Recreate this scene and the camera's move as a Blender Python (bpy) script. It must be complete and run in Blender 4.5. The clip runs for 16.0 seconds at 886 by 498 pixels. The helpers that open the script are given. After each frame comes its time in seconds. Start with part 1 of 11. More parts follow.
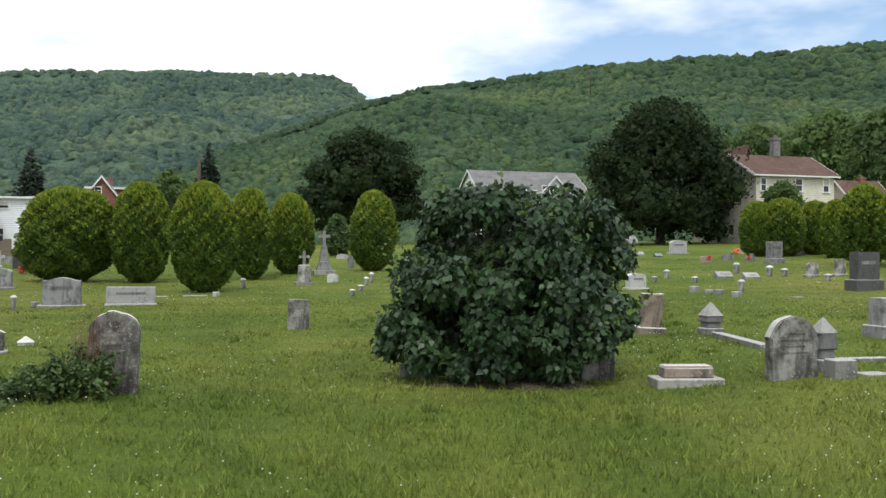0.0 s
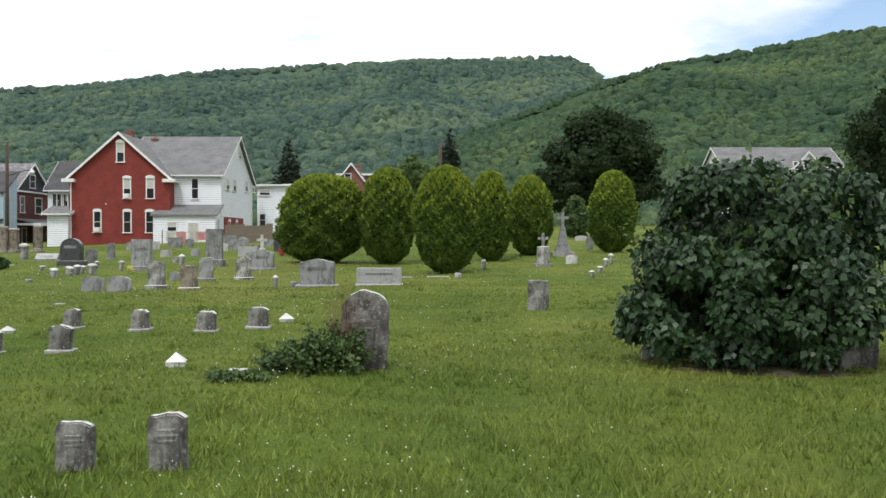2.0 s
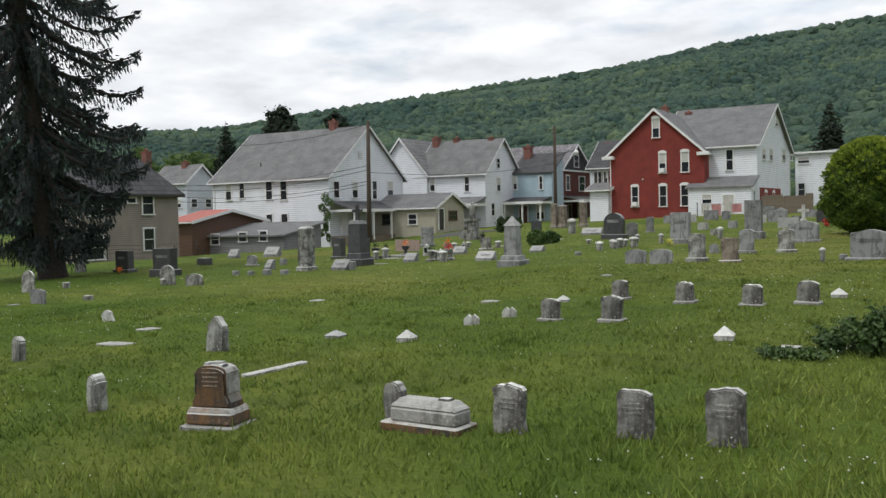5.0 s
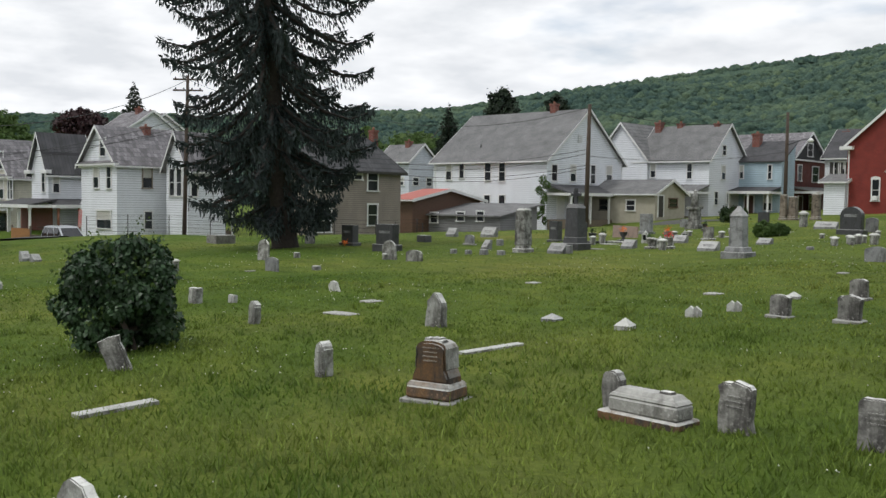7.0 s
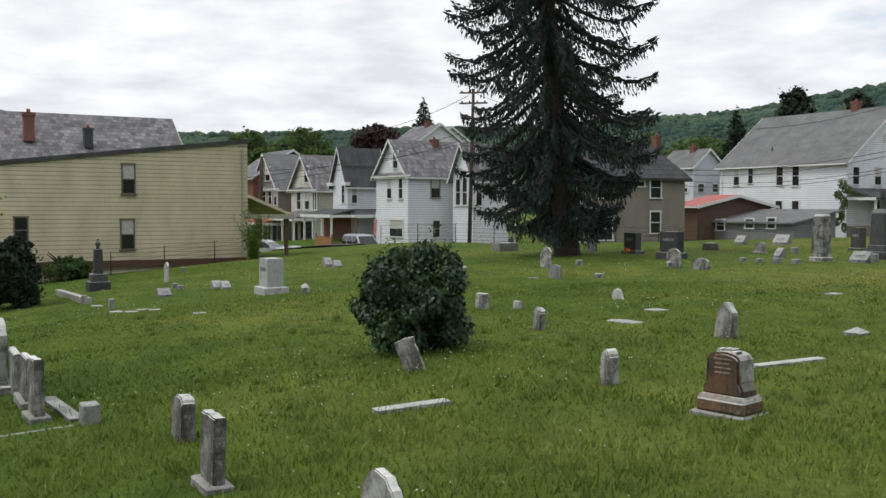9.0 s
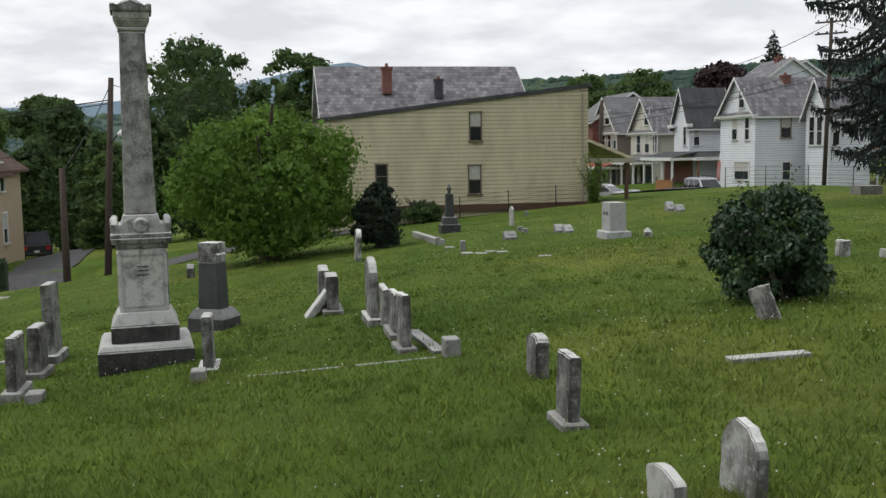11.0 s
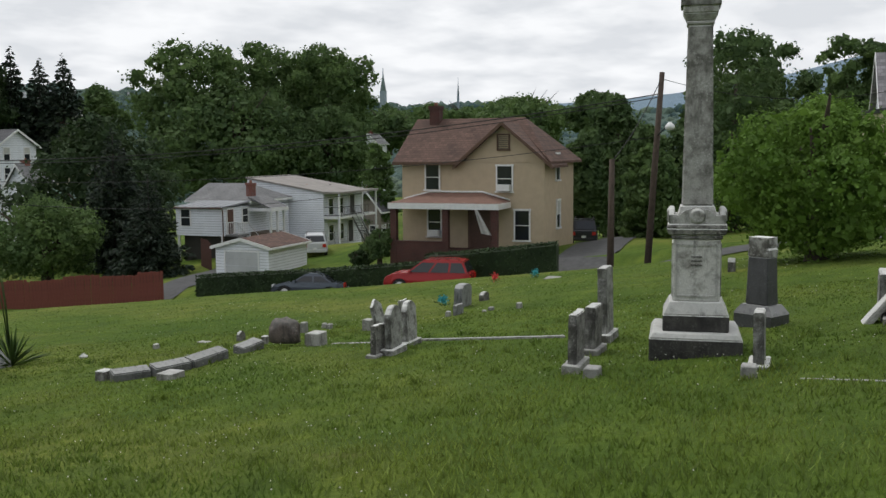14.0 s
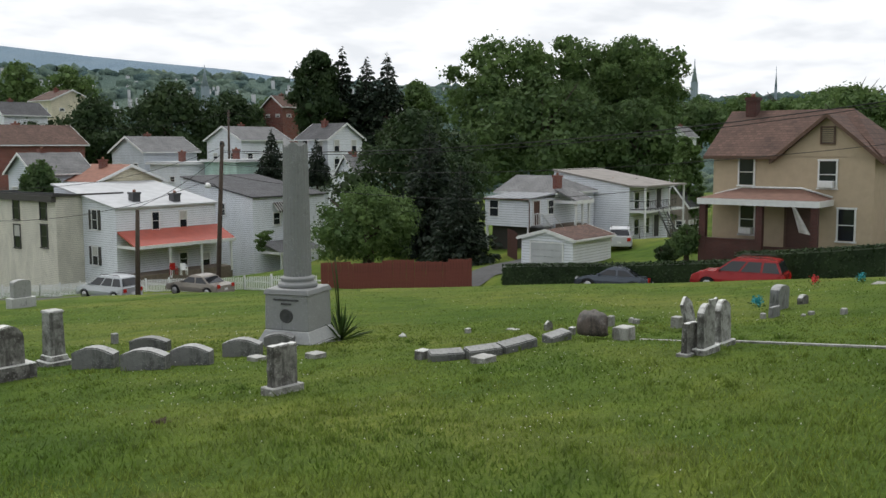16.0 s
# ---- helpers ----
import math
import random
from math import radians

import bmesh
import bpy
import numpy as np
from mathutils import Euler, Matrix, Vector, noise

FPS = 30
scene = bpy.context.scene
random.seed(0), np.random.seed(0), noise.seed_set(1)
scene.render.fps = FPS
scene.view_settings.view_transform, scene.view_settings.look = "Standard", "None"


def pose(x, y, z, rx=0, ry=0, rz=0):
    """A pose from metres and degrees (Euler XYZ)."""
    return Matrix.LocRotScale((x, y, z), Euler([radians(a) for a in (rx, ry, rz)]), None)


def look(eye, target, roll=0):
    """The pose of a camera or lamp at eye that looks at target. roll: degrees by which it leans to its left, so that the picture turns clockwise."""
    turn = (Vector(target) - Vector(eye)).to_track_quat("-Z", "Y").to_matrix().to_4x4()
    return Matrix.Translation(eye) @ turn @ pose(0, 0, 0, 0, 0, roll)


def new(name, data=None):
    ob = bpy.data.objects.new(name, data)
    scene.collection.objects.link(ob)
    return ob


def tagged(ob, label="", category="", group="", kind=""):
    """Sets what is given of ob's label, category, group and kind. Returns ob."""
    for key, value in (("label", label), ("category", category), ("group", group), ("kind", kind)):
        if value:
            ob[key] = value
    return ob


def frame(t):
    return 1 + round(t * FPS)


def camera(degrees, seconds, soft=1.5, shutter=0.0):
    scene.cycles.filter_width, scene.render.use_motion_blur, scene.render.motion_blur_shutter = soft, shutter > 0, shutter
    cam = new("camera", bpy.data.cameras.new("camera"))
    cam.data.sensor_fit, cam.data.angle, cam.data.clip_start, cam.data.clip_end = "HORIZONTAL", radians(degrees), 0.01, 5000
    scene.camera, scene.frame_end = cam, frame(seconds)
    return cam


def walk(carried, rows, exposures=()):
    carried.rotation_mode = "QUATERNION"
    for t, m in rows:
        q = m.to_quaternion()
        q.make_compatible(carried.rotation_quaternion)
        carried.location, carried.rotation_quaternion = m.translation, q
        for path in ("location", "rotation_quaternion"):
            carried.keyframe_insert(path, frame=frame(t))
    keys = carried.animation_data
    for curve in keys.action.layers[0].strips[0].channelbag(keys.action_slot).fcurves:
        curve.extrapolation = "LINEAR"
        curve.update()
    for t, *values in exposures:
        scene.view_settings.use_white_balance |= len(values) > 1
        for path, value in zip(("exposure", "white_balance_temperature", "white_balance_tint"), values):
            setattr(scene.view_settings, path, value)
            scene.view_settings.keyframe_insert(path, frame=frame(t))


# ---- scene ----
# ---- camera ----
cam = camera(49.52, 16.0)
PATH = [
    (0.0, pose(0.150, -0.067, 1.630, 90.435, -0.399, 0.001)),
    (0.5, pose(0.164, -0.071, 1.641, 90.545, -0.026, 3.152)),
    (1.0, pose(0.134, -0.060, 1.646, 91.081, -0.149, 6.478)),
    (1.5, pose(0.134, -0.062, 1.612, 90.220, -0.196, 9.998)),
    (2.0, pose(0.128, -0.046, 1.616, 89.301, -0.030, 14.133)),
    (2.5, pose(0.112, -0.045, 1.626, 89.801, -0.047, 20.628)),
    (3.0, pose(0.067, -0.037, 1.599, 89.419, 1.113, 27.194)),
    (3.5, pose(0.032, -0.033, 1.605, 89.363, 1.803, 32.730)),
    (4.0, pose(-0.022, 0.007, 1.601, 89.491, 1.400, 38.076)),
    (4.2, pose(-0.035, 0.015, 1.609, 89.097, 1.524, 40.041)),
    (6.3, pose(-0.157, 0.035, 1.604, 87.466, -0.398, 52.442)),
    (6.5, pose(-0.176, 0.041, 1.600, 87.328, -0.555, 54.289)),
    (7.0, pose(-0.184, 0.019, 1.603, 87.090, -0.791, 57.972)),
    (7.5, pose(-0.191, 0.012, 1.601, 87.576, -0.999, 62.379)),
    (8.0, pose(-0.191, 0.014, 1.600, 87.694, -0.593, 66.126)),
    (8.5, pose(-0.192, -0.002, 1.592, 87.962, -0.544, 69.956)),
    (9.0, pose(-0.212, -0.027, 1.589, 87.429, -0.190, 74.570)),
    (9.5, pose(-0.232, -0.064, 1.576, 85.915, 0.529, 79.772)),
    (9.7, pose(-0.196, -0.074, 1.589, 85.451, 0.807, 82.091)),
    (11.8, pose(-0.201, -0.219, 1.588, 84.525, 0.039, 102.419)),
    (12.0, pose(-0.178, -0.246, 1.581, 84.645, -0.181, 104.691)),
    (12.5, pose(-0.144, -0.270, 1.584, 84.308, -0.099, 109.462)),
    (13.0, pose(-0.166, -0.301, 1.592, 84.282, 0.434, 114.740)),
    (13.5, pose(-0.109, -0.314, 1.581, 84.479, 0.384, 120.335)),
    (14.0, pose(-0.105, -0.356, 1.584, 84.176, 0.451, 125.697)),
    (14.5, pose(-0.067, -0.372, 1.592, 83.484, 0.902, 131.369)),
    (15.0, pose(-0.068, -0.395, 1.582, 83.005, 0.749, 135.110)),
    (15.5, pose(-0.016, -0.412, 1.596, 83.425, 0.944, 139.851)),
    (16.0, pose(0.006, -0.459, 1.580, 83.869, 0.217, 143.675)),
]
EXPOSURES = [(0.0, 0.16), (1.2, 0.17), (2.0, 0.17), (2.5, 0.14), (3.0, -0.16), (3.5, -0.44), (4.0, -0.3), (4.5, -0.3), (7.0, -0.3), (9.5, -0.33), (12.0, -0.42), (13.5, -0.47), (14.0, -0.4), (14.6, -0.19), (16.0, -0.19)]
walk(cam, PATH, EXPOSURES)


SKY_STRENGTH, SUN_STRENGTH = 0.1, 1.5
CLOUD_LO, CLOUD_HI, CLOUD_SHIFT = 0.35, 0.47, (0.3, 0.7, 0.0)

# ---- light ----
world = bpy.data.worlds.new("sky")
scene.world = world
world.use_nodes = True
wn, wl = world.node_tree.nodes, world.node_tree.links
wn.clear()
SUN_EL, SUN_AZ = 58.0, 172.0   # degrees up; turn left of the first view
sun_way = Vector((-math.sin(radians(SUN_AZ)) * math.cos(radians(SUN_EL)), math.cos(radians(SUN_AZ)) * math.cos(radians(SUN_EL)), math.sin(radians(SUN_EL))))
sky = wn.new("ShaderNodeTexSky")
sky.sky_type, sky.sun_disc = "NISHITA", False
sky.sun_elevation, sky.sun_rotation = radians(SUN_EL), radians(-SUN_AZ)
sky.air_density, sky.dust_density = 1.0, 2.0
tc = wn.new("ShaderNodeTexCoord")
sep = wn.new("ShaderNodeSeparateXYZ")
wl.new(tc.outputs["Generated"], sep.inputs[0])
zmax = wn.new("ShaderNodeMath"); zmax.operation = "MAXIMUM"; zmax.inputs[1].default_value = 0.0
wl.new(sep.outputs[2], zmax.inputs[0])
zadd = wn.new("ShaderNodeMath"); zadd.operation = "ADD"; zadd.inputs[1].default_value = 0.16
wl.new(zmax.outputs[0], zadd.inputs[0])
com = wn.new("ShaderNodeCombineXYZ")
for i in (0, 1):
    dv = wn.new("ShaderNodeMath"); dv.operation = "DIVIDE"
    wl.new(sep.outputs[i], dv.inputs[0]); wl.new(zadd.outputs[0], dv.inputs[1])
    wl.new(dv.outputs[0], com.inputs[i])


def cloud_noise(scale, detail, shift):
    mp = wn.new("ShaderNodeMapping"); mp.inputs["Location"].default_value = shift
    wl.new(com.outputs[0], mp.inputs[0])
    nz = wn.new("ShaderNodeTexNoise"); nz.inputs["Scale"].default_value = scale; nz.inputs["Detail"].default_value = detail
    nz.inputs["Roughness"].default_value = 0.55
    wl.new(mp.outputs[0], nz.inputs["Vector"])
    return nz


cover = wn.new("ShaderNodeValToRGB")
cover.color_ramp.elements[0].position, cover.color_ramp.elements[1].position = CLOUD_LO, CLOUD_HI
# the cover breaks up towards the hills ahead of the first view
tilt = wn.new("ShaderNodeVectorMath"); tilt.operation = "DOT_PRODUCT"; tilt.inputs[1].default_value = (-0.12, -0.165, 0.0)
wl.new(tc.outputs["Generated"], tilt.inputs[0])
bias = wn.new("ShaderNodeMath"); bias.operation = "ADD"
wl.new(cloud_noise(0.55, 6, CLOUD_SHIFT).outputs["Fac"], bias.inputs[0]); wl.new(tilt.outputs["Value"], bias.inputs[1])
lift = wn.new("ShaderNodeMath"); lift.operation = "ADD"; lift.inputs[1].default_value = 0.1
wl.new(bias.outputs[0], lift.inputs[0]); wl.new(lift.outputs[0], cover.inputs[0])
shade = wn.new("ShaderNodeValToRGB")
shade.color_ramp.elements[0].position, shade.color_ramp.elements[1].position = 0.36, 0.62
shade.color_ramp.elements[0].color = (9.6, 9.95, 10.45, 1)
shade.color_ramp.elements[1].color = (12.6, 12.8, 13.1, 1)
wl.new(cloud_noise(2.6, 8, (3.1, 8.4, 0)).outputs["Fac"], shade.inputs[0])
mixw = wn.new("ShaderNodeMixRGB")
wl.new(cover.outputs[0], mixw.inputs[0]); gain = wn.new("ShaderNodeMixRGB"); gain.blend_type = "MULTIPLY"; gain.inputs[0].default_value = 1.0; gain.inputs[2].default_value = (1.7, 1.7, 1.7, 1)
wl.new(sky.outputs[0], gain.inputs[1]); wl.new(gain.outputs[0], mixw.inputs[1]); wl.new(shade.outputs[0], mixw.inputs[2])
bg = wn.new("ShaderNodeBackground"); bg.inputs[1].default_value = SKY_STRENGTH
wl.new(mixw.outputs[0], bg.inputs[0])
wo = wn.new("ShaderNodeOutputWorld"); wl.new(bg.outputs[0], wo.inputs[0])
sun = new("sun", bpy.data.lights.new("sun", "SUN"))
sun.data.energy, sun.data.angle, sun.data.color = SUN_STRENGTH, radians(12), (1.0, 0.98, 0.95)
sun.matrix_world = look(sun_way * 50, (0, 0, 0))

# ---- ground shape ----
def smooth_table(xs, ys, lo, hi, width):
    fine = np.arange(lo, hi)
    v = np.interp(fine, xs, ys)
    k = np.exp(-0.5 * (np.arange(-3 * width, 3 * width + 1) / width) ** 2)
    return fine, np.convolve(np.pad(v, 3 * width, mode="edge"), k / k.sum(), mode="valid")


# fall of the hillside per metre, by compass turn left of the first view
TURN = [-180, -150, -100, -60, -40, -25, 0, 36, 54, 68, 80, 97, 112, 127, 140, 157, 170, 180]
FALL = [.122, .11, .03, -.02, -.038, -.035, -.028, -.02, 0, .007, .013, .04, .07, .098, .109, .118, .121, .122]
FINE, FALLS = smooth_table(TURN, FALL, -180, 181, 5)


def ground_z(x, y):
    """Height of the lawn and of the streets below it."""
    r = np.hypot(x, y)
    az = np.degrees(np.arctan2(-x, y))
    s = np.interp(az, FINE, FALLS)
    rr = np.where(r < 110, r, 110 + (r - 110) * 0.25)
    z = -s * rr
    bumps = 0.035 * np.sin(x * 0.55 + 1.3) * np.sin(y * 0.47 + 0.4) + 0.02 * np.sin(x * 1.3 + y * 0.8)
    # road along the foot of the lawn, cut a little into the slope
    off = (x + 37.5) * -0.917 + (y + 27.5) * -0.40
    along = (x + 37.5) * 0.40 + (y + 27.5) * -0.917
    step = lambda v: v * v * (3 - 2 * v)
    cut = step(np.clip((off + 6.6) / 2.2, 0, 1)) * (1 - step(np.clip((off - 4.5) / 3, 0, 1))) * step(np.clip((along + 15) / 8, 0, 1)) * np.clip((200 - r) / 60, 0, 1)
    # street before the row houses, sunk behind the crest of the lawn
    o2 = (x + 70) * 0.9744 - (y - 12) * 0.2247
    a2 = (x + 70) * 0.2247 + (y - 12) * 0.9744
    cut2 = (1 - step(np.clip((o2 - 4) / 3, 0, 1))) * step(np.clip((o2 + 15) / 3, 0, 1)) * step(np.clip((a2 + 12) / 6, 0, 1)) * (1 - step(np.clip((a2 - 44) / 6, 0, 1)))
    # the yards beyond the far edge of the graves lie lower than the crest
    yard = np.interp(az, [12, 24, 36, 50, 62, 76], [0, 0.6, 0.85, 0.95, 0.9, 0]) * step(np.clip((r - 50) / 14, 0, 1)) * np.clip((260 - r) / 100, 0, 1)
    z = z - yard
    # raised gardens behind the hedge, higher still at the back houses
    garden = 0.65 * step(np.clip((off - 7) / 8, 0, 1)) * step(np.clip((along + 16) / 8, 0, 1)) + 1.5 * step(np.clip((off - 15) / 13, 0, 1)) * step(np.clip((along - 3) / 8, 0, 1))
    z = z + garden * (1 - step(np.clip((along - 40) / 12, 0, 1))) * np.clip((150 - r) / 40, 0, 1)
    return z + bumps * np.clip(r / 4, 0, 1) - 1.3 * cut2 - (0.85 - 0.45 * np.clip(along / 45, 0, 1)) * cut


def gz(x, y):
    return float(ground_z(np.float64(x), np.float64(y)))



# ---- materials ----
def nodes_of(name):
    m = bpy.data.materials.new(name)
    m.use_nodes = True
    nt = m.node_tree
    return m, nt, nt.nodes["Principled BSDF"]


def noise_node(nt, scale, detail=4.0, rough=0.55, coord="Object", stretch=(1, 1, 1)):
    t = nt.nodes.new("ShaderNodeTexCoord")
    mp = nt.nodes.new("ShaderNodeMapping")
    mp.inputs["Scale"].default_value = stretch
    nt.links.new(t.outputs[coord], mp.inputs[0])
    n = nt.nodes.new("ShaderNodeTexNoise")
    n.inputs["Scale"].default_value, n.inputs["Detail"].default_value, n.inputs["Roughness"].default_value = scale, detail, rough
    nt.links.new(mp.outputs[0], n.inputs["Vector"])
    return n.outputs["Fac"]


def ramp(nt, fac, stops):
    r = nt.nodes.new("ShaderNodeValToRGB")
    while len(r.color_ramp.elements) < len(stops):
        r.color_ramp.elements.new(0.5)
    for e, (p, c) in zip(r.color_ramp.elements, stops):
        e.position, e.color = p, (*c, 1)
    nt.links.new(fac, r.inputs[0])
    return r.outputs[0]


def mix(nt, fac, a, b, mode="MIX"):
    x = nt.nodes.new("ShaderNodeMixRGB")
    x.blend_type = mode
    for sock, v in zip(x.inputs, (fac, a, b)):
        if isinstance(v, (int, float)):
            sock.default_value = v
        elif isinstance(v, tuple):
            sock.default_value = (*v, 1)
        else:
            nt.links.new(v, sock)
    return x.outputs[0]


def bump(nt, bsdf, height, strength=0.3, dist=0.02):
    b = nt.nodes.new("ShaderNodeBump")
    b.inputs["Strength"].default_value, b.inputs["Distance"].default_value = strength, dist
    nt.links.new(height, b.inputs["Height"])
    nt.links.new(b.outputs[0], bsdf.inputs["Normal"])


def random_tone(nt, color, lo, hi):
    """Lets each object differ a little in tone."""
    oi = nt.nodes.new("ShaderNodeObjectInfo")
    mr = nt.nodes.new("ShaderNodeMapRange")
    mr.inputs["To Min"].default_value, mr.inputs["To Max"].default_value = lo, hi
    nt.links.new(oi.outputs["Random"], mr.inputs["Value"])
    return mix(nt, 1.0, color, mr.outputs[0], "MULTIPLY")


def island_tone(nt, color, lo, hi):
    gi = nt.nodes.new("ShaderNodeNewGeometry")
    mr = nt.nodes.new("ShaderNodeMapRange")
    mr.inputs["To Min"].default_value, mr.inputs["To Max"].default_value = lo, hi
    nt.links.new(gi.outputs["Random Per Island"], mr.inputs["Value"])
    return mix(nt, 1.0, color, mr.outputs[0], "MULTIPLY")


def plain(name, color, rough=0.6, metal=0.0, wear=0.25, scale=6.0):
    m, nt, b = nodes_of(name)
    dark = tuple(c * (1 - wear) for c in color)
    c = ramp(nt, noise_node(nt, scale, 5), [(0.3, dark), (0.7, color)])
    nt.links.new(c, b.inputs["Base Color"])
    b.inputs["Roughness"].default_value, b.inputs["Metallic"].default_value = rough, metal
    return m


def stone(name, light, dark, stain, amount=0.5, rough=0.85, grain=60.0, top_pale=0.8):
    """Weathered stone: fine grain, blotches, and streaks of lichen and soot down the faces."""
    m, nt, b = nodes_of(name)
    base = ramp(nt, noise_node(nt, grain, 3, 0.7), [(0.3, dark), (0.7, light)])
    blot = noise_node(nt, 5.0, 6, 0.65)
    streak = noise_node(nt, 9.0, 5, 0.6, "Object", (1, 1, 0.22))
    f1 = ramp(nt, blot, [(0.62 - amount * 0.3, (0, 0, 0)), (0.78 - amount * 0.25, (1, 1, 1))])
    f2 = ramp(nt, streak, [(0.66 - amount * 0.25, (0, 0, 0)), (0.8 - amount * 0.2, (0.9, 0.9, 0.9))])
    c = mix(nt, f1, base, stain)
    c = mix(nt, f2, c, tuple(s * 0.7 for s in stain))
    # small pale lichen spots over the darker faces
    spots = ramp(nt, noise_node(nt, 30.0, 4, 0.7), [(0.54, (0, 0, 0)), (0.66, (0.6, 0.6, 0.6))])
    c = mix(nt, mix(nt, 1.0, spots, ramp(nt, noise_node(nt, 3.5, 4), [(0.42, (0, 0, 0)), (0.6, (1, 1, 1))]), "MULTIPLY"), c, tuple(min(0.55, v * 1.35 + 0.08) for v in light))
    # paler upper faces, mixed in by how far the normal points up
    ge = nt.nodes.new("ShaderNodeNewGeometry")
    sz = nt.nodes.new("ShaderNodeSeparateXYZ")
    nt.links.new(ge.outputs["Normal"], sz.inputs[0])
    up = ramp(nt, sz.outputs[2], [(0.3, (0, 0, 0)), (0.62, (top_pale, top_pale, top_pale))])
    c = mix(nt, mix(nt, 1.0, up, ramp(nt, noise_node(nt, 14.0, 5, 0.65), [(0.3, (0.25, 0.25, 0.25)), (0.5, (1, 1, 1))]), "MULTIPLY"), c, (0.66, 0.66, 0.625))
    nt.links.new(random_tone(nt, c, 0.75, 1.18), b.inputs["Base Color"])
    b.inputs["Roughness"].default_value = rough
    bump(nt, b, blot, 0.45, 0.02)
    return m


def siding(name, color, board=0.19, rough=0.55, dirt=0.25):
    """Horizontal lapped boards: each leans out to a lower edge with painted-in shade."""
    m, nt, b = nodes_of(name)
    t = nt.nodes.new("ShaderNodeTexCoord")
    sp = nt.nodes.new("ShaderNodeSeparateXYZ")
    nt.links.new(t.outputs["Object"], sp.inputs[0])
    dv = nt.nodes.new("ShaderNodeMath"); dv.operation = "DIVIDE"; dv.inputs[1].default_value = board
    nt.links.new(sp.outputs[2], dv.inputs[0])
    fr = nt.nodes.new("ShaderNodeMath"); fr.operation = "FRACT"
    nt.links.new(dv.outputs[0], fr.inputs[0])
    # dark band along each board's foot, standing for the shade of the lap
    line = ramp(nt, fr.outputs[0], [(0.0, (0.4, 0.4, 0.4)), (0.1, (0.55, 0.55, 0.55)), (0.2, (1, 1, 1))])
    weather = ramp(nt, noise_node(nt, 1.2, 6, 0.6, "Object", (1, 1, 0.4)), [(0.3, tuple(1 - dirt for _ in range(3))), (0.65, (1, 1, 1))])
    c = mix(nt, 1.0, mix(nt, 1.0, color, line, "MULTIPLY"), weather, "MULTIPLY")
    nt.links.new(c, b.inputs["Base Color"])
    b.inputs["Roughness"].default_value = rough
    inv = nt.nodes.new("ShaderNodeMath"); inv.operation = "SUBTRACT"; inv.inputs[0].default_value = 1.0
    nt.links.new(fr.outputs[0], inv.inputs[1])
    bump(nt, b, inv.outputs[0], 0.6, board * 0.25)
    return m


def brickwork(name, a, c2, mortar):
    m, nt, b = nodes_of(name)
    t = nt.nodes.new("ShaderNodeTexCoord")
    sp = nt.nodes.new("ShaderNodeSeparateXYZ")
    nt.links.new(t.outputs["Object"], sp.inputs[0])
    ad = nt.nodes.new("ShaderNodeMath"); ad.operation = "ADD"
    nt.links.new(sp.outputs[0], ad.inputs[0]); nt.links.new(sp.outputs[1], ad.inputs[1])
    cb = nt.nodes.new("ShaderNodeCombineXYZ")
    nt.links.new(ad.outputs[0], cb.inputs[0]); nt.links.new(sp.outputs[2], cb.inputs[1])
    br = nt.nodes.new("ShaderNodeTexBrick")
    br.inputs["Scale"].default_value = 1.0
    br.inputs["Brick Width"].default_value, br.inputs["Row Height"].default_value, br.inputs["Mortar Size"].default_value = 0.21, 0.075, 0.008
    for k, v in zip(("Color1", "Color2", "Mortar"), (a, c2, mortar)):
        br.inputs[k].default_value = (*v, 1)
    nt.links.new(cb.outputs[0], br.inputs["Vector"])
    w = ramp(nt, noise_node(nt, 1.0, 6), [(0.3, (0.72, 0.72, 0.72)), (0.7, (1.05, 1.05, 1.05))])
    nt.links.new(mix(nt, 1.0, br.outputs[0], w, "MULTIPLY"), b.inputs["Base Color"])
    b.inputs["Roughness"].default_value = 0.85
    bump(nt, b, br.outputs["Fac"], -0.3, 0.01)
    return m


def shingle(name, color, row=0.16, patch=0.35):
    """Roof covering in courses, with single pieces darker and lighter."""
    m, nt, b = nodes_of(name)
    t = nt.nodes.new("ShaderNodeTexCoord")
    br = nt.nodes.new("ShaderNodeTexBrick")
    br.inputs["Scale"].default_value = 1.0
    br.inputs["Brick Width"].default_value, br.inputs["Row Height"].default_value, br.inputs["Mortar Size"].default_value = 0.3, row, 0.012
    br.inputs["Color1"].default_value = (*(c * (1 - patch) for c in color), 1)
    br.inputs["Color2"].default_value = (*(c * (1 + patch * 0.5) for c in color), 1)
    br.inputs["Mortar"].default_value = (*(c * 0.5 for c in color), 1)
    nt.links.new(t.outputs["UV"], br.inputs["Vector"])
    w = ramp(nt, noise_node(nt, 0.9, 6), [(0.3, (0.7, 0.7, 0.7)), (0.7, (1.1, 1.1, 1.1))])
    nt.links.new(mix(nt, 1.0, br.outputs[0], w, "MULTIPLY"), b.inputs["Base Color"])
    b.inputs["Roughness"].default_value = 0.9
    bump(nt, b, br.outputs["Fac"], -0.4, 0.02)
    return m


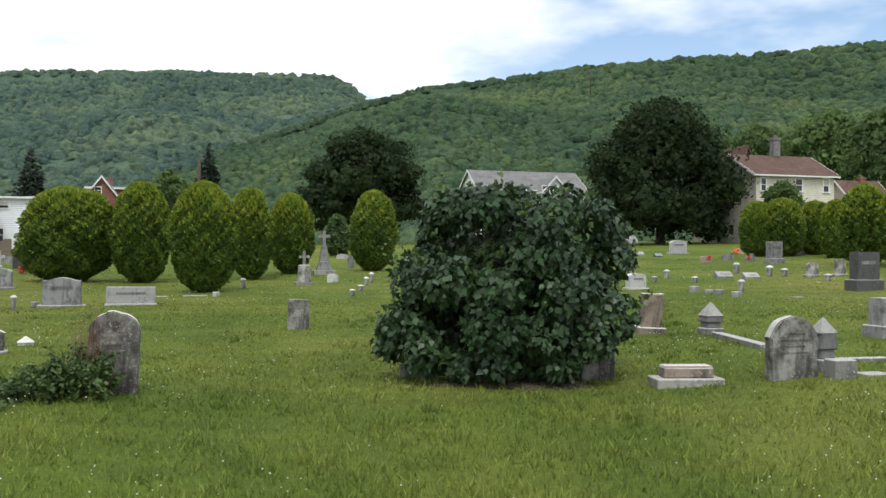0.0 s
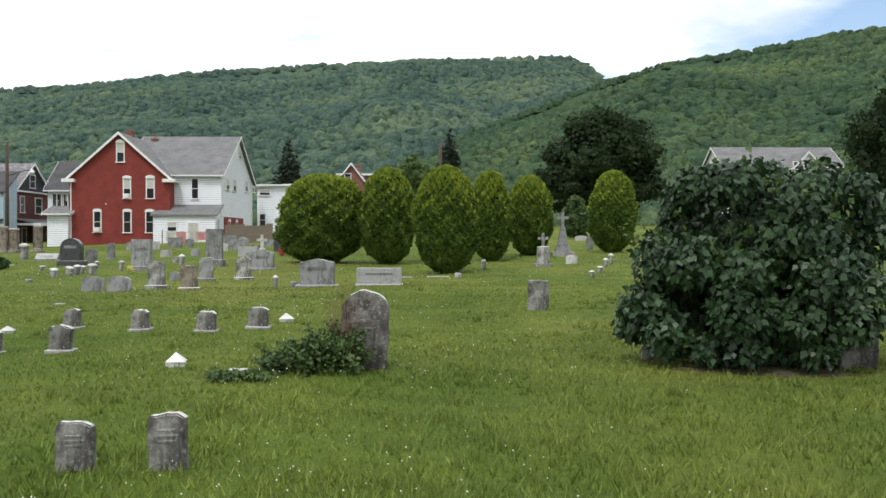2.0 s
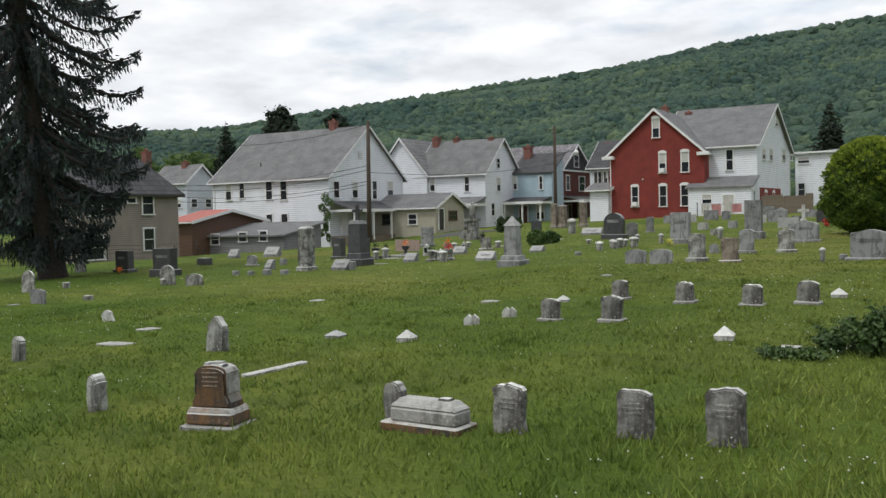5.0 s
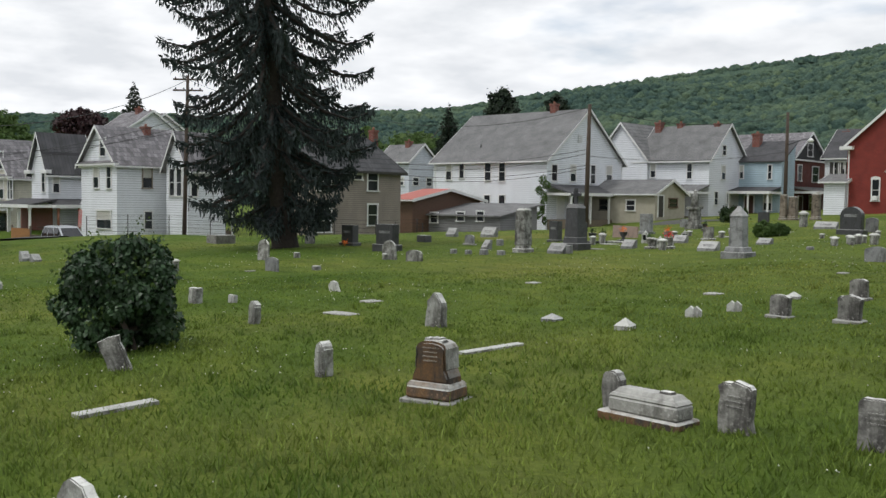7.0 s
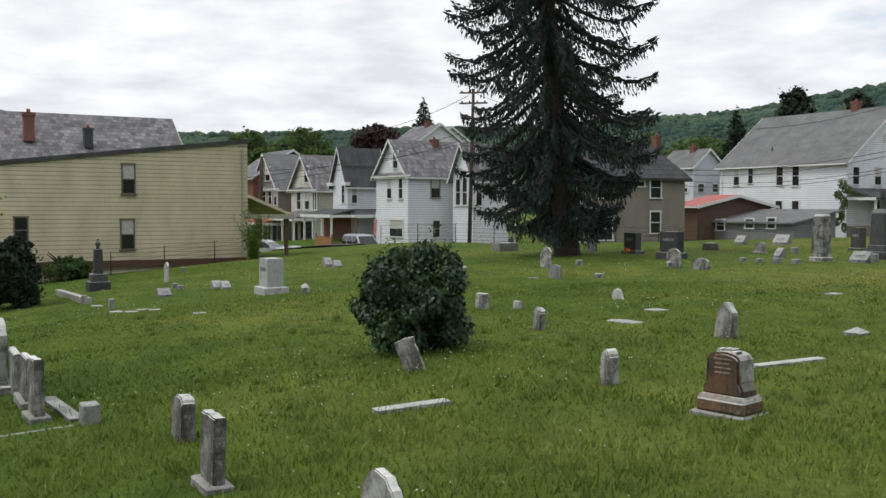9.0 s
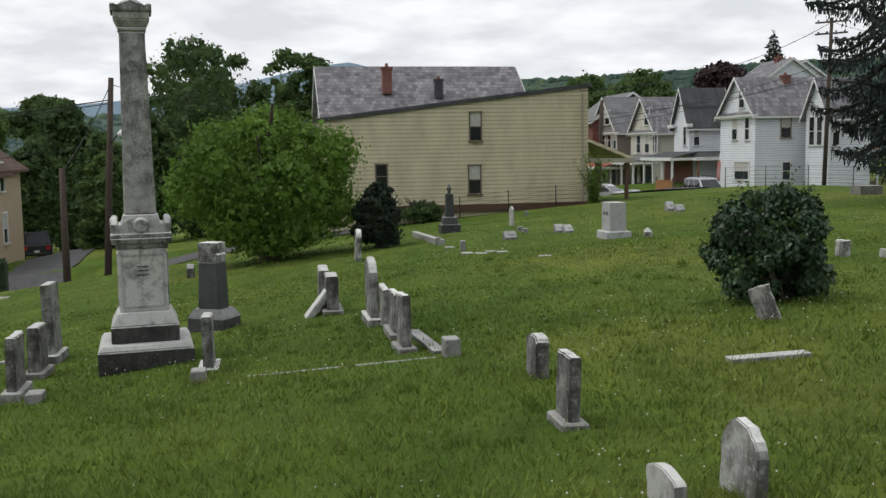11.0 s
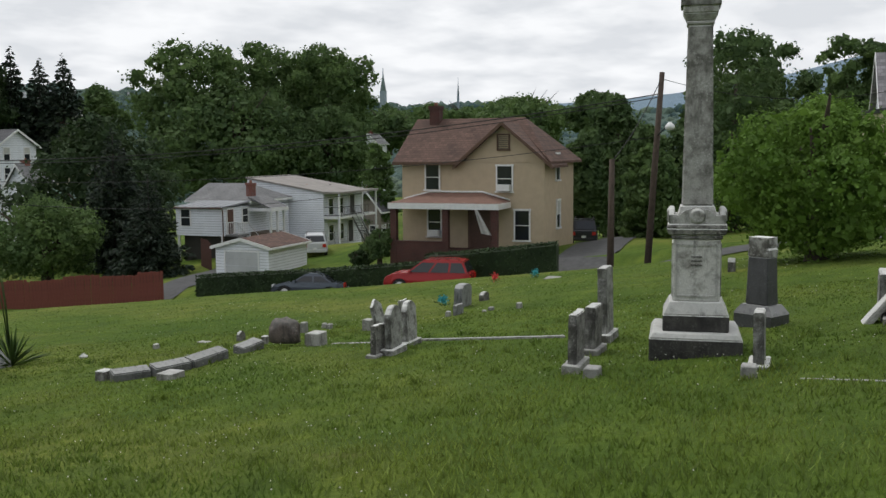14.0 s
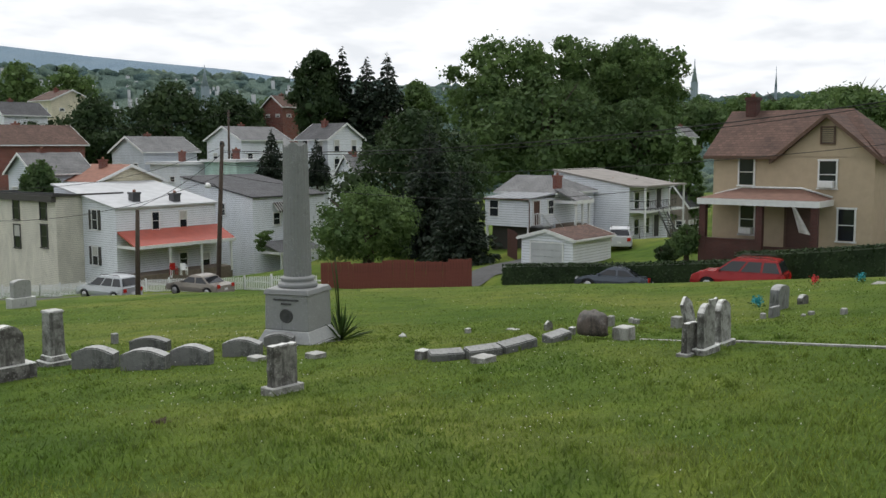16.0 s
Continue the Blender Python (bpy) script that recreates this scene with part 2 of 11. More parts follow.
def foliage(name, dark, light, rough=0.55, lo=0.65, hi=1.35, scale=0.8, through_light=0.25, crest=False):
    m, nt, b = nodes_of(name)
    c = ramp(nt, noise_node(nt, scale, 4), [(0.36, dark), (0.64, light)])
    c = island_tone(nt, c, lo, hi)
    if crest:
        c = crest_tint(nt, c)
    nt.links.new(c, b.inputs["Base Color"])
    b.inputs["Roughness"].default_value = rough
    b.inputs["Specular IOR Level"].default_value = 0.3
    tr = nt.nodes.new("ShaderNodeBsdfTranslucent")
    nt.links.new(c, tr.inputs[0])
    mx = nt.nodes.new("ShaderNodeMixShader"); mx.inputs[0].default_value = through_light
    nt.links.new(b.outputs[0], mx.inputs[1]); nt.links.new(tr.outputs[0], mx.inputs[2])
    nt.links.new(mx.outputs[0], nt.nodes["Material Output"].inputs[0])
    return m


def forest(name, stops, spread=0.3):
    """Tree cover: every crown has a tone and a tint of its own, over broad drifts of lighter and darker woods."""
    m, nt, b = nodes_of(name)
    c = ramp(nt, noise_node(nt, 0.007, 6, 0.65), stops)
    fine = ramp(nt, noise_node(nt, 0.35, 6, 0.75), [(0.3, (0.45, 0.48, 0.5)), (0.7, (1.4, 1.36, 1.25))])
    gi = nt.nodes.new("ShaderNodeNewGeometry")
    tint = ramp(nt, gi.outputs["Random Per Island"], [(0.0, (0.72, 0.8, 0.9)), (0.5, (1, 1, 1)), (0.85, (1.1, 1.08, 1.0)), (1.0, (1.32, 1.24, 1.0))])
    c = mix(nt, 1.0, mix(nt, 1.0, c, fine, "MULTIPLY"), tint, "MULTIPLY")
    nt.links.new(c, b.inputs["Base Color"])
    b.inputs["Roughness"].default_value = 1.0
    b.inputs["Specular IOR Level"].default_value = 0.05
    bump(nt, b, noise_node(nt, 0.6, 4, 0.6), 1.0, 2.0)
    return m


def lawn_material():
    m, nt, b = nodes_of("lawn")
    big = noise_node(nt, 0.13, 5, 0.6)
    mid = noise_node(nt, 1.1, 6, 0.7)
    fine = noise_node(nt, 22.0, 5, 0.75)
    c = ramp(nt, big, [(0.34, (0.064, 0.116, 0.018)), (0.5, (0.092, 0.144, 0.026)), (0.64, (0.14, 0.172, 0.04))])
    c = mix(nt, 1.0, c, ramp(nt, mid, [(0.28, (0.72, 0.76, 0.7)), (0.5, (1, 1, 1)), (0.75, (1.25, 1.15, 1.0))]), "MULTIPLY")
    c = mix(nt, 1.0, c, ramp(nt, fine, [(0.3, (0.6, 0.62, 0.55)), (0.7, (1.3, 1.26, 1.15))]), "MULTIPLY")
    # drifts left by the mower, running across the slope
    c = mix(nt, 1.0, c, ramp(nt, noise_node(nt, 1.0, 5, 0.65, "Object", (0.5, 1.6, 1)), [(0.3, (0.72, 0.76, 0.72)), (0.5, (1, 1, 1)), (0.7, (1.25, 1.18, 1.05))]), "MULTIPLY")
    # bare and yellowed spots
    dry = ramp(nt, noise_node(nt, 0.5, 7, 0.7), [(0.62, (0, 0, 0)), (0.74, (0.5, 0.5, 0.5))])
    c = crest_tint(nt, mix(nt, dry, c, (0.17, 0.155, 0.058)))
    nt.links.new(c, b.inputs["Base Color"])
    b.inputs["Roughness"].default_value = 0.95
    b.inputs["Specular IOR Level"].default_value = 0.1
    bump(nt, b, fine, 0.8, 0.05)
    return m


def crest_tint(nt, c):
    """Lighter, yellower grass towards the crest of the lawn."""
    t = nt.nodes.new("ShaderNodeTexCoord")
    d = nt.nodes.new("ShaderNodeVectorMath"); d.operation = "DOT_PRODUCT"; d.inputs[1].default_value = (0.035, 0.09, 0.0)
    nt.links.new(t.outputs["Object"], d.inputs[0])
    return mix(nt, 1.0, c, ramp(nt, d.outputs["Value"], [(0.2, (1, 1, 1)), (0.9, (1.24, 1.1, 1.28))]), "MULTIPLY")


M = {}
M["lawn"] = lawn_material()
M["blade"] = foliage("grass_blade", (0.09, 0.15, 0.021), (0.182, 0.236, 0.043), 0.6, 0.58, 1.38, 0.5, 0.3, True)
M["clover"] = plain("clover_white", (0.75, 0.74, 0.68), 0.8)
M["asphalt"] = plain("asphalt", (0.085, 0.085, 0.085), 0.95, 0, 0.4, 3)
M["marble"] = stone("weathered_marble", (0.43, 0.43, 0.405), (0.28, 0.28, 0.26), (0.085, 0.08, 0.07), 0.66, top_pale=0.95)
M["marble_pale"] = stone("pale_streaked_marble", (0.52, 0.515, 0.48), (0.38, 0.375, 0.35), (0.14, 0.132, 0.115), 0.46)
M["marble_dark"] = stone("sooted_marble", (0.33, 0.32, 0.3), (0.19, 0.185, 0.17), (0.06, 0.055, 0.05), 0.74, top_pale=0.95)
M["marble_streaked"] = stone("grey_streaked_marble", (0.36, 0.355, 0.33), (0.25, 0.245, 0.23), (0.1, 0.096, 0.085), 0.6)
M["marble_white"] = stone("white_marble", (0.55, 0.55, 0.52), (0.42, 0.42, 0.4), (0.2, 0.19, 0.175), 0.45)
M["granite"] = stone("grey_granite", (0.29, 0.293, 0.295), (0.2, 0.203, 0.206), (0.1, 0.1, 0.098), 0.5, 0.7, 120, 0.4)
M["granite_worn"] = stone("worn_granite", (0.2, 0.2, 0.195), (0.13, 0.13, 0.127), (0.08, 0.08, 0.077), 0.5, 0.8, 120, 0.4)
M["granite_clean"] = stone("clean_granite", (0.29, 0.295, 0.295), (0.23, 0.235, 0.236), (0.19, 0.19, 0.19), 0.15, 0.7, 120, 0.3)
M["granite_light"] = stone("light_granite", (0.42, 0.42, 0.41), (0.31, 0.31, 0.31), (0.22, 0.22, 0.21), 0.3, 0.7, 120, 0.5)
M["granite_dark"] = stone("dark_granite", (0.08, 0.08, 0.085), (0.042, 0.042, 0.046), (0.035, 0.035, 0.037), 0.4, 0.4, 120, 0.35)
M["rough_brown"] = stone("rough_brown_boulder", (0.12, 0.095, 0.078), (0.07, 0.056, 0.047), (0.04, 0.034, 0.03), 0.6, top_pale=0.12)
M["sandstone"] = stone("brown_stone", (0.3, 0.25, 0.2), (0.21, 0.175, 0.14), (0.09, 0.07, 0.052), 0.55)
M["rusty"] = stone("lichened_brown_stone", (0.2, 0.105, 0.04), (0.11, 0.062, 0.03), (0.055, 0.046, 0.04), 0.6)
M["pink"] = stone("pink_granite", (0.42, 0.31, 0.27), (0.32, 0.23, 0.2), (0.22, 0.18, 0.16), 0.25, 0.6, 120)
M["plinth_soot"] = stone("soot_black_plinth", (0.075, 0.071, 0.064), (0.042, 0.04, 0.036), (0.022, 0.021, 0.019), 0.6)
# steeple stone, with the blue of distance haze mixed into its colour
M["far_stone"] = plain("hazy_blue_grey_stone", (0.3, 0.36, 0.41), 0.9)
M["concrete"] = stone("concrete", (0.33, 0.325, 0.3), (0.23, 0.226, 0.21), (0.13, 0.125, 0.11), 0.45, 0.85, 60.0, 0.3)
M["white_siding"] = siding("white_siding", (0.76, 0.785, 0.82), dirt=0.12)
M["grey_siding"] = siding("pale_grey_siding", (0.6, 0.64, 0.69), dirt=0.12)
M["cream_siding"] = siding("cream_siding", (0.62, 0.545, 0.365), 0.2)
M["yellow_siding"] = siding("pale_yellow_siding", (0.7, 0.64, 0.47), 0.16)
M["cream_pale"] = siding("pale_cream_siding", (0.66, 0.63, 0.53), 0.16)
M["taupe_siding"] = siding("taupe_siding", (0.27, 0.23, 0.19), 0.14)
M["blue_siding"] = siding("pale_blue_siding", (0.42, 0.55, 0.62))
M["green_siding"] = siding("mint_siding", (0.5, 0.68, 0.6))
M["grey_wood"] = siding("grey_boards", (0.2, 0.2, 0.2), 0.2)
M["stucco"] = plain("tan_stucco", (0.5, 0.4, 0.28), 0.95, 0, 0.12, 2.0)
M["cream_wall"] = plain("cream_wall", (0.42, 0.39, 0.315), 0.9, 0, 0.15, 2.0)
M["red_brick"] = brickwork("painted_red_brick", (0.24, 0.034, 0.024), (0.205, 0.03, 0.022), (0.19, 0.04, 0.032))
M["brick_dark"] = brickwork("dark_brick", (0.1, 0.03, 0.025), (0.075, 0.025, 0.02), (0.1, 0.07, 0.06))
M["brick_dark_red"] = brickwork("deep_red_brick", (0.17, 0.04, 0.03), (0.13, 0.032, 0.026), (0.16, 0.09, 0.075))
M["brick"] = brickwork("red_brick", (0.23, 0.06, 0.04), (0.17, 0.045, 0.035), (0.25, 0.2, 0.17))
M["shingle_grey"] = shingle("grey_shingles", (0.2, 0.2, 0.2), 0.16, 0.12)
M["shingle_dark"] = shingle("dark_shingles", (0.085, 0.085, 0.09), 0.16, 0.2)
M["shingle_brown"] = shingle("brown_shingles", (0.125, 0.07, 0.052), 0.16, 0.3)
M["slate"] = shingle("slate", (0.23, 0.22, 0.23), 0.22, 0.45)
M["red_roof"] = plain("red_metal_roof", (0.42, 0.09, 0.06), 0.5, 0, 0.2, 2)
M["roof_pale"] = plain("pale_flat_roof", (0.5, 0.51, 0.52), 0.6, 0, 0.2, 1)
M["roof_rust"] = plain("rust_roof", (0.3, 0.13, 0.085), 0.8, 0, 0.35, 2)
M["roof_tan"] = plain("weathered_tan_roofing", (0.3, 0.275, 0.25), 0.8, 0, 0.3, 1.2)
M["roof_umber"] = plain("brown_rolled_roofing", (0.21, 0.115, 0.085), 0.85, 0, 0.3, 2)
M["roof_metal"] = plain("grey_sheet_metal_roof", (0.33, 0.34, 0.36), 0.45, 0.3, 0.2, 1.5)
M["brown_fence"] = plain("brown_stained_boards", (0.1, 0.035, 0.025), 0.85, 0, 0.3, 3)
M["white_paint"] = plain("white_paint", (0.78, 0.78, 0.77), 0.45, 0, 0.12, 5)
M["dark_trim"] = plain("dark_trim", (0.05, 0.045, 0.04), 0.6)
M["brown_trim"] = plain("brown_trim", (0.12, 0.065, 0.04), 0.6)
M["glass"] = plain("window_glass", (0.025, 0.028, 0.033), 0.06, 0, 0.3, 1)
M["blind"] = plain("window_blind", (0.55, 0.54, 0.5), 0.8)
M["door_brown"] = plain("brown_door", (0.1, 0.045, 0.03), 0.5)
M["wood"] = plain("weathered_wood", (0.2, 0.16, 0.12), 0.9, 0, 0.4, 8)
M["pole"] = plain("pole_wood", (0.09, 0.065, 0.05), 0.95, 0, 0.4, 6)
M["red_fence"] = plain("red_stained_boards", (0.19, 0.055, 0.035), 0.9, 0, 0.35, 4)
M["orange_boards"] = plain("orange_boards", (0.4, 0.19, 0.07), 0.8, 0, 0.3, 6)
M["wire"] = plain("wire", (0.02, 0.02, 0.02), 0.6)
M["iron"] = plain("iron", (0.04, 0.04, 0.04), 0.5, 0.6)
M["bark"] = plain("bark", (0.085, 0.065, 0.05), 1.0, 0, 0.5, 9)
M["bark_dark"] = plain("dark_bark", (0.045, 0.036, 0.03), 1.0, 0, 0.5, 9)
M["soil"] = plain("bare_soil", (0.1, 0.075, 0.045), 1.0, 0, 0.5, 12)
M["lilac"] = foliage("lilac_leaf", (0.022, 0.05, 0.02), (0.042, 0.08, 0.032), 0.42, 0.6, 1.35, 1.5, 0.12)
M["lilac_young"] = foliage("young_lilac_leaf", (0.05, 0.09, 0.022), (0.09, 0.14, 0.035), 0.45, 0.7, 1.3, 1.5, 0.25)
M["weeds"] = foliage("weed_leaf", (0.042, 0.082, 0.021), (0.08, 0.13, 0.034), 0.5, 0.6, 1.4, 3, 0.2)
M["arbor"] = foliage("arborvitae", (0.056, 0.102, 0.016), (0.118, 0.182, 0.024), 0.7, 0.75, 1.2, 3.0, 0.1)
# new growth, brightened further for the sky light on the tops
M["arbor_new"] = foliage("arborvitae_lit_new_growth", (0.13, 0.2, 0.018), (0.26, 0.315, 0.032), 0.7, 0.8, 1.2, 3.0, 0.15)
# older inner leaves, coloured darker to put shade between the sprays
M["arbor_inner"] = foliage("dark_inner_arborvitae", (0.03, 0.065, 0.012), (0.055, 0.1, 0.018), 0.7, 0.6, 1.3, 2.0, 0.1)
M["spruce"] = foliage("spruce_needles", (0.02, 0.03, 0.029), (0.04, 0.054, 0.051), 0.8, 0.6, 1.4, 0.9, 0.03)
M["conifer"] = foliage("dark_conifer", (0.014, 0.026, 0.016), (0.028, 0.042, 0.022), 0.7, 0.6, 1.4, 0.9, 0.05)
M["maple_dark"] = foliage("dark_maple", (0.014, 0.03, 0.01), (0.032, 0.055, 0.018), 0.8, 0.8, 1.22, 0.5, 0.35)
M["tree_green"] = foliage("tree_leaf", (0.072, 0.124, 0.041), (0.125, 0.19, 0.058), 0.8, 0.8, 1.22, 0.4, 0.35)
M["tree_mid"] = foliage("broad_leaf", (0.061, 0.106, 0.039), (0.102, 0.158, 0.051), 0.8, 0.8, 1.22, 0.4, 0.35)
M["tree_deep"] = foliage("deep_green_leaf", (0.026, 0.05, 0.019), (0.05, 0.08, 0.028), 0.8, 0.8, 1.22, 0.5, 0.25)
M["tree_light"] = foliage("bright_leaf", (0.085, 0.16, 0.024), (0.15, 0.25, 0.042), 0.8, 0.8, 1.22, 0.5, 0.35)
M["beech"] = foliage("copper_leaf", (0.03, 0.014, 0.016), (0.05, 0.022, 0.022), 0.6, 0.6, 1.4, 0.5, 0.1)
M["hedge"] = foliage("hedge_leaf", (0.018, 0.038, 0.01), (0.034, 0.062, 0.018), 0.6, 0.6, 1.4, 1.0, 0.1)
M["forest"] = forest("wooded_hill", [(0.36, (0.05, 0.088, 0.054)), (0.5, (0.068, 0.112, 0.064)), (0.64, (0.105, 0.152, 0.074))], 0.33)
# distance haze is painted into the base colours of these three far hills
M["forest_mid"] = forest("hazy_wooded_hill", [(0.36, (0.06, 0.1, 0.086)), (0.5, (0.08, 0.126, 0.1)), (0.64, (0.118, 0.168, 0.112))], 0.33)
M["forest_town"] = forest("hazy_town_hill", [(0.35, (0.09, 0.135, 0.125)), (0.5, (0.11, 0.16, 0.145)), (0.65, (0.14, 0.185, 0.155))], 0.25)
M["forest_far"] = forest("haze_blue_hill", [(0.3, (0.21, 0.28, 0.35)), (0.5, (0.225, 0.3, 0.37)), (0.7, (0.25, 0.32, 0.38))], 0.05)
M["car_red"] = plain("red_car_paint", (0.35, 0.02, 0.02), 0.25, 0.2, 0.08, 1)
M["car_silver"] = plain("silver_car_paint", (0.5, 0.52, 0.54), 0.3, 0.5, 0.08, 1)
M["car_grey"] = plain("grey_car_paint", (0.09, 0.105, 0.125), 0.25, 0.5, 0.08, 1)
M["car_beige"] = plain("beige_car_paint", (0.3, 0.27, 0.23), 0.3, 0.5, 0.08, 1)
M["car_white"] = plain("white_car_paint", (0.55, 0.56, 0.57), 0.3, 0.0, 0.06, 1)
M["car_dark"] = plain("dark_car_paint", (0.03, 0.03, 0.035), 0.25, 0.2, 0.08, 1)
M["tyre"] = plain("tyre", (0.02, 0.02, 0.02), 0.9)
M["chrome"] = plain("steel_rim", (0.5, 0.5, 0.5), 0.3, 0.9)
M["taillight"] = plain("tail_light", (0.5, 0.03, 0.02), 0.2)
M["petal_red"] = plain("red_petal", (0.7, 0.05, 0.05), 0.7)
M["petal_orange"] = plain("orange_petal", (0.85, 0.22, 0.03), 0.7)
M["petal_yellow"] = plain("yellow_petal", (0.75, 0.7, 0.1), 0.7)
M["petal_teal"] = plain("teal_petal", (0.05, 0.4, 0.45), 0.7)
M["dry"] = plain("dry_reddish_stalk", (0.17, 0.1, 0.06), 0.9)
M["pink_cloth"] = plain("pink_cloth", (0.75, 0.4, 0.4), 0.9)
M["cloth"] = plain("white_cloth", (0.75, 0.73, 0.7), 0.9)

# ---- building helpers ----
def part(name, bm, material, parent, label=""):
    """Links a bmesh as one mesh object under a thing or a part."""
    me = bpy.data.meshes.new(name)
    bm.to_mesh(me)
    bm.free()
    me.materials.append(material)
    ob = new(name, me)
    if parent is not None:
        ob.parent = parent
    if label:
        tagged(ob, label)
    return ob


def thing(name, x, y, rz, label, category, group="", z=None, lean=(0, 0), kind=""):
    ob = new(name)
    ob.empty_display_size = 0.2
    ob.matrix_world = pose(x, y, gz(x, y) if z is None else z, lean[0], lean[1], rz)
    return tagged(ob, label, category, group, kind)


def solo(name, bm, material, x, y, rz, label, category, group="", z=None, lean=(0, 0), kind=""):
    ob = part(name, bm, material, None)
    ob.matrix_world = pose(x, y, gz(x, y) if z is None else z, lean[0], lean[1], rz)
    return tagged(ob, label, category, group, kind)


def box(bm, cx, cy, z0, sx, sy, sz, taper=1.0, bev=0.0, taper_y=None):
    """A box standing on z0, narrower at its top by taper."""
    ty = taper if taper_y is None else taper_y
    vs = [bm.verts.new((cx + i * sx / 2 * k, cy + j * sy / 2 * q, z0 + h)) for h, k, q in ((0, 1, 1), (sz, taper, ty)) for i, j in ((-1, -1), (1, -1), (1, 1), (-1, 1))]
    fs = [bm.faces.new([vs[i] for i in f]) for f in ((3, 2, 1, 0), (4, 5, 6, 7), (0, 1, 5, 4), (1, 2, 6, 5), (2, 3, 7, 6), (3, 0, 4, 7))]
    if bev:
        es = {e for f in fs for e in f.edges}
        bmesh.ops.bevel(bm, geom=list(es), offset=bev, segments=1, affect="EDGES")
    return bm


def prism(bm, outline, y0, y1, bev=0.0):
    """Extrudes an outline of (x, z) from y0 to y1."""
    a = [bm.verts.new((x, y0, z)) for x, z in outline]
    b = [bm.verts.new((x, y1, z)) for x, z in outline]
    n = len(outline)
    f0, f1 = bm.faces.new(a), bm.faces.new(b[::-1])
    side = [bm.faces.new([a[i], b[i], b[(i + 1) % n], a[(i + 1) % n]][::-1]) for i in range(n)]
    bmesh.ops.recalc_face_normals(bm, faces=[f0, f1, *side])
    if bev:
        bmesh.ops.bevel(bm, geom=list({*f0.edges, *f1.edges}), offset=bev, segments=2, affect="EDGES")
    return bm


def lathe(bm, profile, cx=0, cy=0, seg=20, flute=0.0):
    rings = []
    for r, z in profile:
        rings.append([bm.verts.new((cx + r * (1 - flute * (i % 2)) * math.cos(2 * math.pi * i / seg), cy + r * (1 - flute * (i % 2)) * math.sin(2 * math.pi * i / seg), z)) for i in range(seg)])
    for a, b in zip(rings, rings[1:]):
        for i in range(seg):
            f = bm.faces.new([a[i], a[(i + 1) % seg], b[(i + 1) % seg], b[i]])
            f.smooth = not flute
    bm.faces.new(rings[0][::-1]); bm.faces.new(rings[-1])
    return bm


def tube(bm, pts, radii, seg=6):
    """A round bar through points, with a radius at each."""
    rings = []
    for i, p in enumerate(pts):
        p = Vector(p)
        d = (Vector(pts[min(i + 1, len(pts) - 1)]) - Vector(pts[max(i - 1, 0)])).normalized()
        u = d.orthogonal().normalized() if abs(d.z) < 0.9 else Vector((1, 0, 0)).cross(d).normalized()
        v = d.cross(u)
        r = radii[i] if isinstance(radii, (list, tuple)) else radii
        rings.append([bm.verts.new(p + (u * math.cos(2 * math.pi * k / seg) + v * math.sin(2 * math.pi * k / seg)) * r) for k in range(seg)])
    for a, b in zip(rings, rings[1:]):
        # match the starting corner so that the bar does not twist
        s = min(range(seg), key=lambda q: sum((a[k].co - b[(k + q) % seg].co).length for k in range(0, seg, 2)))
        for k in range(seg):
            f = bm.faces.new([a[k], a[(k + 1) % seg], b[(k + 1 + s) % seg], b[(k + s) % seg]])
            f.smooth = True
    bm.faces.new(rings[0][::-1]); bm.faces.new(rings[-1])
    return bm


def mesh_arrays(name, verts, faces, material, parent=None, smooth=False):
    """One mesh from arrays of vertices and of faces with one number of corners."""
    verts, faces = np.asarray(verts, np.float32), np.asarray(faces, np.int32)
    me = bpy.data.meshes.new(name)
    n, k = faces.shape
    me.vertices.add(len(verts)); me.vertices.foreach_set("co", verts.ravel())
    me.loops.add(n * k); me.loops.foreach_set("vertex_index", faces.ravel())
    me.polygons.add(n); me.polygons.foreach_set("loop_start", np.arange(n, dtype=np.int32) * k)
    if smooth:
        me.polygons.foreach_set("use_smooth", np.ones(n, bool))
    me.update(calc_edges=True)
    me.materials.append(material)
    ob = new(name, me)
    if parent is not None:
        ob.parent = parent
        tagged(ob, kind="stuff")
    return ob


def unit(v):
    return v / np.maximum(np.linalg.norm(v, axis=1, keepdims=True), 1e-9)


def leaf_arrays(rng, pos, out, size, aspect=0.7, tilt=0.8, droop=0.0):
    """Pointed leaves (two triangles folded along the rib, as one four-cornered face) at pos, facing out."""
    n = len(pos)
    nrm = unit(out + rng.normal(0, tilt, (n, 3)))
    tip = unit(np.cross(nrm, rng.normal(0, 1, (n, 3))))
    tip = unit(tip + np.array([0, 0, -droop]))
    sd = unit(np.cross(nrm, tip))
    s = (size * rng.uniform(0.65, 1.3, n))[:, None]
    v = np.stack([pos - tip * s * 0.5, pos + sd * s * aspect * 0.5 - nrm * s * 0.08, pos + tip * s * 0.5 - nrm * s * 0.1, pos - sd * s * aspect * 0.5 - nrm * s * 0.08], 1)
    return v.reshape(-1, 3), np.arange(n * 4).reshape(-1, 4)


